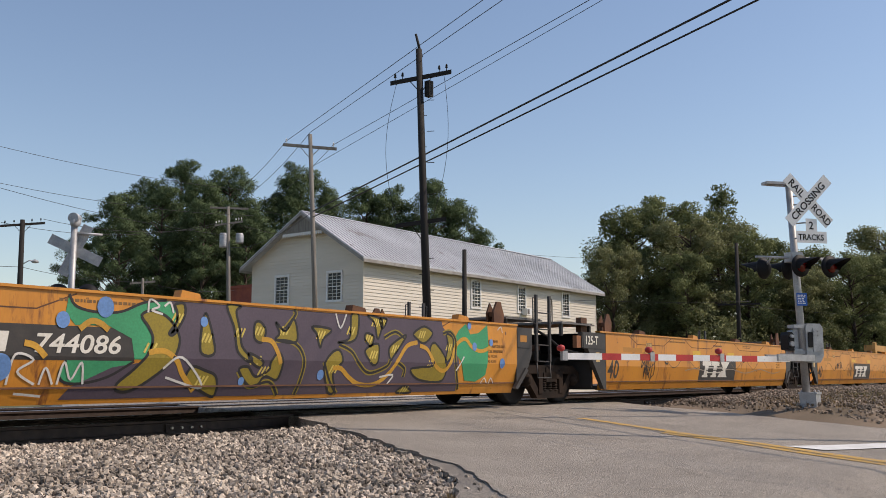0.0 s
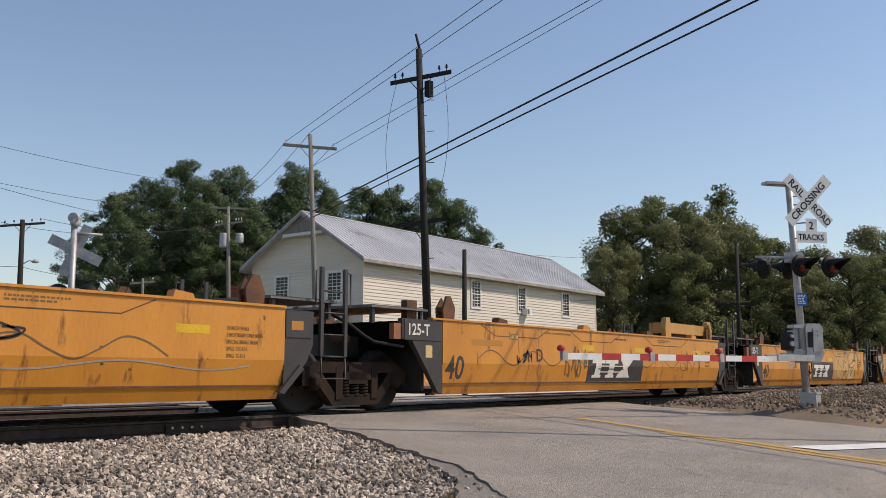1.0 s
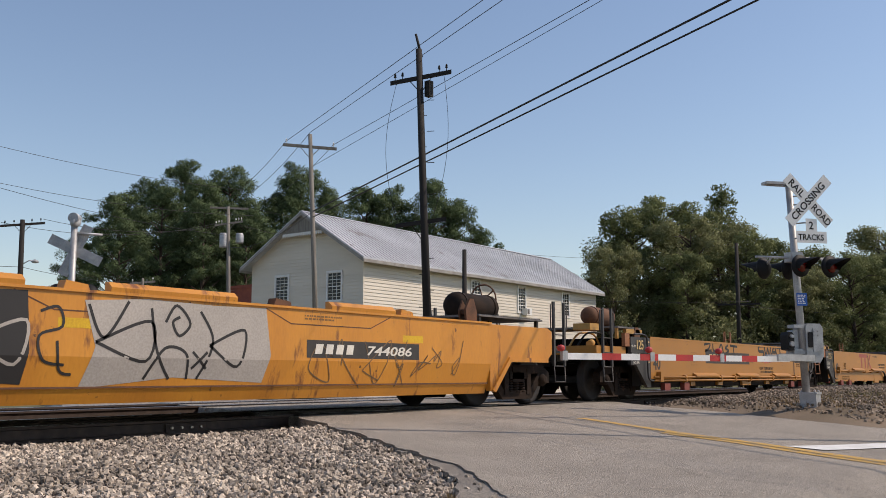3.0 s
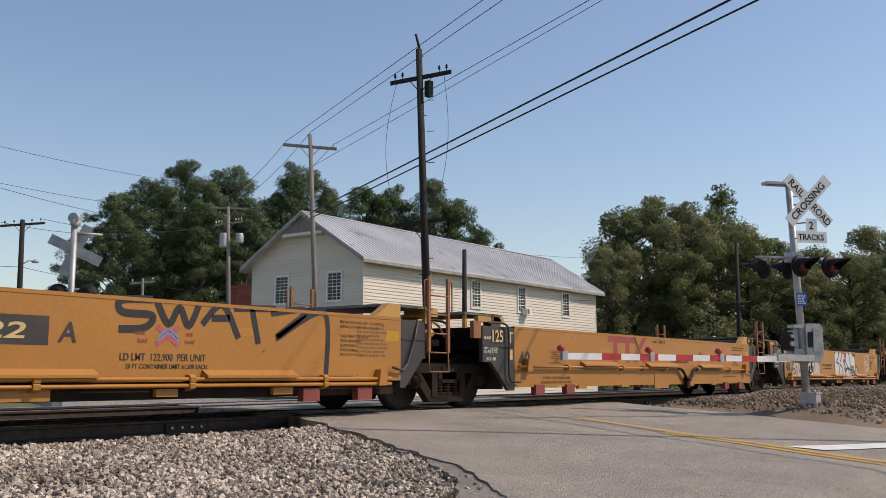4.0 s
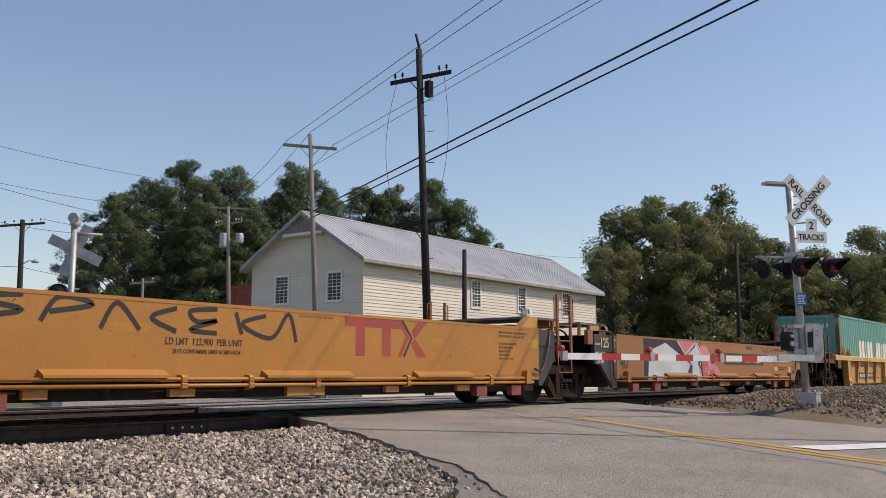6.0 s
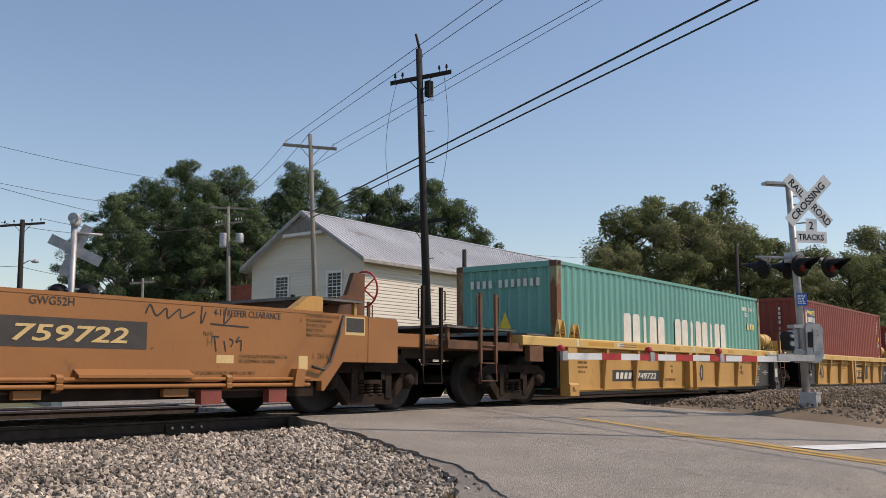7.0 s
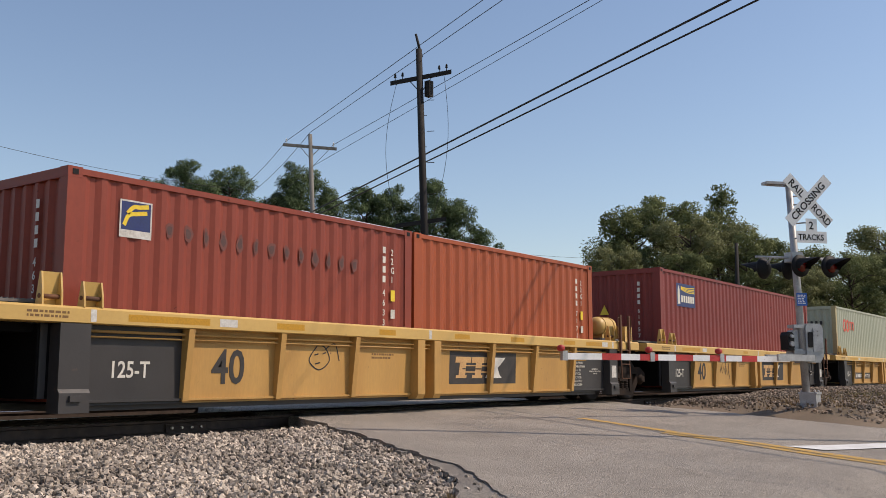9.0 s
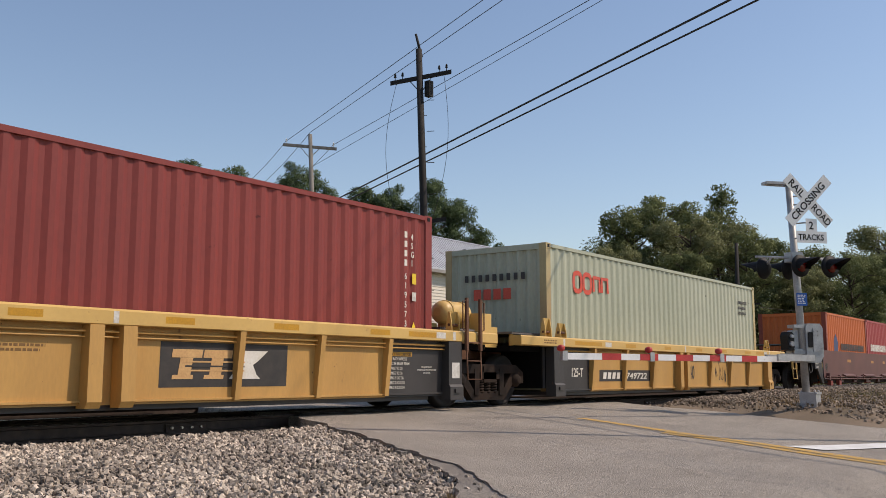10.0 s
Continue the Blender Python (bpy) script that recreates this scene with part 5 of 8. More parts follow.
for pts in [[(11.64, .90), (11.97, .98), (12.43, 1.11)],
            [(11.64, .90), (11.85, .78), (12.03, .63), (11.99, .54), (11.93, .60), (12.03, .64)],
            [(11.64, .90), (12.04, .83), (12.38, .92)],
            [(12.03, .66), (12.35, .83)],
            [(11.07, 1.20), (11.12, 1.33), (11.25, 1.36), (11.33, 1.23), (11.30, 1.06), (11.16, 1.02), (11.06, 1.12)],
            [(10.92, 1.28), (11.16, 1.40), (11.42, 1.33), (11.57, 1.10), (11.61, .81), (11.52, .56), (11.22, .40), (10.97, .39)],
            [(11.03, .68), (11.39, .70)],
            [(11.11, .82), (11.29, .54)],
            [(11.26, .83), (11.09, .51)],
            [(12.47, 1.13), (12.61, 1.36), (12.84, 1.38), (13.03, 1.23), (13.02, 1.03), (12.89, .95)],
            [(12.91, .82), (12.98, .93), (13.15, .90), (13.20, .73), (13.10, .60), (12.96, .64), (12.90, .76)],
            [(11.74, .34), (12.14, .39), (12.59, .44), (12.53, .76)],
            [(11.78, 1.04), (11.75, 1.26), (11.88, 1.40)],
            [(12.52, 1.22), (12.60, 1.30), (12.62, 1.22), (12.69, 1.21)],
            [(10.82, 1.12), (10.92, 1.04), (10.91, .90), (10.84, .82)],
            [(10.85, .68), (10.94, .60), (10.94, .43), (10.87, .39)]]:
    strokes("graffiti_line", [pts], .045, SD, .012, M["gr_grime"], a3)
strokes("graffiti_line", [[(9.8, 1.32), (10.1, .95), (9.9, .6), (10.4, .45), (10.6, .8), (10.2, 1.0), (10.5, 1.3)], [(5.9, 1.02), (5.7, .9), (5.75, .65)], [(6.1, 1.25), (6.15, .75), (6.5, .9), (6.1, .95), (6.6, 1.2)], [(6.15, .75), (6.3, .45), (6.6, .6)]], .03, SD, .012, M["gr_grime"], a3)
blob(a4, [(3.9, 1.34), (4.6, 1.40), (5.4, 1.38), (6.15, 1.40), (6.2, .8), (6.15, .45), (5.0, .52), (3.95, .40), (4.05, .85)], "gr_black", .008, curved=False)
blob(a4, [(6.8, 1.34), (7.6, 1.40), (8.6, 1.38), (9.4, 1.40), (9.5, .8), (9.4, .45), (8.0, .52), (6.8, .40), (6.95, .85)], "gr_silver", .008, curved=False)
for x, m in ((3.95, "gr_silver"), (6.85, "gr_black")):
    strokes("graffiti_line", [[(x, 1.3), (x + .2, .95), (x + .5, 1.36)], [(x + .1, .9), (x + .8, 1.15), (x + .75, .7), (x + .1, .9)], [(x + .8, 1.3), (x + .9, .8), (x + 1.1, .5)], [(x + .75, .5), (x + 1.0, .85), (x + 1.3, .8), (x + 1.35, .5)],
            [(x + 1.0, 1.15), (x + 1.15, 1.35), (x + 1.35, 1.15), (x + 1.2, 1.0), (x + 1.1, 1.15), (x + 1.2, 1.22)], [(x + 1.5, .5), (x + 1.7, .95), (x + 1.5, 1.3)], [(x + 1.65, .9), (x + 2.2, 1.1), (x + 2.1, .65), (x + 1.65, .9)], [(x + 1.4, .62), (x + 1.62, .82)], [(x + 1.4, .82), (x + 1.62, .62)]], .035, SD, .012, M[m], a4)
strokes("graffiti_line", [[(6.3, 1.2), (6.5, 1.25), (6.55, 1.05), (6.3, .95), (6.35, .7), (6.6, .65)], [(6.5, .9), (6.55, .6), (6.7, .55)]], .03, SD, .012, M["gr_black"], a4)
strokes("graffiti_line", [[(1.2, 1.3), (1.25, 1.15), (1.35, 1.3)], [(1.35, 1.1), (1.45, .95), (1.3, .9)], [(1.5, 1.05), (1.65, 1.1), (1.6, .9)], [(1.6, .8), (1.75, .85), (1.7, .6)], [(1.3, .7), (1.45, .75), (1.4, .5)]], .035, flat(-1.5), .016, M["gr_lime"], a4)
number_panel(a4, 10.15, 12.6, .78, 1.02, "744086", SD, M["mark_white"])
scrawl(a4, 10.2, 14.0, .35, 1.1, 7, .016, "gr_fade", 12)
for x0, x1 in ((4.2, 6.1), (7.1, 8.9), (10.6, 12.0)):
    bm = bmesh.new()
    prism(bm, [(-1.40, 1.44), (-1.52, 1.44), (-1.53, 1.50), (-1.46, 1.56), (-1.40, 1.56)], "x", x0, x1)
    soften(bm, .02)
    part("rolled_cover", bm, M["orange"], a4)
# folded yellow frame lying on one unit
bm = bmesh.new()
box(bm, 10.9, 13.6, -1.35, -.95, 1.55, 1.80)
soften(bm, .03)
fr = part("load_frame", bm, M["yellow"], a2, "yellow steel frame laid across the top")
for x in (10.95, 13.55):
    plate("frame_foot", [(x - .14, 1.44), (x + .14, 1.44), (x + .18, 1.7), (x + .08, 1.92), (x - .12, 1.9), (x - .18, 1.65)], -1.42, -1.30, M["yellow"], fr, .02)

# ---- paint on the newer units ----
b0, b1, b2, b3, b4 = b_units
SB, NC = flat(-1.5), ()


def sblob(car, pts, m, off, curved=True):
    return blob(car, pts, m, off, SB, NC, curved)


def sline(car, lines, w, m, off=.01, closed=False):
    return strokes("graffiti_line", lines, w, SB, off, M[m], car, closed)


number_panel(b0, 4.98, 8.25, .85, 1.15, "759722", SB, M["mark_tan"])
text("A", .22, 8.36, -1.504, .89, M["mark_black"], b0, 1, .15)
text("LD LMT  122,900  PER UNIT", .085, 9.10, -1.504, .71, M["mark_black"], b0, .86)
text("20 FT CONTAINER LIMIT 61,500 EACH", .055, 9.18, -1.504, .62, M["mark_black"], b0, .9)
text("PLATE", .05, 4.08, -1.504, 1.0, M["stencil"], b0)
text("H", .12, 4.13, -1.504, .86, M["stencil"], b0)
strokes("stencil_frame", [[(4.02, .80), (4.38, .80), (4.38, 1.10), (4.02, 1.10), (4.02, .80)]], .012, SB, .004, M["stencil"], b0, False, False)
sline(b0, [[(4.9, 1.32), (5.3, 1.36), (5.2, 1.22), (4.95, 1.16), (5.4, 1.18)], [(5.5, 1.36), (5.55, 1.18), (5.9, 1.16)], [(5.9, 1.16), (6.1, 1.36), (6.25, 1.14)], [(6.6, 1.34), (6.4, 1.26), (6.65, 1.2), (6.4, 1.12)], [(6.75, 1.34), (7.3, 1.32)], [(7.0, 1.34), (7.05, 1.05)]], .06, "gr_black")
sline(b0, [[(9.51, 1.40), (9.10, 1.37), (9.12, 1.24), (9.51, 1.22), (9.42, 1.08), (9.08, 1.05)], [(9.56, 1.40), (9.74, 1.13), (9.89, 1.33), (10.03, 1.12), (10.18, 1.40)], [(10.23, 1.15), (10.53, 1.40), (10.80, 1.00)], [(10.37, 1.23), (10.65, 1.24)], [(10.72, 1.37), (11.42, 1.40)], [(11.01, 1.39), (11.13, .94)], [(11.34, 1.34), (11.98, 1.40), (11.43, 1.02), (12.32, 1.40), (12.38, .56)]], .085, "gr_black")
for words, x, z in (("next", 9.28, 1.0), ("load", 9.32, .91), ("any", 9.99, 1.0), ("road", 9.97, .91)):
    text(words, .06, x, -1.504, z, M["logo_red"], b0, .95, .2)
sline(b0, [[(9.58, 1.10), (9.89, .89)]], .06, "gr_rose", .008)
sline(b0, [[(9.89, 1.10), (9.58, .89)]], .06, "gr_rose", .010)
for z in (.93, .98):
    sline(b0, [[(9.60, z), (9.74, z + .09), (9.88, z)]], .02, "gr_blue", .012)
bars("stencil", 13.0, 13.7, .80, 1.25, 8, SB, .004, M["stencil"], b0, 40)
for car, x in ((b1, 5.32), (b3, 8.7)):
    for pts in ([(0, 1.235), (1.28, 1.235), (1.14, 1.375), (0, 1.375)], [(.23, .82), (.43, .82), (.43, 1.235), (.23, 1.235)], [(.81, .82), (1.01, .82), (1.01, 1.235), (.81, 1.235)],
                [(1.14, 1.375), (1.28, 1.235), (1.36, 1.13), (1.18, .82), (1.26, .82), (1.45, 1.12), (1.22, 1.375)], [(1.91, 1.375), (1.68, 1.375), (1.50, 1.20), (1.59, 1.10)], [(1.50, 1.02), (1.59, 1.10), (1.90, .82), (1.66, .82)]):
        shape("logo_shape", [(x + a, b) for a, b in pts], SB, .004, M["logo_red"], car)
    strokes("logo_chevron", [[(x + 1.27, 1.375), (x + 1.51, 1.11), (x + 1.32, .82)]], .05, SB, .007, M["mark_black"], car, False, False)
text("E", .22, 10.29, -1.504, .90, M["mark_black"], b1, 1, .15)
for car, x, z in ((b1, 8.45, .945), (b2, 5.85, .86), (b3, 5.65, .90)):
    text("LD LMT  122,900  PER UNIT", .085, x, -1.504, z, M["mark_black"], car, .84)
    text("20 FT CONTAINER LIMIT 61,500 EACH", .052, x + .1, -1.504, z - .10, M["mark_black"], car, .86)
bars("owner_mark", 7.52, 7.80, 1.265, 1.335, 1, SB, .004, M["mark_black"], b1, 41)
text("759722  E", .075, 7.86, -1.504, 1.265, M["mark_black"], b1, .9)
for k, words in enumerate(("CAR EQUIPPED WITH", "NON-METALLIC", "CTR PLT BOWL LINERS", "ON INTERMEDIATE", "TRUCKS", "DO NOT LUBRICATE.")):
    text(words, .03, 3.15 - .0125 * len(words), -1.504, .965 - .038 * k, M["stencil"], b1, .9)
strokes("stencil_frame", [[(2.87, .765), (3.42, .765), (3.42, 1.005), (2.87, 1.005), (2.87, .765)]], .012, SB, .004, M["stencil"], b1, False, False)
text("LIFT BOTH UNITS FROM THIS AREA", .055, 2.62, -1.504, .475, M["stencil"], b1, .88)
text("AT JACKING POINTS. EMPTY CAR ONLY", .055, 2.56, -1.504, .395, M["stencil"], b1, .86)
# silver letters of spray
sblob(b2, [(2.30, .53), (2.34, .79), (2.48, .95), (2.40, 1.19), (2.60, 1.33), (2.88, 1.39), (3.30, 1.39), (3.94, 1.37), (4.62, 1.36), (5.14, 1.33), (5.33, 1.22), (5.30, 1.11), (5.52, .99), (5.63, .52)], "gr_chalk", .006, False)
for pts in [[(2.32, .53), (2.35, .73), (2.45, .85), (2.53, 1.02), (2.43, 1.19), (2.55, 1.31), (2.85, 1.38), (3.12, 1.33), (3.21, 1.14), (3.18, .93)],
            [(2.54, .87), (2.69, 1.11), (2.85, 1.14), (3.02, 1.04), (2.79, 1.00)],
            [(2.35, .67), (2.54, .76), (2.71, .70), (2.70, .61), (2.55, .61)],
            [(3.21, 1.29), (3.36, 1.39), (3.43, 1.26), (3.31, 1.01), (3.13, .88), (3.18, .66), (3.34, .74)],
            [(3.43, 1.05), (3.62, 1.31), (3.81, 1.32), (3.86, 1.15), (3.69, .91), (3.84, .67), (3.69, .53)],
            [(3.94, 1.32), (4.14, 1.40), (4.34, 1.33), (4.31, 1.08), (4.08, .87), (3.87, .65)],
            [(4.09, 1.14), (4.10, 1.26), (4.21, 1.28), (4.22, 1.16), (4.14, 1.11)],
            [(4.40, 1.29), (4.70, 1.36), (4.77, 1.18), (4.56, .91), (4.27, .65), (4.27, .53)],
            [(4.84, 1.27), (5.06, 1.33), (5.30, 1.24), (5.15, 1.07), (4.87, 1.01), (4.95, .69)],
            [(5.00, 1.01), (5.30, 1.11), (5.52, .93), (5.61, .53)],
            [(2.79, .85), (2.91, .74), (2.89, .53)],
            [(4.56, .88), (4.77, .76), (4.69, .53)]]:
    sline(b2, [pts], .075, "gr_fade", .009)
# white letters with black edges and dull red backing
for pts in ([(8.74, 1.40), (8.93, 1.40), (8.90, 1.22), (8.84, 1.25)], [(10.36, 1.40), (10.57, 1.40), (10.37, 1.20)], [(10.38, 1.03), (10.54, .88), (10.38, .88)]):
    sblob(b2, pts, "gr_rose", .004, False)
sblob(b2, [(8.72, 1.40), (8.85, 1.22), (9.00, 1.25), (9.10, 1.38), (9.24, 1.40), (9.46, 1.36), (9.70, 1.40), (9.87, 1.40), (10.11, 1.28), (10.33, 1.39), (10.37, .88), (10.54, .85), (10.67, .74), (10.77, .52), (10.64, .42), (9.55, .43), (8.62, .44), (7.43, .47), (7.40, 1.09), (7.48, 1.31), (7.72, 1.40), (7.99, 1.40), (8.23, 1.40), (8.48, 1.35), (8.65, 1.40)], "gr_white", .007, False)
for pts in [[(8.72, 1.40), (8.83, 1.22), (9.01, 1.02), (9.20, .88), (9.19, .82), (8.91, .68), (8.97, .61), (9.02, .49)],
            [(8.90, .66), (8.77, .78), (8.72, .90), (8.76, .96), (8.85, .93), (8.91, .82), (8.86, .73)],
            [(8.92, .68), (9.06, .78), (9.25, .81), (9.36, .78), (9.39, .49)],
            [(8.99, 1.13), (9.00, 1.26), (9.10, 1.38), (9.24, 1.40), (9.43, 1.37), (9.57, 1.16), (9.64, .92), (9.62, .78), (9.52, .75), (9.38, .84)],
            [(9.38, .84), (9.50, .74), (9.65, .59), (9.78, .49)],
            [(9.49, 1.27), (9.54, 1.39), (9.70, 1.40), (9.85, 1.40), (9.97, 1.33), (10.12, 1.28), (10.26, 1.31), (10.32, 1.40)],
            [(10.34, 1.40), (10.35, 1.08), (10.37, .86), (10.38, .56)],
            [(9.78, .60), (9.75, .74), (9.80, .86), (9.91, .88), (10.01, .78), (10.02, .66), (9.96, .56), (9.87, .55), (9.81, .65), (9.81, .74), (9.88, .78), (9.95, .72), (9.94, .65), (9.88, .67)],
            [(9.98, .87), (10.05, .90), (10.16, .76), (10.25, .60), (10.11, .66), (10.01, .79)],
            [(10.37, .87), (10.51, .86), (10.63, .79), (10.73, .64), (10.76, .52)],
            [(10.63, .78), (10.50, .60)],
            [(8.63, 1.12), (8.88, 1.02)],
            [(8.87, 1.14), (8.65, 1.00)],
            [(8.56, 1.33), (8.64, 1.38), (8.72, 1.40)]]:
    sline(b2, [pts], .065, "gr_black", .011)
for pts in [[(8.01, .47), (8.02, .92), (7.71, 1.02), (7.95, 1.19), (7.99, 1.37), (7.72, 1.40), (7.48, 1.31), (7.42, 1.04), (7.45, .69), (7.49, .47)], [(8.41, .47), (8.50, .80), (8.14, .96), (8.39, 1.18), (8.46, 1.37), (8.21, 1.40), (8.03, 1.29)]]:
    sline(b2, [pts], .06, "gr_black", .011)
# hooded outline face
for pts in [[(11.89, .65), (11.87, 1.00), (11.92, 1.22), (12.03, 1.36), (12.17, 1.37), (12.33, 1.26), (12.44, 1.09), (12.52, .99), (12.53, .68)], [(11.90, .99), (12.10, 1.09), (12.30, 1.11), (12.46, 1.05)], [(11.91, .87), (11.97, .92), (11.99, .97), (11.91, .96)], [(12.08, 1.06), (12.11, .96), (12.24, .94), (12.30, 1.03)], [(12.34, .98), (12.45, .87), (12.34, .90), (12.28, .97)], [(11.94, .68), (11.98, .78), (12.11, .69), (12.17, .78), (12.31, .69), (12.37, .78), (12.51, .68), (12.49, .81), (12.11, .82)], [(12.43, 1.37), (12.48, 1.17)], [(12.39, 1.27), (12.53, 1.33)], [(12.55, 1.40), (12.56, 1.17)]]:
    sline(b2, [pts], .032, "gr_pale", .008)
sline(b3, [[(3.9, 1.36), (3.35, 1.3), (3.9, 1.2), (3.3, 1.1)], [(4.1, 1.1), (4.3, 1.36), (4.7, 1.3), (4.2, 1.2)], [(4.8, 1.05), (5.0, 1.34), (5.3, 1.05)], [(5.8, 1.32), (5.45, 1.2), (5.8, 1.05)], [(6.4, 1.34), (6.0, 1.3), (6.1, 1.18), (6.4, 1.2), (6.0, 1.08), (6.4, 1.05)], [(6.7, 1.32), (6.8, 1.05)], [(7.2, 1.3), (6.8, 1.18), (7.3, 1.02), (7.6, 1.34), (7.75, .98)]], .055, "gr_black")
bars("stencil", 7.8, 8.5, 1.30, 1.36, 1, SB, .004, M["stencil"], b3, 45)
strokes("stencil_frame", [[(2.45, .72), (2.85, .72), (2.85, .95), (2.45, .95), (2.45, .72)]], .012, SB, .004, M["stencil"], b3, False, False)
bars("stencil", 2.48, 2.82, .74, .93, 5, SB, .004, M["stencil"], b3, 46)
# pink and pale blue spray on the last of them
sblob(b4, [(3.0, .40), (3.0, 1.39), (6.2, 1.39), (6.55, 1.05), (6.4, .75), (6.6, .40)], "gr_black", .004, False)
sblob(b4, [(4.9, 1.38), (5.2, 1.12), (5.5, 1.02), (6.0, 1.25), (6.05, 1.36), (5.5, 1.39)], "gr_pink", .007, False)
sblob(b4, [(6.25, 1.2), (6.7, 1.28), (7.0, 1.05), (7.0, .85), (7.4, .82), (7.75, .55), (7.8, .42), (6.6, .40), (6.5, .75)], "gr_pink", .007)
sblob(b4, [(6.45, .90), (6.75, .92), (6.85, .72), (7.2, .68), (7.3, .45), (6.6, .42)], "gr_rose", .010)
sblob(b4, [(5.45, .98), (6.1, 1.36), (6.35, 1.0), (6.15, .85), (6.4, .42), (5.75, .42), (5.8, .78)], "gr_ice", .007, False)
sblob(b4, [(3.2, .45), (3.3, 1.1), (4.2, 1.3), (5.0, 1.05), (5.65, .82), (5.35, .45)], "gr_ice", .007, False)
sline(b4, [[(5.65, .82), (5.35, .5)]], .03, "gr_pale", .010)
strokes("graffiti_line", [[(6.15, 1.36), (6.42, 1.0), (6.25, .75), (6.45, .42)], [(4.9, 1.36), (5.35, 1.05), (6.05, 1.37)]], .035, SB, .012, M["gr_pale"], b4, False, False)
sline(b4, [[(6.75, .75), (6.65, .7), (6.75, .62)], [(6.8, .75), (6.85, .58), (6.95, .72), (6.9, .9), (7.05, .7)]], .02, "gr_pale", .013)
text("B", .26, 7.1, -1.504, .86, M["mark_black"], b4, 1, .15)
number_panel(b4, 7.95, 11.15, .83, 1.14, "759722", SB, M["mark_tan"])
text("GWG52H", .09, 9.71, -1.504, 1.27, M["mark_black"], b4, 1.0)
text("4-11 REEFER CLEARANCE", 0.085, 12.10, -1.504, 1.266, M["mark_black"], b4, 0.85)
text("CONTROLLED INTERCHANGE CAR", 0.045, 12.51, -1.504, 0.760, M["stencil"], b4, 0.85)
text("SEE EQUIPMENT REGISTER", 0.045, 12.51, -1.504, 0.700, M["stencil"], b4, 0.85)
text("JACK AT JACKING POINTS. EMPTY CAR ONLY", 0.045, 11.71, -1.504, 0.552, M["stencil"], b4, 0.85)
text("L  261-6", 0.080, 13.81, -1.504, 0.773, M["stencil"], b4, 0.85)
text("2 INCH TREAD COND. SHOES", 0.045, 13.67, -1.504, 1.326, M["stencil"], b4, 0.80)
text("SPECIAL BRAKE BEAMS", 0.045, 13.68, -1.504, 1.260, M["stencil"], b4, 0.80)
text("SEE BADGE PLATE", 0.045, 13.68, -1.504, 1.195, M["stencil"], b4, 0.80)
text("SPRG 7 OC D-5", 0.045, 13.68, -1.504, 1.129, M["stencil"], b4, 0.80)
text("SPRG 2 OC B-432 2 IC B-433", 0.045, 13.68, -1.504, 1.064, M["stencil"], b4, 0.80)
decal("notice", 12.16, 12.43, 0.69, 0.79, SB, .005, M["mark_tan"], b4)
decal("notice", 13.55, 13.72, 0.62, 0.80, SB, .005, M["mark_tan"], b4)
text("B-END", .08, 16.42, -1.425, 1.04, M["mark_black"], b4, .9)
text("PLATE", .05, 11.95, -1.504, 1.02, M["stencil"], b4, .8)
text("H", .10, 12.0, -1.504, .90, M["stencil"], b4)
sline(b4, [[(11.12, 1.24), (11.18, 1.34), (11.27, 1.22), (11.40, 1.31), (11.43, 1.20), (11.59, 1.31), (11.62, 1.21), (11.81, 1.29)], [(11.92, 1.40), (11.91, 1.16), (11.98, 1.30)], [(12.12, 1.00), (12.15, .83)], [(12.08, 1.01), (12.19, 1.01)], [(12.27, .96), (12.30, .83)], [(12.35, .99), (12.41, .96), (12.38, .89)], [(12.51, 1.02), (12.46, .95), (12.54, .97), (12.54, .84)], [(12.05, 1.16), (12.66, 1.14)], [(12.30, 1.40), (12.26, 1.18), (12.38, 1.27)]], .02, "gr_black", .008)
decal("data_panel", 14.46, 14.88, 1.11, 1.37, flat(-1.497), .005, M["mark_tan"], b4)
decal("data_panel", 14.48, 14.86, 1.15, 1.35, flat(-1.497), .008, M["mark_black"], b4)

# ---- paint on the ribbed units ----
SC = c_panel
c0, c1, c2, c3, c4 = c_units
for car in (c1, c2, c3):
    text("125-T", .19, 2.08, -1.366, .52, M["mark_white"], car, .85)
    text("40", .43, 3.52, -1.366, .45, M["mark_black"], car, .90)
    bars("stencil", 6.5, 7.1, .78, .88, 2, SC, .004, M["stencil"], car, 50)
    logo(8.65, .50, .36, SC, .004, car, M["mark_black"], M["logo_tan"], wide=1.55, last=M["mark_white"])
for car in (c0, c1, c2, c3):
    decal("stencil_panel", 12.60, 13.16, .835, .90, SC, .004, M["reflector"], car)
    for k, words in enumerate(("2 INCH TREAD COND. SHOES", "38 INCH WHEELS", "NO.24 BRAKE BEAM", "SPRG 7 IC D5", "SPRG 7 IC D6", "SPRG 5 OC D6", "SPRG 2 IC B-353", "SPRG 2 IC B-354")):
        text(words, .046, 12.62, -1.366, .845 - .072 * k, M["mark_black"] if k == 0 else M["mark_white"], car, .60 if k == 0 else .85)
    for k, words in enumerate(("CAR EQUIPPED WITH", "NON-METALLIC CENTER PLATE LINER", "DO NOT LUB")):
        text(words, .028, 13.30 + (.1 if k == 0 else 0 if k == 1 else .16), -1.366, .66 - .045 * k, M["mark_white"], car, .75)
    decal("notice", 14.03, 14.24, .50, .75, flat(-1.49), .006, M["sticker"], car)
number_panel(c0, 3.55, 5.95, .42, .66, "749722", SC, M["mark_white"])
text("NO.24 BRAKE BEAM", .06, 1.9, -1.368, .78, M["stencil"], c0, .7)
text("2 INCH TREAD COND. SHOES", .045, 1.85, -1.368, .69, M["stencil"], c0, .7)
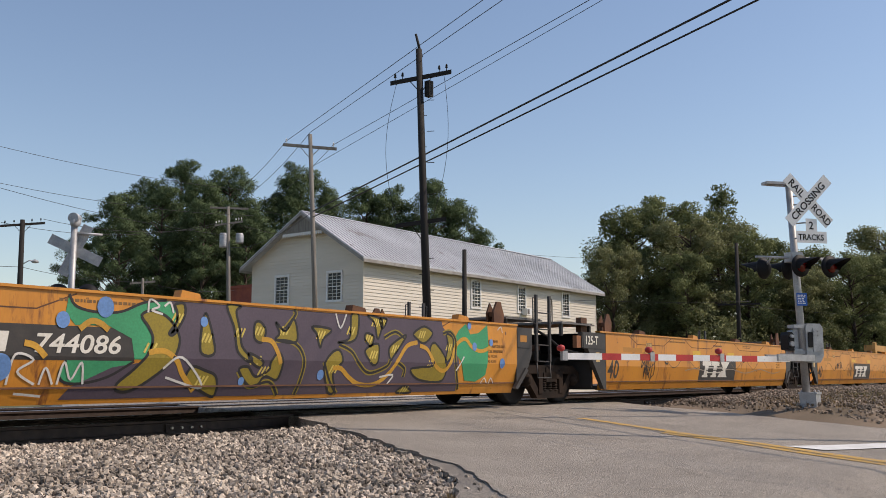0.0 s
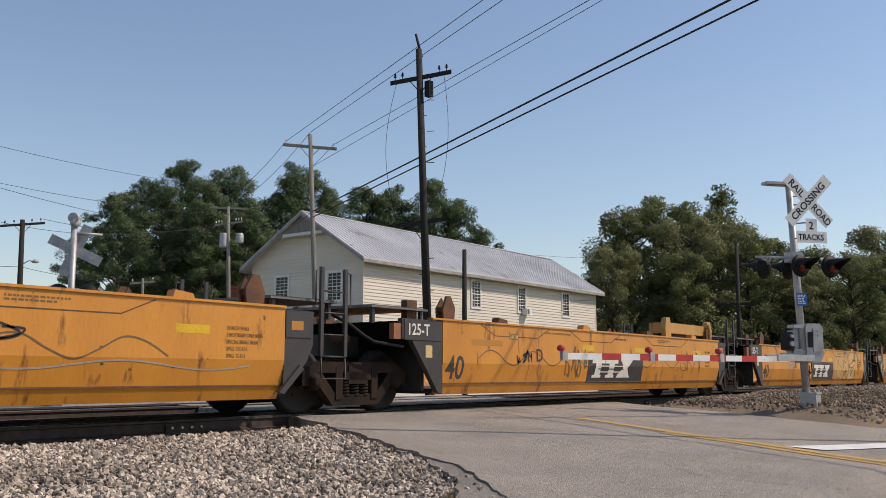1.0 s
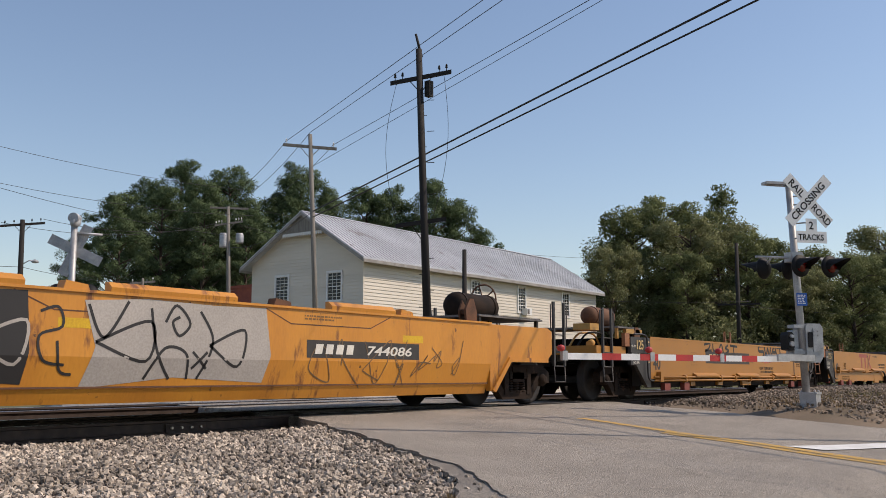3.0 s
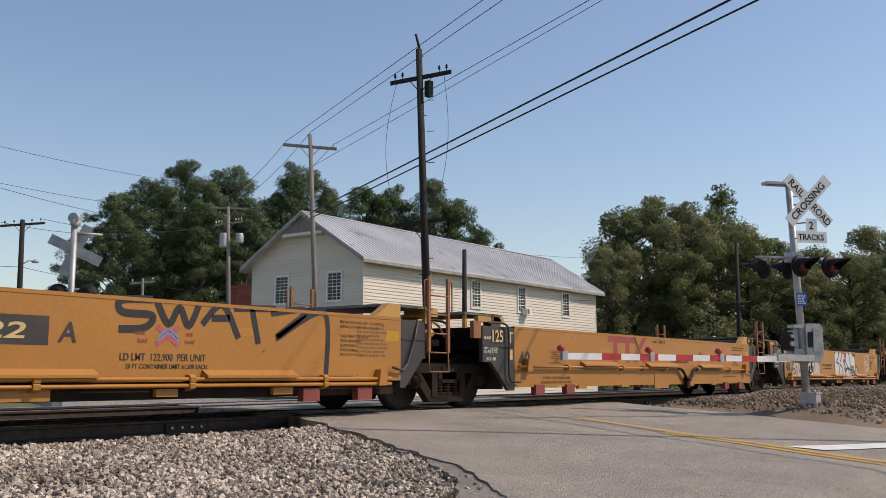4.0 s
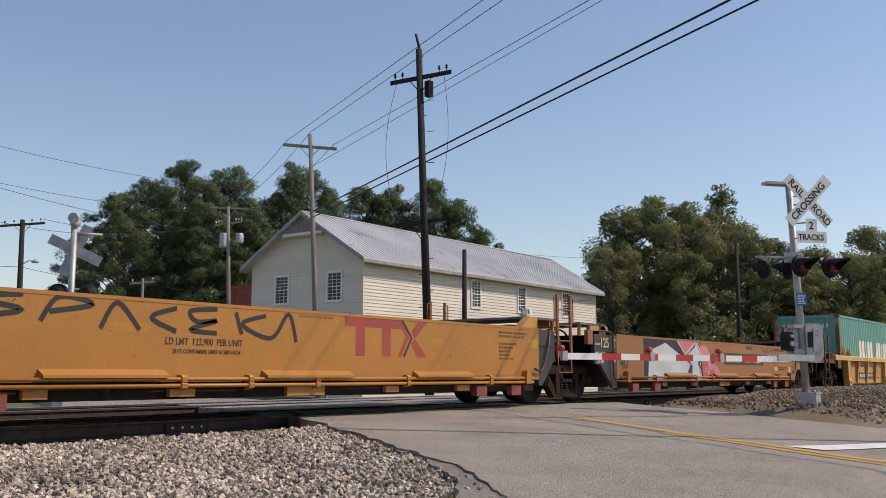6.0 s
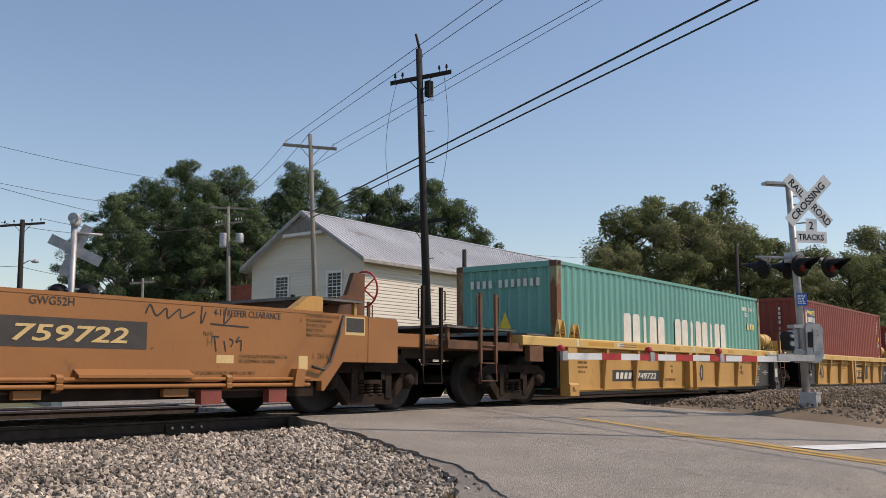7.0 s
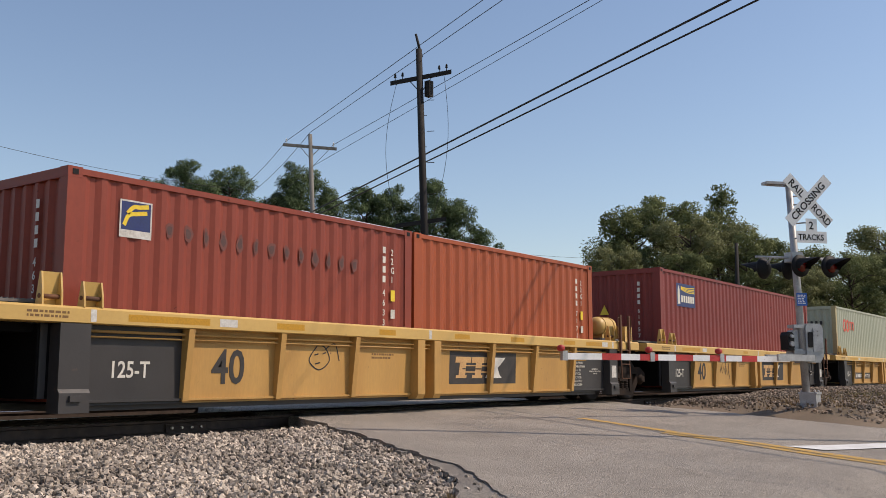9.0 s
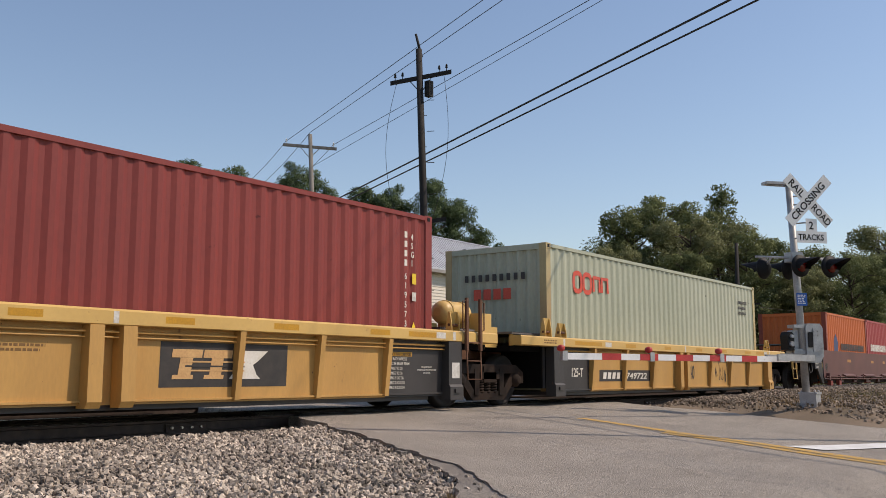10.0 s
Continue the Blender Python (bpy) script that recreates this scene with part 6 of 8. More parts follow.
text("SPRG 7 OC D5", .045, 2.05, -1.368, .60, M["stencil"], c0, .7)
text("LD LMT 119500 PER UNIT", .065, 6.2, -1.366, .42, M["stencil"], c0, .7)
text("PLATE", .045, 6.6, -1.366, .74, M["stencil"], c0, .8)
text("H", .10, 6.65, -1.366, .60, M["stencil"], c0)
text("40", .42, 8.20, -1.366, .42, M["mark_black"], c0, .85)
text("L-264-0", .10, 11.3, -1.366, .72, M["stencil"], c0, .6)
text("TW 52 CX", .10, 11.3, -1.366, .58, M["stencil"], c0, .6)
text("125-T", .18, 2.28, -1.366, .52, M["mark_white"], c4, .85)
number_panel(c4, 3.5, 6.0, .42, .66, "749722", SC, M["mark_white"])
text("40", .34, 8.3, -1.366, .46, M["mark_black"], c4, .74)
strokes("scrawl", [[(5.35, .95), (5.2, .75), (5.4, .62), (5.6, .75), (5.5, .93), (5.35, .95)], [(5.5, .9), (5.7, .98), (5.8, .75)], [(5.3, .82), (5.38, .84)], [(5.46, .84), (5.53, .86)], [(5.32, .7), (5.42, .72)]], .018, SC, .006, M["gr_black"], c2)
scrawl(c3, 5.0, 5.8, .45, .95, 4, .018, "gr_black", 60, .006, SC)
scrawl(c4, 10.0, 10.9, .35, .9, 4, .022, "gr_black", 61, .006, SC)

# ---- the freight boxes ----
FLOOR = .24
teal = put(freight_box(12.192, 2.591, TEAL, TEAL_POST, casting=CASTING, label="teal corrugated steel shipping container with worn rusty posts"), 165.6, FLOOR)
wine1 = put(freight_box(12.192, 2.896, OXIDE, label="dark oxide red corrugated steel shipping container"), 181.58, FLOOR)
brick1 = put(freight_box(6.058, 2.591, BRICKY, label="brick red short shipping container with scuffed ribs"), 197.5, FLOOR)
russet = put(freight_box(6.058, 2.591, RUSSET, label="bright russet short shipping container with dents"), 203.63, FLOOR)
wine2 = put(freight_box(12.192, 2.896, WINE, label="wine red corrugated steel shipping container"), 213.2, FLOOR)
sage = put(freight_box(12.192, 2.896, SAGE, SAGE_POST, label="pale sage green shipping container with ochre rusty posts"), 229.1, FLOOR)
flame = put(freight_box(6.058, 2.591, FLAME, BRICKY, label="orange short shipping container on a brown wagon"), 249.0, FLOOR)
rose = put(freight_box(6.058, 2.591, ROSE, label="faded red short shipping container on a brown wagon"), 255.15, FLOOR)
SX = flat(-1.207)
# tall pale owner's lettering drawn as plain upright blocks
for x0, x1, n in ((2.95, 5.25, 5), (5.8, 9.35, 8)):
    w = (x1 - x0) / n
    for i in range(n):
        thin = .25 if (n == 8 and i in (2, 5)) or (n == 5 and i == 2) else 0
        a, b = x0 + i * w + w * (.08 + thin), x0 + (i + 1) * w - w * (.12 + thin)
        bm = bmesh.new()
        vs = [bm.verts.new((px, SX(0) - .004, pz)) for px, pz in ((a, .96), (b, .96), (b, 1.62), (b - .06, 1.69), (a + .06, 1.69), (a, 1.62))]
        bm.faces.new(vs)
        part("owner_mark", bm, M["mark_white"], teal, "tall white painted block")


def codes(c, length, h, digits, m=None, step=.15):
    """Upright code near the end: blocks for the owner's letters, then digits, with a yellow and a white label."""
    m = m or M["mark_white"]
    for i, ch in enumerate("####" + digits):
        z = h - .42 - (i + (.4 if i > 3 else 0)) * step
        if ch == "#":
            decal("code_mark", length - .70, length - .63, z, z + .10, SX, .006, m, c)
        elif ch != " ":
            text(ch, .10, length - .70, -1.212, z, m, c, .85, name="code_mark")
        if ch == "#":
            bm = bmesh.new()
            bm.faces.new([bm.verts.new((-.004, -.62 + dy, z + dz)) for dy, dz in ((0, 0), (-.07, 0), (-.07, .10), (0, .10))])
            part("code_mark", bm, m, c)
        elif ch != " ":
            text(ch, .10, -.004, -.62, z, m, c, .85, facing="-x", name="code_mark")
    decal("yellow_label", length - .50, length - .40, h - 1.15, h - .98, SX, .004, M["lemon"], c)
    decal("white_label", length - .50, length - .40, h - 1.42, h - 1.28, SX, .004, M["sticker"], c)
    x = length - .46
    shape("warning_sign", [(x - .1, h - 1.95), (x + .1, h - 1.95), (x, h - 1.75)], SX, .004, M["lemon"], c)
    bm = bmesh.new()
    bm.faces.new([bm.verts.new((-.004, y, z)) for y, z in ((.15, h - 1.1), (.40, h - 1.1), (.275, h - .85))])
    part("warning_sign", bm, M["lemon"], c)


codes(wine1, 12.192, 2.896, "556730")
codes(wine2, 12.192, 2.896, "619573 5")
codes(brick1, 6.058, 2.591, "463332 9")
codes(russet, 6.058, 2.591, "717152")
for i, ch in enumerate("45G1"):
    text(ch, .10, 11.65, -1.212, 2.45 - .14 * i, M["mark_white"], wine2, .85, name="code_mark")
for i, ch in enumerate("22G1"):
    text(ch, .10, 5.55, -1.212, 2.15 - .14 * i, M["mark_white"], brick1, .85, name="code_mark")
for i, ch in enumerate("22G1"):
    text(ch, .10, 5.55, -1.212, 2.15 - .14 * i, M["mark_white"], russet, .85, name="code_mark")
for i in range(4):
    decal("code_mark", 10.72 + .10 * i, 10.79 + .10 * i, 2.16, 2.27, SX, .006, M["mark_white"], teal)
text("521604  3", .11, 11.20, -1.212, 2.16, M["mark_white"], teal, .85)
text("42G1", .11, 10.90, -1.212, 1.99, M["mark_white"], teal, .85)
decal("white_label", 11.33, 11.46, 1.64, 1.80, SX, .004, M["sticker"], teal)
shape("warning_sign", [(11.05, 1.62), (11.28, 1.62), (11.165, 1.86)], SX, .004, M["lemon"], teal)
decal("yellow_label", 11.55, 11.68, 1.62, 1.78, SX, .004, M["lemon"], teal)
bm = bmesh.new()
for i in range(11):
    y = .85 - i * .15 - (.1 if i > 3 else 0)
    bm.faces.new([bm.verts.new((-.004, y + dy, 2.1 + dz)) for dy, dz in ((0, 0), (-.08, 0), (-.08, .16), (0, .16))])
part("code_mark", bm, M["mark_white"], teal)
bm = bmesh.new()
bm.faces.new([bm.verts.new((-.004, y, z)) for y, z in ((.15, 1.25), (-.15, 1.25), (0, 1.6))])
part("warning_sign", bm, M["lemon"], teal)
for c in (wine1, wine2):
    lg = decal("logo_panel", 1.0, 2.2, 2.02, 2.60, SX, .004, M["navy"], c)
    shape("logo_shape", [(1.06, 2.08), (1.22, 2.08), (1.20, 2.44), (1.14, 2.55), (1.08, 2.44)], SX, .008, M["mark_white"], c)
    strokes("logo_line", [[(1.28, 2.52 - .02 * i), (1.7, 2.50 - .035 * i), (2.16, 2.53 - .045 * i)] for i in range(4)], .022, SX, .008, M["lemon"], c)
    bm = bmesh.new()
    for i in range(6):
        a = 1.28 + i * .145
        bm.faces.new([bm.verts.new((px, SX(0) - .008, pz)) for px, pz in ((a, 2.13), (a + .11, 2.13), (a + .11, 2.30), (a, 2.30))])
    part("logo_shape", bm, M["mark_white"], c)
decal("logo_panel", .68, 1.12, 1.88, 2.32, SX, .004, M["sticker"], brick1)
decal("logo_panel", .70, 1.10, 1.97, 2.30, SX, .006, M["navy"], brick1)
strokes("logo_line", [[(.74, 2.02), (.80, 2.14), (.92, 2.17), (1.05, 2.19)], [(.78, 2.16), (.86, 2.24), (.95, 2.25), (1.07, 2.27)]], .05, SX, .009, M["lemon"], brick1)
for i in range(13):
    x, z = 1.38 + .278 * i, 2.03 - .0095 * i
    w = .055 + .015 * math.sin(i * 2.3)
    for k, (grow, lift) in enumerate(((1.0, .003), (.6, .006))):
        pts = [(x + w * grow * math.cos(a) * (1 + .25 * math.sin(3 * a + i)), z + .11 * grow * math.sin(a) * (1 + .2 * math.cos(2 * a + i))) for a in (0, .7, 1.4, 2.1, 2.8, 3.5, 4.2, 4.9, 5.6)]
        blob(brick1, pts, "gr_scuff" if k == 0 else "gr_scuff_dark", lift, SX, (), True, "scuff")
for dx in (0, .42, .84, 1.22):
    strokes("logo_shape", [[(1.15 + dx, 2.06), (1.15 + dx, 2.36), (1.42 + dx, 2.36), (1.42 + dx, 2.06)]], .10, SX, .004, M["logo_orange"], sage, dx < .8, dx < .8)
bars("code_mark", 10.8, 11.6, 2.0, 2.45, 3, SX, .004, M["mark_black"], sage, 71)
bm = bmesh.new()
for i in range(9):
    y = .72 - i * .17
    bm.faces.new([bm.verts.new((-.004, y + dy, 2.2 + dz)) for dy, dz in ((0, 0), (-.09, 0), (-.09, .14), (0, .14))])
part("code_mark", bm, M["mark_black"], sage)
bm = bmesh.new()
for i in range(4):
    y = .5 - i * .24
    bm.faces.new([bm.verts.new((-.004, y + dy, 1.82 + dz)) for dy, dz in ((0, 0), (-.18, 0), (-.18, .22), (0, .22))])
part("logo_shape", bm, M["logo_orange"], sage)
shape("logo_shape", [(1.0, 1.12), (1.5, 1.12), (1.6, 1.5), (1.3, 1.85), (1.0, 1.6)], SX, .004, M["navy"], flame)
bars("owner_mark", 2.0, 5.6, 1.15, 1.6, 1, SX, .004, M["mark_black"], flame, 72)
bars("owner_mark", .6, 3.6, 1.2, 1.7, 1, SX, .004, M["mark_white"], rose, 73)


# ---- track ties, road paint, loose stone ----
tie_bm = bmesh.new()
box(tie_bm, -.115, .115, -1.30, 1.30, -.36, -.185)
soften(tie_bm, .012)
tie_mesh = finish("tie", tie_bm, M["tie"])
for yc in (0, 4.255):
    k = 0
    for i in range(150):
        x = -12 + .54 * i
        if 8.6 < x - .5 * yc < 20.5:
            continue
        t = new("tie", tie_mesh)
        t.matrix_basis = pose(x + .03 * noise.noise((i, yc, 0)), yc, 0, 0, 0, 1.5 * noise.noise((i * 3.1, yc, 5)))
        tagged(t, "dark creosoted timber tie bedded in ballast", "railway tie", "ties of the tracks")


def painted(name, pts, lift, material, label):
    """A band of road paint along (x, y, width) points, laid on the road."""
    verts, faces = [], []
    for i, (x, y, w, a) in enumerate(pts):
        dx, dy = math.cos(a) * w / 2, math.sin(a) * w / 2
        for s in (-1, 1):
            px, py = x + s * dx, y + s * dy
            verts.append((px, py, bed(py) + lift + .012 * noise.noise((px * .7, py * .7, 0))))
    for i in range(len(pts) - 1):
        faces.append((2 * i, 2 * i + 1, 2 * i + 3, 2 * i + 2))
    return tagged(new(name, mesh_of(name, verts, faces, material)), label, "road marking", kind="structure")


yl = []
for i in range(90):
    y = -3.4 - .12 * i
    yl.append((float(np.interp(y, [-14, -8.27, -6.24, -3.45], [8.2, 10.98, 11.97, 13.48])), y, .11, .0))
painted("centre_line", [(x - .16, y, .22, a) for x, y, w, a in yl], .006, M["yellow_line"], "worn yellow centre line on the asphalt")
painted("centre_line", [(x - .42, y, .22, a) for x, y, w, a in yl[16:]], .006, M["yellow_line"], "worn yellow centre line on the asphalt")
painted("stop_line", [(11.5 + .25 * i, -7.28 - .105 * i, .46, math.pi / 2) for i in range(19)], .010, M["white_line"], "faded white stop line across the lane")


def flangeway(y):
    """Dark timber and rubber panels along a rail where the road crosses it."""
    e = empty("flangeway")
    left, right = road_edges(y)
    for a, b in ((-.16, -.04), (.04, .19)):
        bm = bmesh.new()
        box(bm, left + .05, right - .05, y + a, y + b, -.12, -.003)
        part("panel", bm, M["tie"], e)
    tagged(e, "dark rubber panel along the rail in the road", "crossing panel", kind="structure")


for y in (-0.755, 0.755, 3.5, 5.01):
    flangeway(y)
for sx in (7.55, 21.4):
    e = empty("joint_bar")
    e.location = (sx, -.755, -.10)
    bm = bmesh.new()
    prism(bm, [(-.045, -.06), (-.015, -.06), (-.015, .05), (-.03, .05), (-.045, .02)], "x", 0, .62)
    part("splice_plate", bm, M["steel"], e)
    for k in range(4):
        bm = bmesh.new()
        rod(bm, (.08 + .15 * k, -.07, 0), (.08 + .15 * k, -.04, 0), .018, 6)
        part("bolt", bm, M["rail_top"], e)
    tagged(e, "bolted steel joint bar on the rail", "joint bar")


def crack(pts, w):
    verts, faces = [], []
    for i, (x, y) in enumerate(pts):
        ww = w * (.5 + .8 * abs(noise.noise((i * .9, 4.4, 0))))
        z = bed(y) + .006 + .012 * noise.noise((x * .7, y * .7, 0))
        verts += [(x - ww, y, z), (x + ww, y + ww * .5, z)]
    for i in range(len(pts) - 1):
        faces.append((2 * i, 2 * i + 1, 2 * i + 3, 2 * i + 2))
    tagged(new("crack", mesh_of("crack", verts, faces, M["tie"])), "dark crack in the asphalt", "crack", kind="structure")


for line, w in (([(8.9, -6.1), (8.5, -6.9), (7.9, -7.5), (8.0, -8.3)], .008), ([(11.5, -4.2), (10.6, -5.0), (10.4, -6.0)], .007), ([(13.5, -3.2), (12.3, -3.6), (11.0, -3.5)], .008), ([(15.5, -3.2), (14.0, -3.9), (13.2, -5.2), (12.8, -7.0)], .007)):
    pts = []
    for (x0, y0), (x1, y1) in zip(line[:-1], line[1:]):
        for k in range(8):
            t = k / 8
            x, y = x0 + (x1 - x0) * t, y0 + (y1 - y0) * t
            pts.append((x + .07 * noise.noise((x * 3, y * 3, 1)), y + .07 * noise.noise((x * 3, y * 3, 9))))
    crack(pts, w)


def stones(name, spots, smin, smax, seed, material, label):
    """Many angular stones in one mesh, lying at (x, y, z) spots."""
    rng = np.random.default_rng(seed)
    base = np.array([(1, 0, 0), (-1, 0, 0), (0, 1, 0), (0, -1, 0), (0, 0, 1), (0, 0, -1), (.6, .6, .5), (-.6, .55, .5), (.55, -.6, .5), (-.6, -.6, .45)], float)
    tris = [(4, 6, 7), (4, 7, 9), (4, 9, 8), (4, 8, 6), (6, 0, 2), (6, 2, 7), (7, 2, 1), (7, 1, 9), (9, 1, 3), (9, 3, 8), (8, 3, 0), (8, 0, 6), (5, 2, 0), (5, 1, 2), (5, 3, 1), (5, 0, 3)]
    n = len(spots)
    v = base[None] * (1 + .35 * rng.uniform(-1, 1, (n, 10, 1))) * rng.uniform(.55, 1.1, (n, 1, 3))
    q = rng.normal(size=(n, 4))
    q /= np.linalg.norm(q, axis=1)[:, None]
    w, x, y, z = q.T
    R = np.stack([np.stack([1 - 2 * (y * y + z * z), 2 * (x * y - z * w), 2 * (x * z + y * w)], -1), np.stack([2 * (x * y + z * w), 1 - 2 * (x * x + z * z), 2 * (y * z - x * w)], -1), np.stack([2 * (x * z - y * w), 2 * (y * z + x * w), 1 - 2 * (x * x + y * y)], -1)], 1)
    v = np.einsum("nij,nkj->nki", R, v) * rng.uniform(smin, smax, (n, 1, 1)) + np.asarray(spots)[:, None, :]
    f = (np.array(tris)[None] + 10 * np.arange(n)[:, None, None]).reshape(-1, 3)
    me = bpy.data.meshes.new(name)
    me.from_pydata(v.reshape(-1, 3).tolist(), [], f.tolist())
    me.materials.append(material)
    return tagged(new(name, me), label, "gravel", kind="stuff")


rng = random.Random(4)
spots = []
while len(spots) < 34000:
    y = rng.uniform(-7.6, -1.15)
    x = rng.uniform(.8, 9.6)
    left = road_edges(y)[0]
    if x > left + .10 or (x > left - .02 and rng.random() < .6):
        continue
    w = left - apron(y) + .06
    if x > w and rng.random() < .965:
        continue
    if w >= x > w - .25 and y < -5.4 and rng.random() < .35:
        continue
    if x > w and x < left:
        spots.append((x, y, apron_top(x, y) + rng.uniform(-.006, .008)))
        continue
    spots.append((x, y, bed(y) + shoulder(x, y) + rng.uniform(-.005, .03)))
stones("ballast_stones", spots, .017, .037, 1, M["stone"], "loose crushed grey and buff ballast stones")
spots = []
while len(spots) < 12500:
    x, y = rng.uniform(16.0, 44) , rng.uniform(-7.4, -1.1)
    if x < road_edges(y)[1] + .05 or rng.random() < max(0, (x - 24) / 26):
        continue
    if y < -4.0 and rng.random() < .45:
        continue
    spots.append((x, y, bed(y) + shoulder(x, y) + rng.uniform(-.005, .03)))
M["stone_brown"] = surface("stone_brown", (0.29, 0.225, 0.165), (0.18, 0.138, 0.10), 0.9, 0.9, bump=0.4, grain=60, spread=0.6)
stones("ballast_stones", spots, .022, .048, 2, M["stone_brown"], "ballast stones banked beside the crossing mast")
spots = []
while len(spots) < 5000:
    x, y = rng.uniform(2, 40), rng.uniform(-1.2, 6.2)
    if road_edges(y)[0] < x < road_edges(y)[1]:
        continue
    spots.append((x, y, bed(y) + shoulder(x, y) + rng.uniform(-.06, .0)))
stones("ballast_stones", spots, .03, .055, 3, M["stone"], "ballast stones between the rails")


def weeds(name, centres, n, h, seed, material, label):
    rng = np.random.default_rng(seed)
    verts, faces = [], []
    for cx, cy, r in centres:
        for _ in range(n):
            a, d = rng.uniform(0, 6.28), r * math.sqrt(rng.uniform(0, 1))
            x, y = cx + d * math.cos(a), cy + d * math.sin(a)
            z = bed(y) + shoulder(x, y) - .02
            if road_edges(y)[0] - apron(y) - .1 < x < road_edges(y)[0]:
                z = apron_top(x, y) - .012
            k, b = h * rng.uniform(.4, 1.2), rng.uniform(0, 6.28)
            ux, uy = math.cos(b), math.sin(b)
            i = len(verts)
            verts += [(x - .006 * uy, y + .006 * ux, z), (x + .006 * uy, y - .006 * ux, z), (x + k * .6 * ux, y + k * .6 * uy, z + k)]
            faces.append((i, i + 1, i + 2))
    tagged(new(name, mesh_of(name, verts, faces, material)), label, "weeds", kind="stuff")


M["straw"] = surface("straw", (.27, .17, .075), (.17, .115, .045), 2, .9, bump=0, spread=.4)
M["weed"] = surface("weed", (.12, .13, .035), (.17, .14, .05), 2, .9, bump=0, spread=.4)
weeds("dry_grass", [(rng.uniform(17.8, 26), rng.uniform(-6.8, -3.6), rng.uniform(.2, .6)) for _ in range(130)], 55, .09, 5, M["straw"], "dry straw-coloured grass on the ballast bank")
weeds("dry_grass", [(17.3, -3.2, .4), (17.9, -3.5, .5), (4.72, -7.12, .14), (4.92, -6.97, .12), (5.18, -6.76, .13), (5.42, -6.6, .09), (4.6, -7.3, .15), (3.9, -6.6, .12)], 130, .07, 6, M["straw"], "tufts of dry grass at the road edge")
weeds("weeds", [(rng.uniform(20, 34), rng.uniform(-6.8, -4.6), rng.uniform(.3, .7)) for _ in range(40)], 50, .12, 7, M["weed"], "low green and brown weeds beside the track")


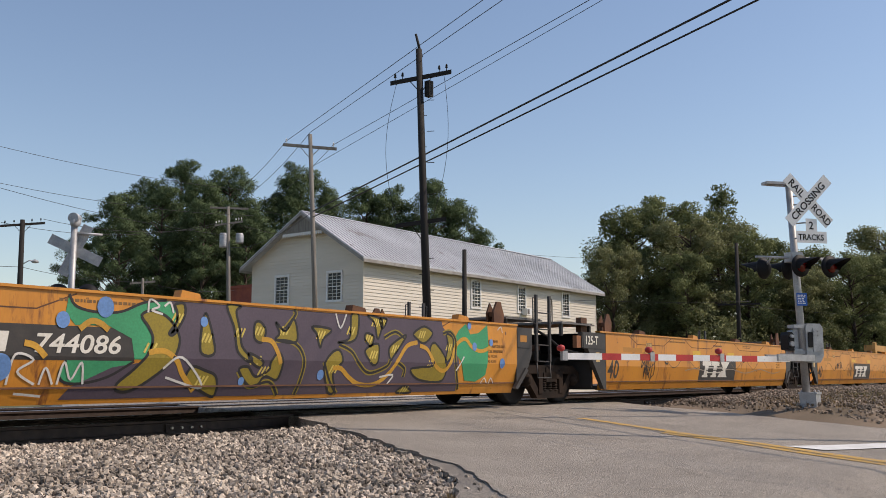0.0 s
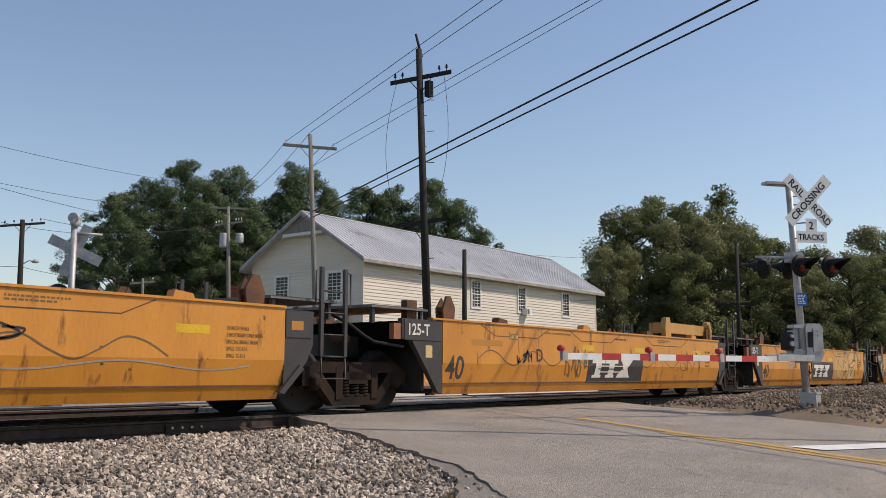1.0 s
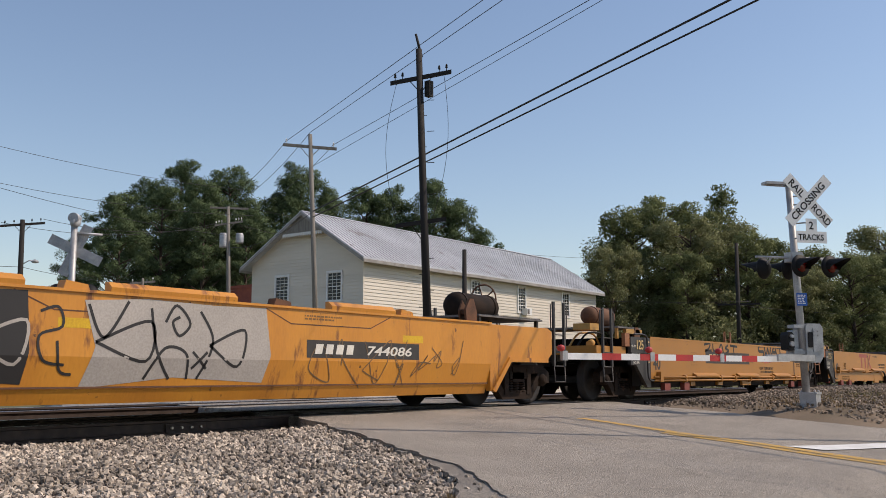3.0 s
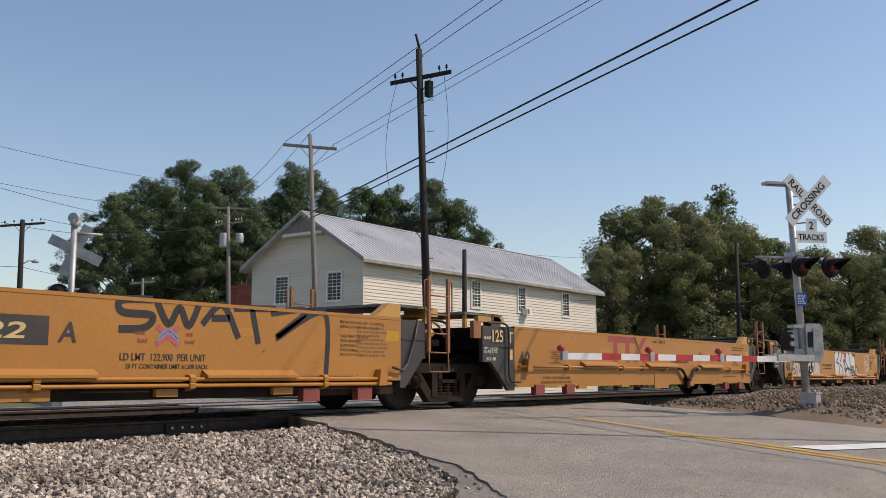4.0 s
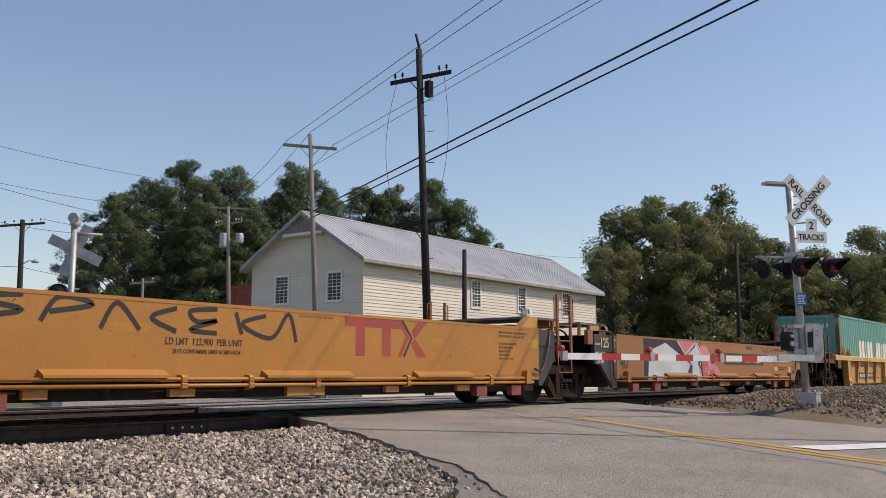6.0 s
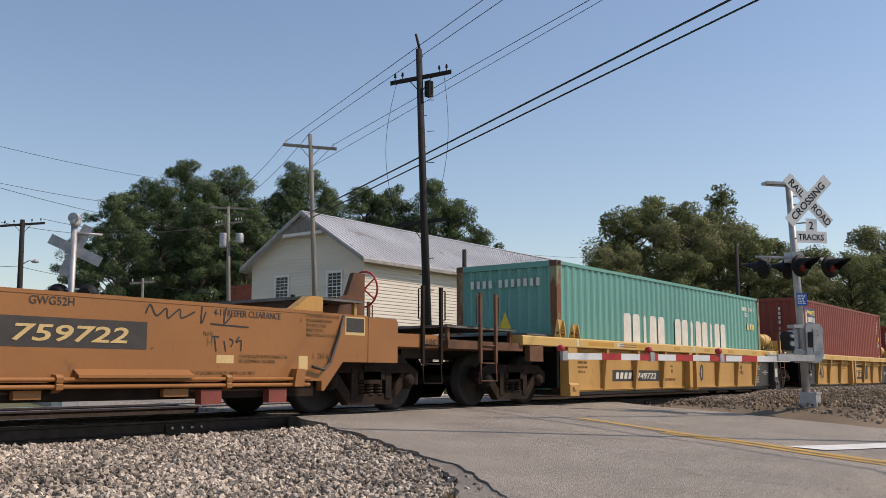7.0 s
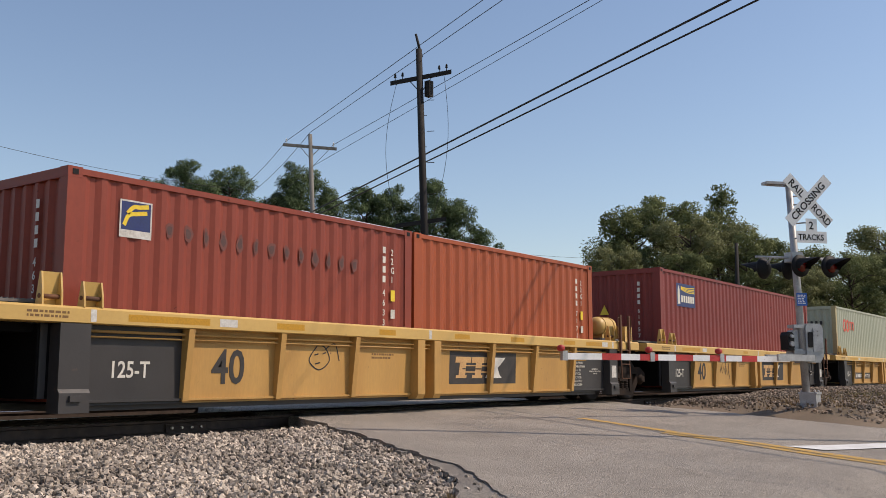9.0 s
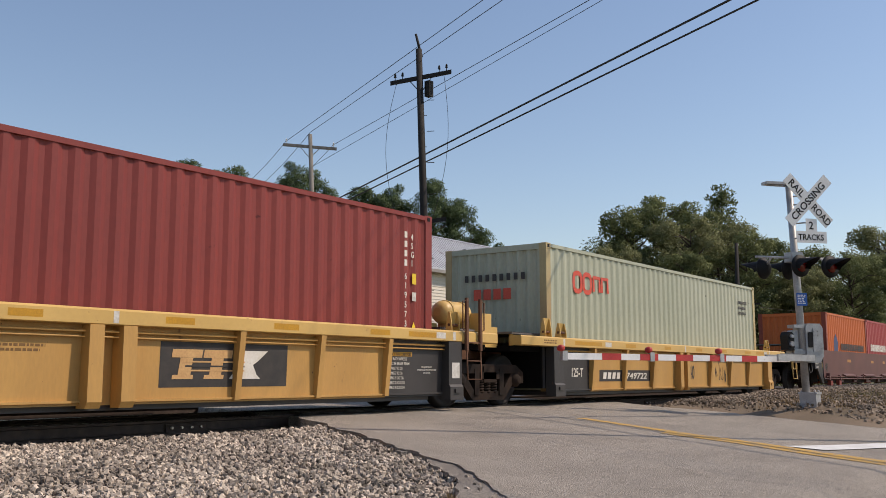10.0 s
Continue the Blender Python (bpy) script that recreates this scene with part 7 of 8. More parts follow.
# ---- crossing signal ----
def crossing_signal(base, top, head, arm_turn, arm_len):
    e = empty("crossing_signal")
    e.location = base
    dx, dy, h = top
    bm = bmesh.new()
    rod(bm, (0, 0, .22), (dx, dy, h), .070, 14, .066)
    part("mast", bm, M["galv"], e, "galvanised steel mast")
    bm = bmesh.new()
    box(bm, -.06, .24, -.19, .11, -.09, .22)
    soften(bm, .02)
    jb = part("junction_base", bm, M["galv"], e, "grey cast junction box base")
    bm = bmesh.new()
    box(bm, -.075, .255, -.205, .125, .205, .235)
    for sx in (-.03, .21):
        for sy in (-.16, .08):
            rod(bm, (sx, sy, .23), (sx, sy, .27), .02, 6)
    part("base_flange", bm, M["galv"], jb)
    hd = Matrix.Translation((dx * .8, dy * .8, 0)) @ pose(0, 0, 0, 0, 0, head)

    def place(ob):
        ob.matrix_basis = hd
        return ob
    # crossbuck
    for a, words, yy in ((-45, "RAIL ROAD", -.245), (45, "CROSSING", -.262)):
        bm = bmesh.new()
        box(bm, -.61, .61, -.004, .004, -.115, .115)
        soften(bm, .003)
        b = part("crossbuck_blade", bm, M["sign_white"], e, "white blade with black letters")
        b.matrix_basis = hd @ Matrix.Translation((.20, yy, 3.80)) @ Matrix.Rotation(radians(-a), 4, 'Y')
        if a == 45:
            text("CROSSING", .14, -.50, -.0055, -.065, M["black"], b, 1.05)
        else:
            text("RAIL", .14, -.52, -.0055, -.065, M["black"], b, 1.0)
            text("ROAD", .14, .13, -.0055, -.065, M["black"], b, .9)
    bm = bmesh.new()
    prism(bm, [(-.07, 3.00), (.57, 3.00), (.57, 3.22), (.37, 3.22), (.37, 3.46), (.14, 3.46), (.14, 3.22), (-.07, 3.22)], "y", -.235, -.228)
    ts = place(part("track_sign", bm, M["sign_white"], e, "white sign with black letters"))
    text("2", .15, .195, -.2365, 3.26, M["black"], ts)
    text("TRACKS", .115, -.035, -.2365, 3.055, M["black"], ts, .93)
    for z in (3.10, 3.38, 3.74, 3.9):
        bm = bmesh.new()
        pipe(bm, [(0, -.07, z), (.12, -.22, z), (.3, -.22, z)], .014)
        place(part("sign_bracket", bm, M["galv"], e))
    # flashing light units
    bm = bmesh.new()
    rod(bm, (-.80, 0, 2.74), (.70, 0, 2.74), .022, 8)
    box(bm, -.12, .12, -.12, .12, 2.66, 2.84)
    soften(bm, .01)
    place(part("cross_arm", bm, M["galv"], e))
    for x, s in ((-.05, -1), (.58, -1), (-.47, 1), (.06, 1)):
        y = s * .24
        aim = Matrix.Translation((x, y, 0)) @ Matrix.Rotation(radians(12 if s < 0 else 28), 4, "Z") @ Matrix.Translation((-x, -y, 0))
        bm = bmesh.new()
        lathe(bm, [(.02, s * .06), (.205, s * .05), (.21, s * .02), (.20, 0), (.13, -s * .07), (.05, -s * .10)], 22, (x, y, 2.56))
        bmesh.ops.transform(bm, matrix=aim, verts=bm.verts)
        ub = place(part("flasher", bm, M["black"], e, "black backplate with hooded red lens"))
        bm = bmesh.new()
        lathe(bm, [(.02, s * .10), (.11, s * .085), (.125, s * .06)], 18, (x, y, 2.56))
        bmesh.ops.transform(bm, matrix=aim, verts=bm.verts)
        part("red_lens", bm, M["red_lens"], ub, "unlit dark red lens")
        bm = bmesh.new()
        seg = 16
        ring = []
        for i in range(seg + 1):
            a = math.pi * (-.12 + 1.24 * i / seg)
            c, d = math.cos(a), math.sin(a)
            reach = .10 + .34 * max(0, d)
            ring.append((bm.verts.new((x + .145 * c, y + s * .05, 2.56 + .145 * d)), bm.verts.new((x + .135 * c, y + s * (.05 + reach), 2.56 + .135 * d - .02))))
        for a, b in zip(ring[:-1], ring[1:]):
            bm.faces.new((a[0], b[0], b[1], a[1]))
        bmesh.ops.transform(bm, matrix=aim, verts=bm.verts)
        part("hood", bm, M["black"], ub)
        bm = bmesh.new()
        rod(bm, (x, y - s * .06, 2.60), (x, 0, 2.74), .02, 6)
        part("bracket", bm, M["galv"], ub)
    # bell arm and lamp at the top
    bm = bmesh.new()
    box(bm, -.42, .02, .04, .12, h - .12, h - .07)
    box(bm, -.50, -.12, -.02, .18, h - .10, h - .05)
    soften(bm, .01)
    place(part("top_bracket", bm, M["galv"], e))
    bm = bmesh.new()
    box(bm, -.06, .16, -.125, -.118, 1.83, 2.07)
    bs = place(part("notice_plate", bm, M["blue_sign"], e, "small blue enamel notice"))
    bars("notice_lines", -.04, .14, 1.86, 2.04, 6, lambda z: -.125, .004, M["sign_white"], bs, 80)
    # gate mechanism
    bm = bmesh.new()
    prism(bm, [(.06, .78), (.34, .78), (.42, .90), (.42, 1.42), (.36, 1.50), (.10, 1.50), (.06, 1.44)], "y", -.20, .20)
    soften(bm, .03, 2)
    g = part("gate_machine", bm, M["galv"], e, "grey gate machine housing")
    g.matrix_basis = hd @ Matrix.Translation((.02, .05, 0))
    bm = bmesh.new()
    box(bm, .20, .40, -.215, -.20, .98, 1.42)
    soften(bm, .006)
    part("machine_cover", bm, M["galv"], g)
    bm = bmesh.new()
    box(bm, .10, .19, -.222, -.2, 1.06, 1.34)
    part("machine_slot", bm, M["black"], g)
    for x, z in ((.22, 1.36), (.30, 1.36), (.22, 1.28), (.30, 1.28), (.38, 1.05)):
        bm = bmesh.new()
        rod(bm, (x, -.235, z), (x, -.21, z), .012, 6)
        part("bolt", bm, M["galv"], g)
    bm = bmesh.new()
    prism(bm, [(-.15, .92), (.06, .92), (.06, 1.38), (-.10, 1.38), (-.15, 1.30)], "y", -.045, .15)
    soften(bm, .015)
    cw = part("arm_bracket", bm, M["galv"], e, "grey steel bracket clamped round the mast")
    cw.matrix_basis = hd
    bm = bmesh.new()
    prism(bm, [(-.29, 1.02), (-.19, 1.00), (-.16, 1.06), (-.16, 1.28), (-.20, 1.34), (-.27, 1.34), (-.30, 1.28)], "y", -.14, .10)
    soften(bm, .02)
    sh = part("shaft_guard", bm, M["black"], cw)
    for z, r in ((1.12, .045), (1.26, .03)):
        bm = bmesh.new()
        rod(bm, (-.23, -.20, z), (-.23, -.13, z), r, 12)
        part("hub", bm, M["galv"], cw)
    bm = bmesh.new()
    box(bm, -.42, .12, -.10, -.06, .90, .945)
    box(bm, -.16, .30, -.12, -.08, .94, 1.0)
    soften(bm, .006)
    part("clamp_plate", bm, M["galv"], cw)
    for z in (.86, 1.0, 1.45):
        bm = bmesh.new()
        box(bm, -.13, .13, -.11, .11, z - .03, z + .03)
        soften(bm, .01)
        c = place(part("mast_clamp", bm, M["galv"], e))
    bm = bmesh.new()
    pipe(bm, [(.05, -.1, .80), (-.12, -.16, .62), (-.2, -.15, .58), (-.1, -.1, .64), (.1, -.05, .72), (.16, .0, .30)], .012)
    part("cable", bm, M["black"], e)
    # the striped arm
    am = pose(0, 0, 0, 0, 0, arm_turn)
    bm = bmesh.new()
    for y in (-.13, .13):
        box(bm, -.95, .10, y - .02, y + .02, .80, .92)
    soften(bm, .01)
    sup = part("arm_support", bm, M["galv"], e)
    sup.matrix_basis = am
    bm = bmesh.new()
    box(bm, -arm_len, -.45, -.018, .018, .785, .885)
    soften(bm, .006)
    arm = part("gate_arm", bm, M["sign_white"], e, "lowered striped crossing arm")
    arm.matrix_basis = am
    for i in range(5):
        x1 = -1.37 - .825 * i
        bm = bmesh.new()
        box(bm, x1 - .4065, x1, -.021, .021, .783, .887)
        part("red_band", bm, M["red"], arm, "red reflective band")
    for x in (-arm_len + .02, -3.98, -2.30):
        bm = bmesh.new()
        box(bm, x - .05, x + .05, -.03, .03, .77, .915)
        soften(bm, .005)
        k = part("arm_joint", bm, M["galv"], arm)
        bm = bmesh.new()
        lathe(bm, [(.012, -.055), (.042, -.048), (.052, -.015), (.052, .015), (.042, .048), (.012, .055)], 12, (x - .06, 0, .955))
        part("arm_light", bm, M["red"], k, "small red arm light")
    return tagged(e, "railroad crossing signal with crossbuck, flashers and lowered striped gate", "crossing signal", "crossing signals")


crossing_signal((18.3, -5.42, .0), (-.03, .13, 4.24), -40, -20, 5.86)


def crossing_signal_far():
    e = empty("crossing_signal")
    e.location = (11.97, 8.4, -.5)
    bm = bmesh.new()
    rod(bm, (0, 0, 0), (0, 0, 4.35), .07, 12)
    part("mast", bm, M["galv"], e)
    bm = bmesh.new()
    box(bm, -.2, .2, -.2, .2, 0, .5)
    soften(bm, .02)
    part("junction_base", bm, M["galv"], e)
    bm = bmesh.new()
    rod(bm, (-.09, -.07, 4.50), (.09, .07, 4.50), .115, 18)
    lathe(bm, [(.02, -.1), (.1, -.1), (.12, 0), (.02, .02)], 10, (0, 0, 4.4))
    part("bell", bm, M["galv"], e, "grey round warning bell")
    hd = pose(0, 0, 0, 0, 0, -45)
    for a, y in ((25, .10), (-65, .12)):
        bm = bmesh.new()
        box(bm, -.61, .61, -.004, .004, -.115, .115)
        b = part("crossbuck_blade", bm, M["galv"], e, "bare metal back of a sign blade")
        b.matrix_basis = hd @ Matrix.Translation((.02, y, 3.80)) @ Matrix.Rotation(radians(a), 4, 'Y')
        bm = bmesh.new()
        box(bm, -.5, .5, -.02, -.004, -.03, .03)
        part("stiffener", bm, M["galv"], b)
    bm = bmesh.new()
    rod(bm, (0, 0, 4.17), (.50, -.32, 4.16), .03, 8)
    part("side_arm", bm, M["galv"], e)
    for dx in (-.28, .34):
        bm = bmesh.new()
        lathe(bm, [(.02, .05), (.245, .05), (.25, .02), (.15, -.07), (.05, -.1)], 20, (dx, 0, 2.80))
        rod(bm, (dx, 0, 2.80), (dx, -.32, 2.80), .13, 12)
        f = part("flasher", bm, M["black"], e)
        f.matrix_basis = hd
    bm = bmesh.new()
    rod(bm, (-.45, 0, 2.92), (.5, 0, 2.92), .022, 8)
    part("cross_arm", bm, M["galv"], e).matrix_basis = hd
    return tagged(e, "second crossing signal beyond the tracks, seen from behind", "crossing signal", "crossing signals")


crossing_signal_far()


# ---- white hall beyond the tracks ----
def sash(parent, x, y, z, w, h, facing):
    """A six over six sash window; facing '-y' or '-x'."""
    win = new("window", None)
    win.parent = parent
    win.matrix_basis = pose(x, y, z, 0, 0, 0 if facing == "-y" else -90)
    bm = bmesh.new()
    for a, b, c, d in ((-w / 2 - .09, -w / 2, .002, h - .002), (w / 2, w / 2 + .09, .002, h - .002), (-w / 2 - .09, w / 2 + .09, h, h + .12), (-w / 2 - .12, w / 2 + .12, -.1, 0)):
        box(bm, a, b, -.05, .02, c, d)
    part("window_frame", bm, M["trim_white"], win)
    for r in range(4):
        for c in range(3):
            bm = bmesh.new()
            x0, z0 = -w / 2 + c * w / 3, r * h / 4
            box(bm, x0 + .012, x0 + w / 3 - .012, .0, .01, z0 + .012, z0 + h / 4 - .012)
            part("pane", bm, M["glass"], win)
    bm = bmesh.new()
    for c in (1, 2):
        box(bm, -w / 2 + c * w / 3 - .009, -w / 2 + c * w / 3 + .009, -.02, .0, 0, h)
    for r in (1, 2, 3):
        k = .009 if r != 2 else .022
        box(bm, -w / 2, w / 2, -.03, -.004, r * h / 4 - k, r * h / 4 + k)
    part("glazing_bar", bm, M["trim_white"], win)
    return win


def hall():
    e = empty("house")
    X0, X1, Y0, Y1, Z0, ZE, ZR = 33.69, 57.1, 18.94, 26.5, -.5, 6.2, 8.5
    e.location = (X0, Y0, Z0)
    X1, Y1, ZE, ZR = X1 - X0, Y1 - Y0, ZE - Z0, ZR - Z0
    YR = Y1 / 2 - .1
    lap = .165
    # lapped boards: one stepped sheet over each wall
    def boards(rows, spot):
        verts, faces = [], []
        for z, top, a, b, a2, b2 in rows:
            verts += [spot(a, .034, z), spot(b, .034, z), spot(a2, .008, top), spot(b2, .008, top)]
        for i in range(len(rows)):
            k = 4 * i
            faces.append((k, k + 1, k + 3, k + 2))
            if i:
                faces.append((k - 2, k - 1, k + 1, k))
        return verts, faces

    n = int(ZE / lap)
    flat_rows = [(i * lap, min((i + 1) * lap, ZE), 0, X1, 0, X1) for i in range(n + 1)]
    n = int((ZR - .35) / lap)

    def reach(z):
        f = max(0, (z - ZE) / (ZR - ZE))
        return YR * f, Y1 + (YR - Y1) * f
    gable_rows = [(i * lap, (i + 1) * lap, *reach(i * lap), *reach((i + 1) * lap)) for i in range(n)]
    for y, out in ((0, -1), (Y1, 1)):
        bm = bmesh.new()
        box(bm, 0, X1, min(y, y - out * .12), max(y, y - out * .12), 0, ZE)
        w = part("wall", bm, M["siding"], e, "cream painted lapped board wall")
        me = mesh_of("siding", *boards(flat_rows, lambda p, d, z: (p, y + out * d, z)), M["siding"])
        ob = new("siding", me)
        ob.parent = w
    for x, out in ((0, -1), (X1, 1)):
        bm = bmesh.new()
        prism(bm, [(.12, 0), (Y1 - .12, 0), (Y1 - .12, ZE), (YR, ZR - .08), (.12, ZE)], "x", min(x, x - out * .12), max(x, x - out * .12))
        w = part("wall", bm, M["siding"], e, "cream painted lapped gable wall")
        ob = new("siding", mesh_of("siding", *boards(gable_rows, lambda p, d, z: (x + out * d, p, z)), M["siding"]))
        ob.parent = w
    for x in (-.03, X1 - .07):
        for y in (-.035, Y1 - .065):
            bm = bmesh.new()
            box(bm, x, x + .10, y, y + .10, 0, ZE)
            part("corner_board", bm, M["siding"], e)
    # roof
    ov = .45
    for s in (-1, 1):
        ye = -ov if s < 0 else Y1 + ov
        span = abs(YR - ye)
        drop = (ZR - ZE) / (YR if s < 0 else Y1 - YR)
        ze = ZR - drop * span
        bm = bmesh.new()
        prism(bm, [(ye, ze), (YR, ZR), (YR, ZR + .09), (ye, ze + .09)], "x", -.5, X1 + .5)
        rf = part("roof", bm, M["roof_metal"], e, "grey standing seam metal roof")
        bm = bmesh.new()
        n = 82
        for i in range(n + 1):
            x = -.48 + i * (X1 + .96) / n
            prism(bm, [(ye, ze + .09), (YR, ZR + .09), (YR, ZR + .125), (ye, ze + .125)], "x", x - .014, x + .014)
        part("roof_seams", bm, M["roof_metal"], rf)
        bm = bmesh.new()
        box(bm, -.5, X1 + .5, min(ye, ye + s * .025), max(ye, ye + s * .025), ze - .13, ze + .02)
        part("fascia", bm, M["trim_old"], e)
        for x in (-.53, X1 + .5):
            bm = bmesh.new()
            prism(bm, [(ye, ze - .12), (YR, ZR - .12), (YR, ZR + .05), (ye, ze + .05)], "x", x, x + .03)
            part("bargeboard", bm, M["trim_old"], e, "weathered grey bargeboard")
    bm = bmesh.new()
    prism(bm, [(YR - .15, ZR + .06), (YR, ZR + .14), (YR + .15, ZR + .06)], "x", -.5, X1 + .5)
    part("ridge_cap", bm, M["roof_metal"], e)
    # louvred gable peak with a scalloped edge
    bm = bmesh.new()
    prism(bm, [(YR - 1.35, ZR - .98), (YR + 1.35, ZR - .98), (YR, ZR - .12)], "x", -.42, -.38)
    pk = part("gable_screen", bm, M["pole_grey"], e, "weathered grey boarded gable peak")
    for i in range(18):
        y = YR - 1.3 + i * .152
        bm = bmesh.new()
        prism(bm, [(y - .06, ZR - .96), (y + .06, ZR - .96), (y + .06, ZR - 1.08), (y, ZR - 1.15), (y - .06, ZR - 1.08)], "x", -.43, -.40)
        part("scallop", bm, M["trim_white"], pk)
    for x in (9.30, 14.04, 19.31):
        sash(e, x, -.03, 4.75, .78, 1.42, "-y")
    for y in (1.78, 5.36):
        sash(e, -.03, y, 4.64, .85, 1.30, "-x")
    bm = bmesh.new()
    box(bm, 14.05, 14.60, -.40, .05, 4.55, 4.95)
    soften(bm, .02)
    ac = part("air_conditioner", bm, M["trim_white"], e, "white window air conditioner")
    bm = bmesh.new()
    for i in range(6):
        box(bm, 14.10 + .04 * i, 14.12 + .04 * i, -.41, -.398, 4.6, 4.9)
    part("grille", bm, M["pole_grey"], ac)
    # lean-to on the gable end
    bm = bmesh.new()
    prism(bm, [(-1.6, 3.35), (0, 3.95), (0, 4.03), (-1.6, 3.43)], "y", .8, 3.0)
    part("porch_roof", bm, M["roof_metal"], e)
    for y in (.9, 2.9):
        bm = bmesh.new()
        box(bm, -1.5, -1.4, y - .05, y + .05, 0, 3.4)
        part("porch_post", bm, M["trim_old"], e)
    return tagged(e, "long cream boarded hall with a grey metal gable roof", "house")


hall()
bm = bmesh.new()
box(bm, 48.0, 49.6, 40.5, 45, -.5, 7.0)
br = part("brick_building", bm, M["brick_red"])
tagged(br, "low red brick building behind the hall", "building")
bm = bmesh.new()
box(bm, 47.95, 49.65, 40.45, 45.05, 7.0, 7.2)
part("parapet", bm, M["brick_red"], br)

# ---- poles and lines ----
def insulator(bm, p):
    x, y, z = p
    rod(bm, (x, y, z), (x, y, z + .13), .012, 6)
    rod(bm, (x, y, z + .10), (x, y, z + .16), .045, 8, .03)
    rod(bm, (x, y, z + .16), (x, y, z + .22), .04, 8, .02)


def power_pole(base, top, r, material, arms, label, extras=()):
    e = empty("utility_pole")
    e.location = base
    b = Vector(base)
    bm = bmesh.new()
    rod(bm, (0, 0, -.1), Vector(top) - b, r * 1.15, 12, r * .8)
    part("pole", bm, material, e)
    for p, q, pins in arms:
        p, q = Vector(p) - b, Vector(q) - b
        d = (q - p).normalized()
        n = d.cross(Vector((0, 0, 1))).normalized() * .05
        bm = bmesh.new()
        vs = [bm.verts.new(c + s * n + Vector((0, 0, z))) for c in (p, q) for s in (-1, 1) for z in (-.06, .06)]
        for f in ((0, 1, 3, 2), (4, 6, 7, 5), (0, 4, 5, 1), (2, 3, 7, 6), (0, 2, 6, 4), (1, 5, 7, 3)):
            bm.faces.new([vs[i] for i in f])
        a = part("cross_arm", bm, material, e)
        for k in pins:
            bm = bmesh.new()
            insulator(bm, p.lerp(q, k) + Vector((0, 0, .06)))
            part("insulator", bm, M["sign_white"] if material is not M["pole_dark"] else M["pole_dark"], a)
        bm = bmesh.new()
        m = p.lerp(q, .5)
        rod(bm, p.lerp(q, .3), m - Vector((0, 0, .5)), .015, 6)
        rod(bm, p.lerp(q, .7), m - Vector((0, 0, .5)), .015, 6)
        part("arm_brace", bm, material, a)
    return tagged(e, label, "utility pole", "utility poles")


p1 = power_pole((23.12, 6.95, -.4), (22.89, 7.25, 10.75), .122, M["pole_dark"], [((22.33, 7.94, 9.62), (23.51, 6.43, 10.02), (.08, .2, .8, .92)), ((22.45, 7.79, 5.10), (23.41, 6.56, 5.32), ())], "dark creosoted leaning utility pole with a tilted cross arm")
bm = bmesh.new()
rod(bm, (-.15, .25, 10.9), (-.28, .38, 11.65), .05, 6, .04)
part("top_pin", bm, M["pole_dark"], p1)
bm = bmesh.new()
box(bm, -.10, .10, -.03, .17, 9.62, 10.12)
soften(bm, .02)
part("switch_box", bm, M["pole_dark"], p1)
bm = bmesh.new()
for i in range(14):
    z = 3.0 + i * .5
    s = 1 if i % 2 else -1
    rod(bm, (-.06, .1, z), (-.06 + s * .14, .1 - s * .18, z + .01), .012, 5)
part("climbing_pegs", bm, M["pole_dark"], p1)
p2 = power_pole((29.8, 18.0, -.5), (29.45, 18.4, 11.05), .11, M["pole_grey"], [((28.62, 19.22, 10.55), (30.26, 17.56, 10.43), (.06, .94))], "weathered grey utility pole with one cross arm")
p3 = power_pole((40.3, 35.7, -.5), (40.03, 35.94, 11.2), .13, M["pole_grey"], [((39.17, 36.66, 11.1), (40.98, 35.1, 11.1), ()), ((39.41, 36.46, 9.96), (40.73, 35.32, 10.28), (.05, .15, .25, .75, .85, .95))], "grey utility pole with two transformer cans")
for y, z0, z1 in ((.45, 9.05, 10.0), (-.3, 9.35, 10.0)):
    bm = bmesh.new()
    lathe(bm, [(.05, 0), (.24, .02), (.25, .1), (.25, z1 - z0 - .1), (.2, z1 - z0)], 14)
    for v in bm.verts:
        v.co = Vector((v.co.x - .4 * y / .45 * 1.0, y + v.co.z, z0 + v.co.y))
    part("transformer", bm, M["galv"], p3, "pale grey transformer can")
power_pole((26.95, 36.75, -.5), (26.84, 36.82, 8.7), .15, M["pole_dark"], [((25.92, 37.34, 8.3), (27.8, 36.27, 8.6), (.1, .3, .7, .9))], "dark utility pole carrying a street lamp")
bm = bmesh.new()
pipe(bm, [(26.9, 36.8, 6.3), (27.2, 36.6, 6.55), (27.45, 36.5, 6.55)], .03)
sl = tagged(part("street_lamp", bm, M["galv"]), "small street lamp on a bracket", "street lamp")
bm = bmesh.new()
lathe(bm, [(.05, .12), (.16, .05), (.2, 0), (.14, -.06)], 12, (0, 0, 0))
for v in bm.verts:
    v.co = Vector((27.47 + v.co.x, 36.47 + v.co.z, 6.5 + v.co.y))
part("lamp_head", bm, M["galv"], sl)
power_pole((36.94, 40.13, -.5), (36.91, 40.15, 6.6), .1, M["pole_grey"], [((36.29, 40.6, 6.26), (37.52, 39.7, 6.44), (.1, .5, .9))], "short grey utility pole behind the tracks")
power_pole((29.49, 10.16, -.5), (29.49, 10.16, 5.3), .10, M["pole_dark"], [], "short dark timber post beside the hall")
power_pole((61.48, 10.9, -.5), (61.51, 10.81, 9.2), .14, M["pole_dark"], [((61.06, 12.06, 5.15), (61.93, 9.56, 5.16), (.1, .3, .5, .7, .9))], "dark utility pole among the trees")


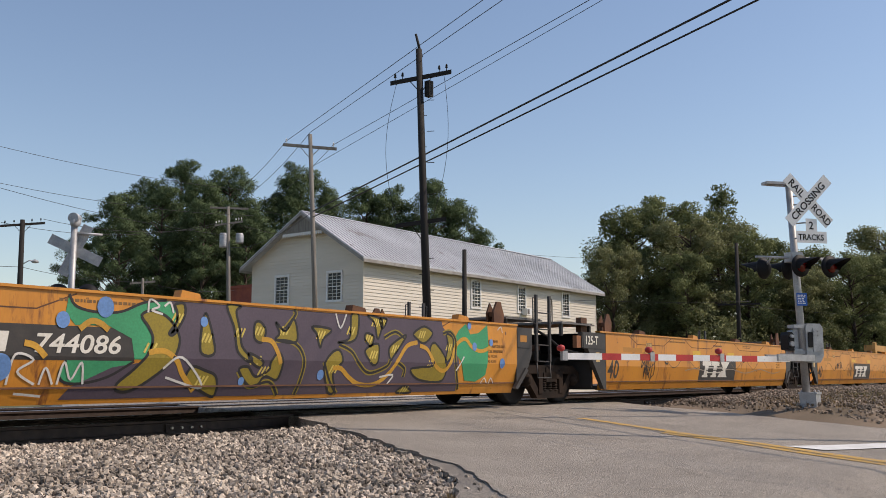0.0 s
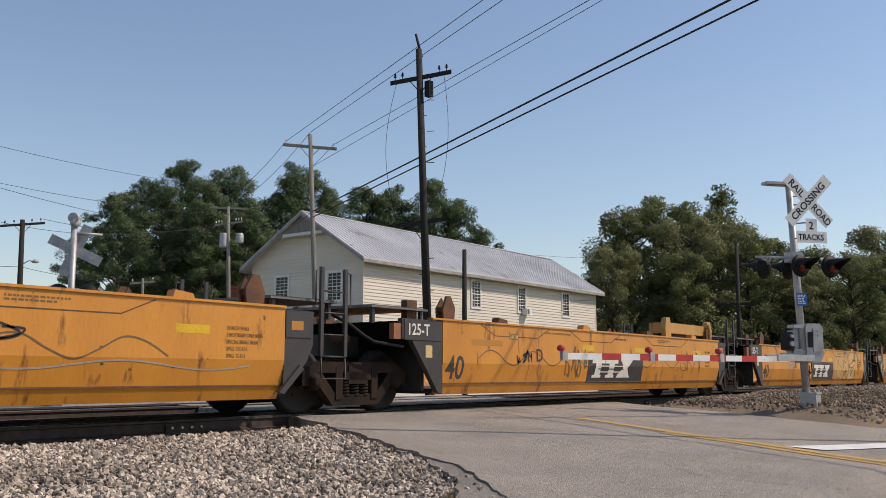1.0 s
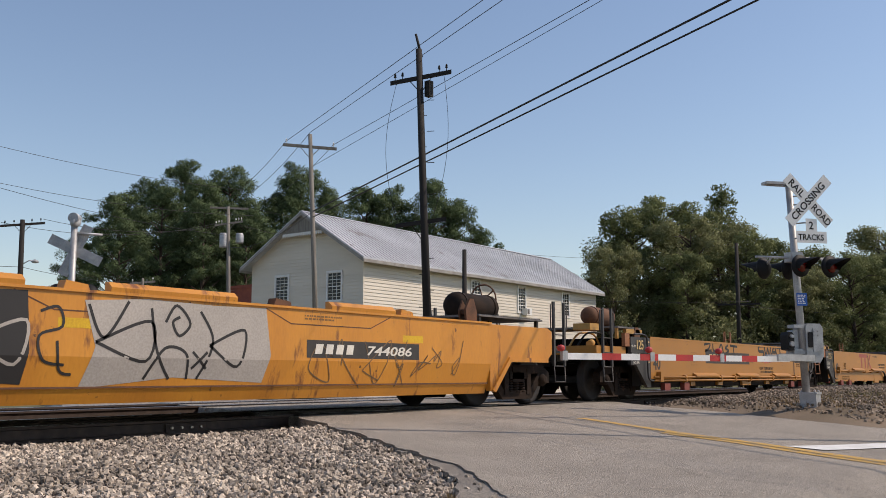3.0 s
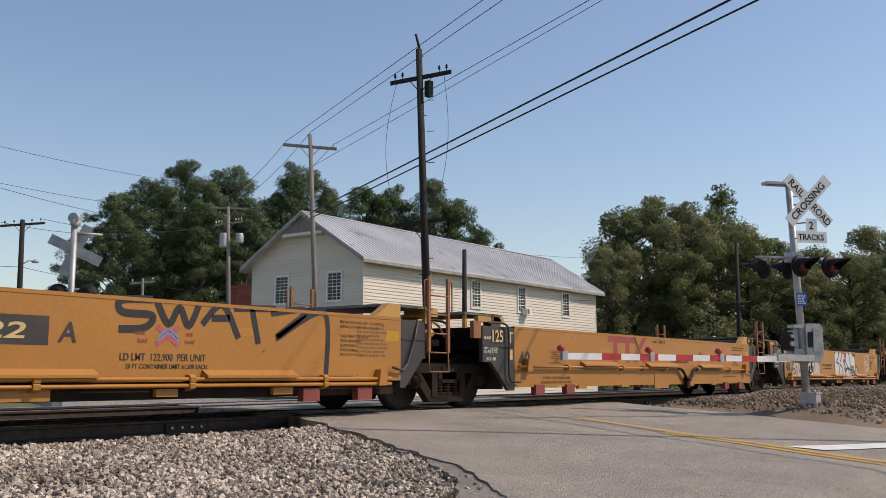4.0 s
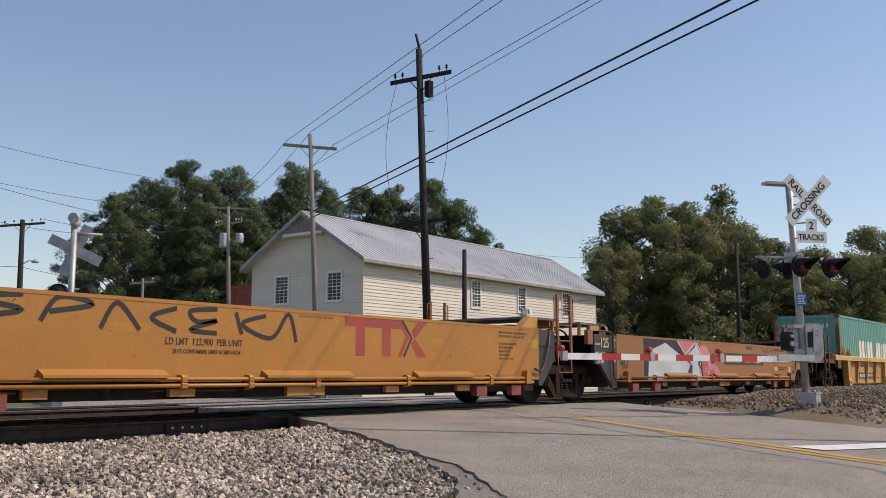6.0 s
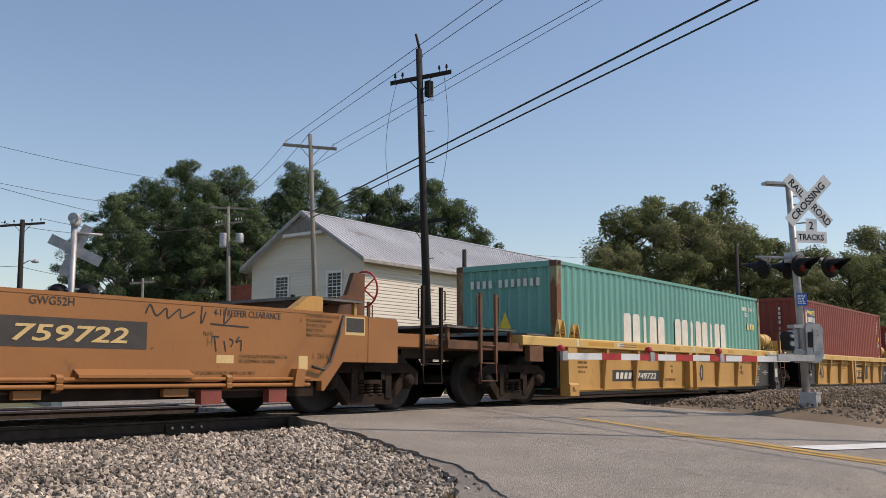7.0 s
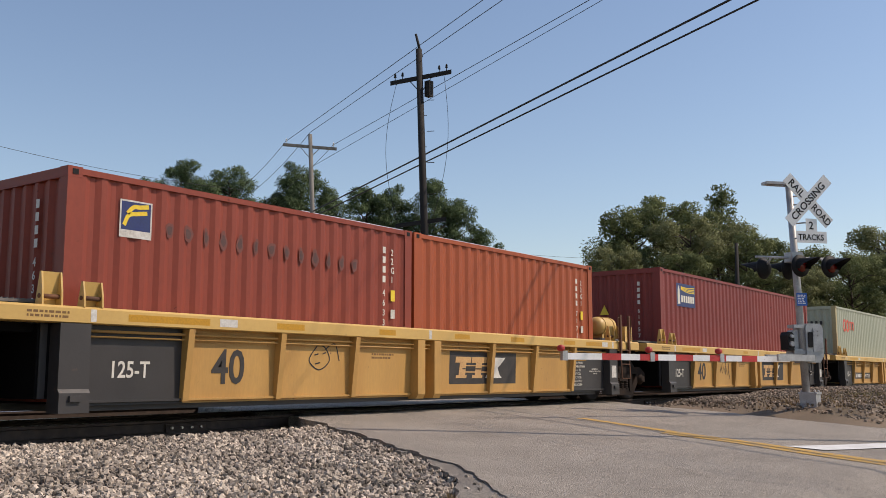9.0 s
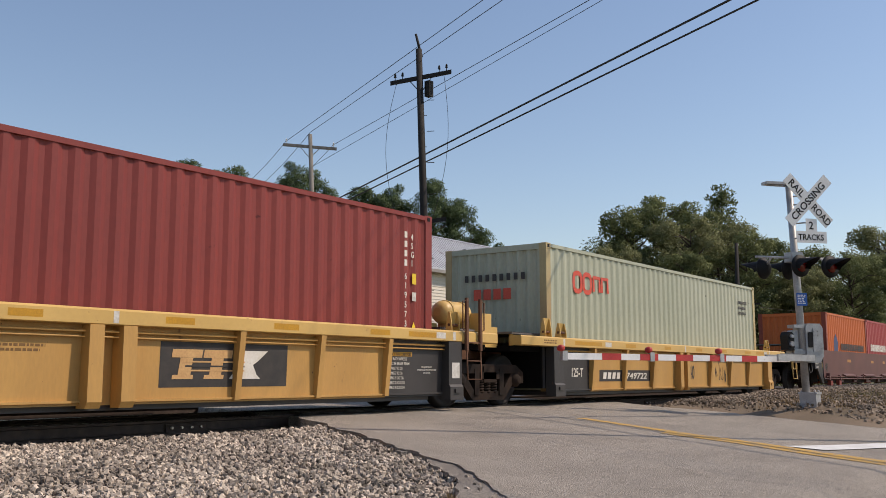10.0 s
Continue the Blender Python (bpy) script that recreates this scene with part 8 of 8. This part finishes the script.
def line(p, q, sag, r, label="thin black overhead wire strung between poles"):
    p, q = Vector(p), Vector(q)
    n = 14
    pts = []
    for i in range(n + 1):
        t = i / n
        v = p.lerp(q, t)
        v.z -= 4 * sag * t * (1 - t)
        pts.append(v)
    bm = bmesh.new()
    pipe(bm, pts, r, 5)
    return tagged(part("overhead_wire", bm, M["wire"]), label, "wire", "overhead wires")


A0, B0, C0 = (28.70, 19.12, 10.70), (29.45, 18.4, 11.15), (30.16, 17.66, 10.62)
for p, q, r, sag in ((A0, (18.02, -1.59, 10.57), .011, .0), (B0, (18.36, -2.05, 10.59), .011, .0), (C0, (19.79, -3.96, 10.53), .011, .0), ((29.5, 18.3, 9.6), (19.93, -4.16, 10.53), .009, .0)):
    # carried on past the camera to the next pole
    d = Vector(q) - Vector(p)
    line(p, Vector(p) + d * 1.9, sag, r)
for p, q, r in (((29.56, 18.29, 7.62), (19.47, -6.11, 9.16), .030), ((29.56, 18.29, 7.36), (19.8, -6.58, 9.12), .026)):
    d = Vector(q) - Vector(p)
    line(p, Vector(p) + d * 1.5, .0, r, "thick black bundled overhead cable")
# cables out of view, added and thickened to cast the road's shadow lines
for dz, r in ((0, .07), (.25, .05)):
    line((12.8, -7.9, 7.4 + dz), (26, -21.3, 7.6 + dz), .1, r, "black service cable over the road")
for p, q in ((A0, (39.17, 36.66, 11.2)), (B0, (40.03, 35.94, 11.3)), (C0, (40.98, 35.1, 11.2)), ((29.56, 18.29, 7.6), (40.1, 35.9, 8.6))):
    line(p, q, .5, .011)
for p, q, s in (((20.51, 35.49, 12.3), (39.99, 34.56, 12.12), .4), ((20.71, 35.64, 10.45), (40.58, 34.12, 10.5), .5), ((18.41, 30.5, 9.4), (39.71, 35.68, 9.3), .4), ((25.95, 37.34, 8.5), (39.5, 36.4, 10.1), .7), ((27.7, 36.3, 8.8), (40.6, 35.4, 10.3), .7),
                ((40.1, 35.9, 10.2), (61.3, 34, 10.2), .6), ((40.9, 35.1, 11.2), (75.3, 26, 10.6), .8), ((26.9, 36.8, 6.2), (36.9, 40.1, 6.4), .25), ((36.9, 40.1, 6.4), (46, 42, 6.6), .3), ((10, 30, 6.0), (26.9, 36.8, 6.2), .4), ((61.5, 12, 5.3), (90, 2, 5.6), .4), ((61.5, 10, 5.3), (45, 30, 6.5), .5)):
    line(p, q, s, .012)
for p, q, s in (((22.45, 7.79, 9.6), (22.5, 7.75, 5.2), -.35), ((23.35, 6.6, 9.9), (23.1, 6.9, 5.2), .3)):
    bm = bmesh.new()
    pts = [Vector(p).lerp(Vector(q), i / 12) + Vector((s * .6, -s * .8, 0)) * math.sin(i / 12 * math.pi) for i in range(13)]
    pipe(bm, pts, .007, 4)
    tagged(part("drop_wire", bm, M["wire"]), "thin slack wire hanging from the pole", "wire")


# ---- trees ----
def leaves(name, clumps, per, size, seed, material, long=2.0):
    """A crown of many small leaf blades gathered in clumps (x, y, z, r)."""
    rng = np.random.default_rng(seed)
    cl = np.array(clumps)
    n = len(cl) * per
    c = np.repeat(cl[:, :3], per, 0)
    r = np.repeat(cl[:, 3], per)[:, None]
    d = rng.normal(size=(n, 3))
    d /= np.linalg.norm(d, axis=1)[:, None]
    rad = rng.uniform(.25, 1.0, (n, 1)) ** .6
    c = c + d * rad * r * np.array([1, 1, .75])
    u = d + .9 * rng.normal(size=(n, 3))
    u /= np.linalg.norm(u, axis=1)[:, None]
    w = np.cross(u, rng.normal(size=(n, 3)))
    w /= np.linalg.norm(w, axis=1)[:, None]
    s = size * rng.uniform(.6, 1.3, (n, 1))
    # each blade faces out of its clump, so that a clump shades as one tuft
    face = np.cross(u, w)
    turn = np.where((face * d).sum(1) < 0, -1.0, 1.0)[:, None]
    w, face = w * turn, face * turn
    v = np.stack([c - u * s * long * .5 - w * s * .3, c + u * s * long * .5, c + w * s * .6], 1)
    v[:, 1:] = v[:, [2, 1]]
    flip = (np.cross(v[:, 1] - v[:, 0], v[:, 2] - v[:, 0]) * d).sum(1) < 0
    v[flip] = v[flip][:, [0, 2, 1]]
    nor = d * .85 + face * .35 + np.array([0, 0, .25])
    nor /= np.linalg.norm(nor, axis=1)[:, None]
    me = bpy.data.meshes.new(name)
    me.from_pydata(v.reshape(-1, 3).tolist(), [], np.arange(3 * n).reshape(-1, 3).tolist())
    me.polygons.foreach_set("use_smooth", [True] * n)
    me.normals_split_custom_set_from_vertices(np.repeat(nor, 3, 0).tolist())
    me.materials.append(material)
    return me


def tree(kind, h, spread, seed, low, label, lacy=1.0):
    rnd = random.Random(seed)
    e = empty("tree")
    bm = bmesh.new()
    lean = (rnd.uniform(-.4, .4), rnd.uniform(-.4, .4))
    steps = 7
    pts = [(lean[0] * (i / steps) ** 2, lean[1] * (i / steps) ** 2, h * .93 * i / steps) for i in range(steps + 1)]
    r0 = .020 * h
    for i in range(steps):
        rod(bm, pts[i], pts[i + 1], r0 * (1 - i / (steps + .7)), 8, r0 * (1 - (i + 1) / (steps + .7)))
    part("trunk", bm, M["bark"], e)
    clumps = []
    bm = bmesh.new()
    n = 44 if kind == "pine" else 46
    for k in range(n):
        t = (k + rnd.random()) / n
        z = h * (low + (0.97 - low) * t)
        if kind == "pine":
            reach = spread * (math.sin(math.pi * (.16 + .80 * t)) ** .8) * rnd.uniform(.55, 1.08)
        else:
            reach = spread * (math.sin(math.pi * (.12 + .82 * t)) ** .6) * rnd.uniform(.45, 1.22) * (1 if lacy == 1 else 1.25 - t)
        a = k * 2.4 + rnd.uniform(-.5, .5)
        tip = (reach * math.cos(a), reach * math.sin(a), z + reach * rnd.uniform(.0, .35))
        base = (lean[0] * t, lean[1] * t, z - reach * .25)
        mid = [b + (q - b) * .55 for b, q in zip(base, tip)]
        mid[2] += .15 * reach
        rod(bm, base, mid, .05 + .012 * reach, 5, .04)
        rod(bm, mid, tip, .04, 5, .015)
        clumps.append((*tip, rnd.uniform(.65, 1.2) * lacy))
        for _ in range(2 if kind == "pine" else 3):
            q = rnd.uniform(.4, .95)
            clumps.append((base[0] + (tip[0] - base[0]) * q + rnd.uniform(-.7, .7), base[1] + (tip[1] - base[1]) * q + rnd.uniform(-.7, .7), base[2] + (tip[2] - base[2]) * q + rnd.uniform(.0, .8), rnd.uniform(.5, .95) * lacy))
    part("bough", bm, M["bark"], e)
    m = M["pine"] if kind == "pine" else M["leaf_light"] if seed == 23 else M["leaf"]
    cr = new("crown", leaves("crown", clumps, 250 if kind == "pine" else 60 if lacy < 1 else 190, .085 if kind == "pine" else .12, seed, m, 4.2 if kind == "pine" else 1.9))
    cr.parent = e
    return tagged(e, label, "tree", "pines behind the hall" if kind == "pine" else "broadleaf trees along the line")


GROUND = -.8
pines = [tree("pine", 19, 4.3, s, .20, "tall dark green pine with a tufted crown") for s in (11, 12, 13)]
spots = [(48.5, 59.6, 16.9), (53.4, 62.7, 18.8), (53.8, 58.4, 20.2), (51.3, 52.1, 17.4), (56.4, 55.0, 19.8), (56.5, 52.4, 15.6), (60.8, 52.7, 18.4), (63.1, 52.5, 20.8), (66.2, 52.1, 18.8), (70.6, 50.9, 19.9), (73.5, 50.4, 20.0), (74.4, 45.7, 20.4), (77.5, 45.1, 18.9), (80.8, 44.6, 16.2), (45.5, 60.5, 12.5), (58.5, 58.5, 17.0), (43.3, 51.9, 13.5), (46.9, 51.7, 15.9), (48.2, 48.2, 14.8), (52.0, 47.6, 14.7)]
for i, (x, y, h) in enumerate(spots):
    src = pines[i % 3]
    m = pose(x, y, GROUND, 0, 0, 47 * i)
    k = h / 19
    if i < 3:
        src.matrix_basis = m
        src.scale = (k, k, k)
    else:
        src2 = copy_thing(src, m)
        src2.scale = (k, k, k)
broad = [tree("leaf", 13, 4.2, s, .10, "broad green roadside tree with dense foliage") for s in (23, 21, 22)]
slim = tree("leaf", 16, 2.6, 24, .30, "slender tall green tree rising above its neighbours", .62)
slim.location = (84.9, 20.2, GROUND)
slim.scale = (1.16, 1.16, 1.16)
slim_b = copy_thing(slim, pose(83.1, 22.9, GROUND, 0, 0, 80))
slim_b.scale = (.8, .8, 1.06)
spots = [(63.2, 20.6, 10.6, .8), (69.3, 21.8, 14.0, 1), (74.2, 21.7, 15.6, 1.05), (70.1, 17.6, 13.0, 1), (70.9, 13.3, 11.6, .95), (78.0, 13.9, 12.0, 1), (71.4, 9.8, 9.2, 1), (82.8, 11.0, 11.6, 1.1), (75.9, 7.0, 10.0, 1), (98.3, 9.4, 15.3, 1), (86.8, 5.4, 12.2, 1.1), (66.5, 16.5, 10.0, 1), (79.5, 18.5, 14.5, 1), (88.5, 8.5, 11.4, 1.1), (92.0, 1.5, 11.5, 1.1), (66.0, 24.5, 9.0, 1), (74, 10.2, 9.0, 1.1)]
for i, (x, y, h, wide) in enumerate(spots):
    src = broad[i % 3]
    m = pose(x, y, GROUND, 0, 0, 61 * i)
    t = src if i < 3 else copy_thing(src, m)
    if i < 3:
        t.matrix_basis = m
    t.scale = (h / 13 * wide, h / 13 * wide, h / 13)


def hedge(name, x0, x1, y, h, seed, label, n=160, size=.22, kind="leaf_light"):
    rnd = random.Random(seed)
    cl = [(rnd.uniform(x0, x1), y + rnd.uniform(-3, 3), rnd.uniform(-.4, h) * rnd.uniform(.6, 1), rnd.uniform(.9, 1.7)) for _ in range(n)]
    tagged(new(name, leaves(name, cl, 170, size * .62, seed, M[kind], 1.7)), label, "woods", kind="stuff")


hedge("woods", 62, 150, 14, 6.5, 31, "dense green undergrowth below the trees", 330)
hedge("woods", 60, 140, 32, 7.5, 32, "far green woods behind the trees", 260, .3)
hedge("woods", 100, 190, 2, 8, 33, "far green woods along the line", 220, .35)


def motions():
    for ob, s, z in movers:
        walk(ob, [(0, pose(s, 0, z)), (END / 2, pose(s - SPEED * END / 2, 0, z)), (END, pose(s - SPEED * END, 0, z))])
    # wheels roll: radius .462 m, one row a thirtieth of a second
    turn = SPEED / .462 / 30
    for ob, s, z in movers:
        for w in ob.children_recursive:
            if w.name.startswith("wheelset"):
                x, y, h = w.location
                rows = [(i / 30, Matrix.Translation((x, y, h)) @ Matrix.Rotation(-turn * i, 4, 'Y')) for i in range(301)]
                walk(w, rows)


motions()
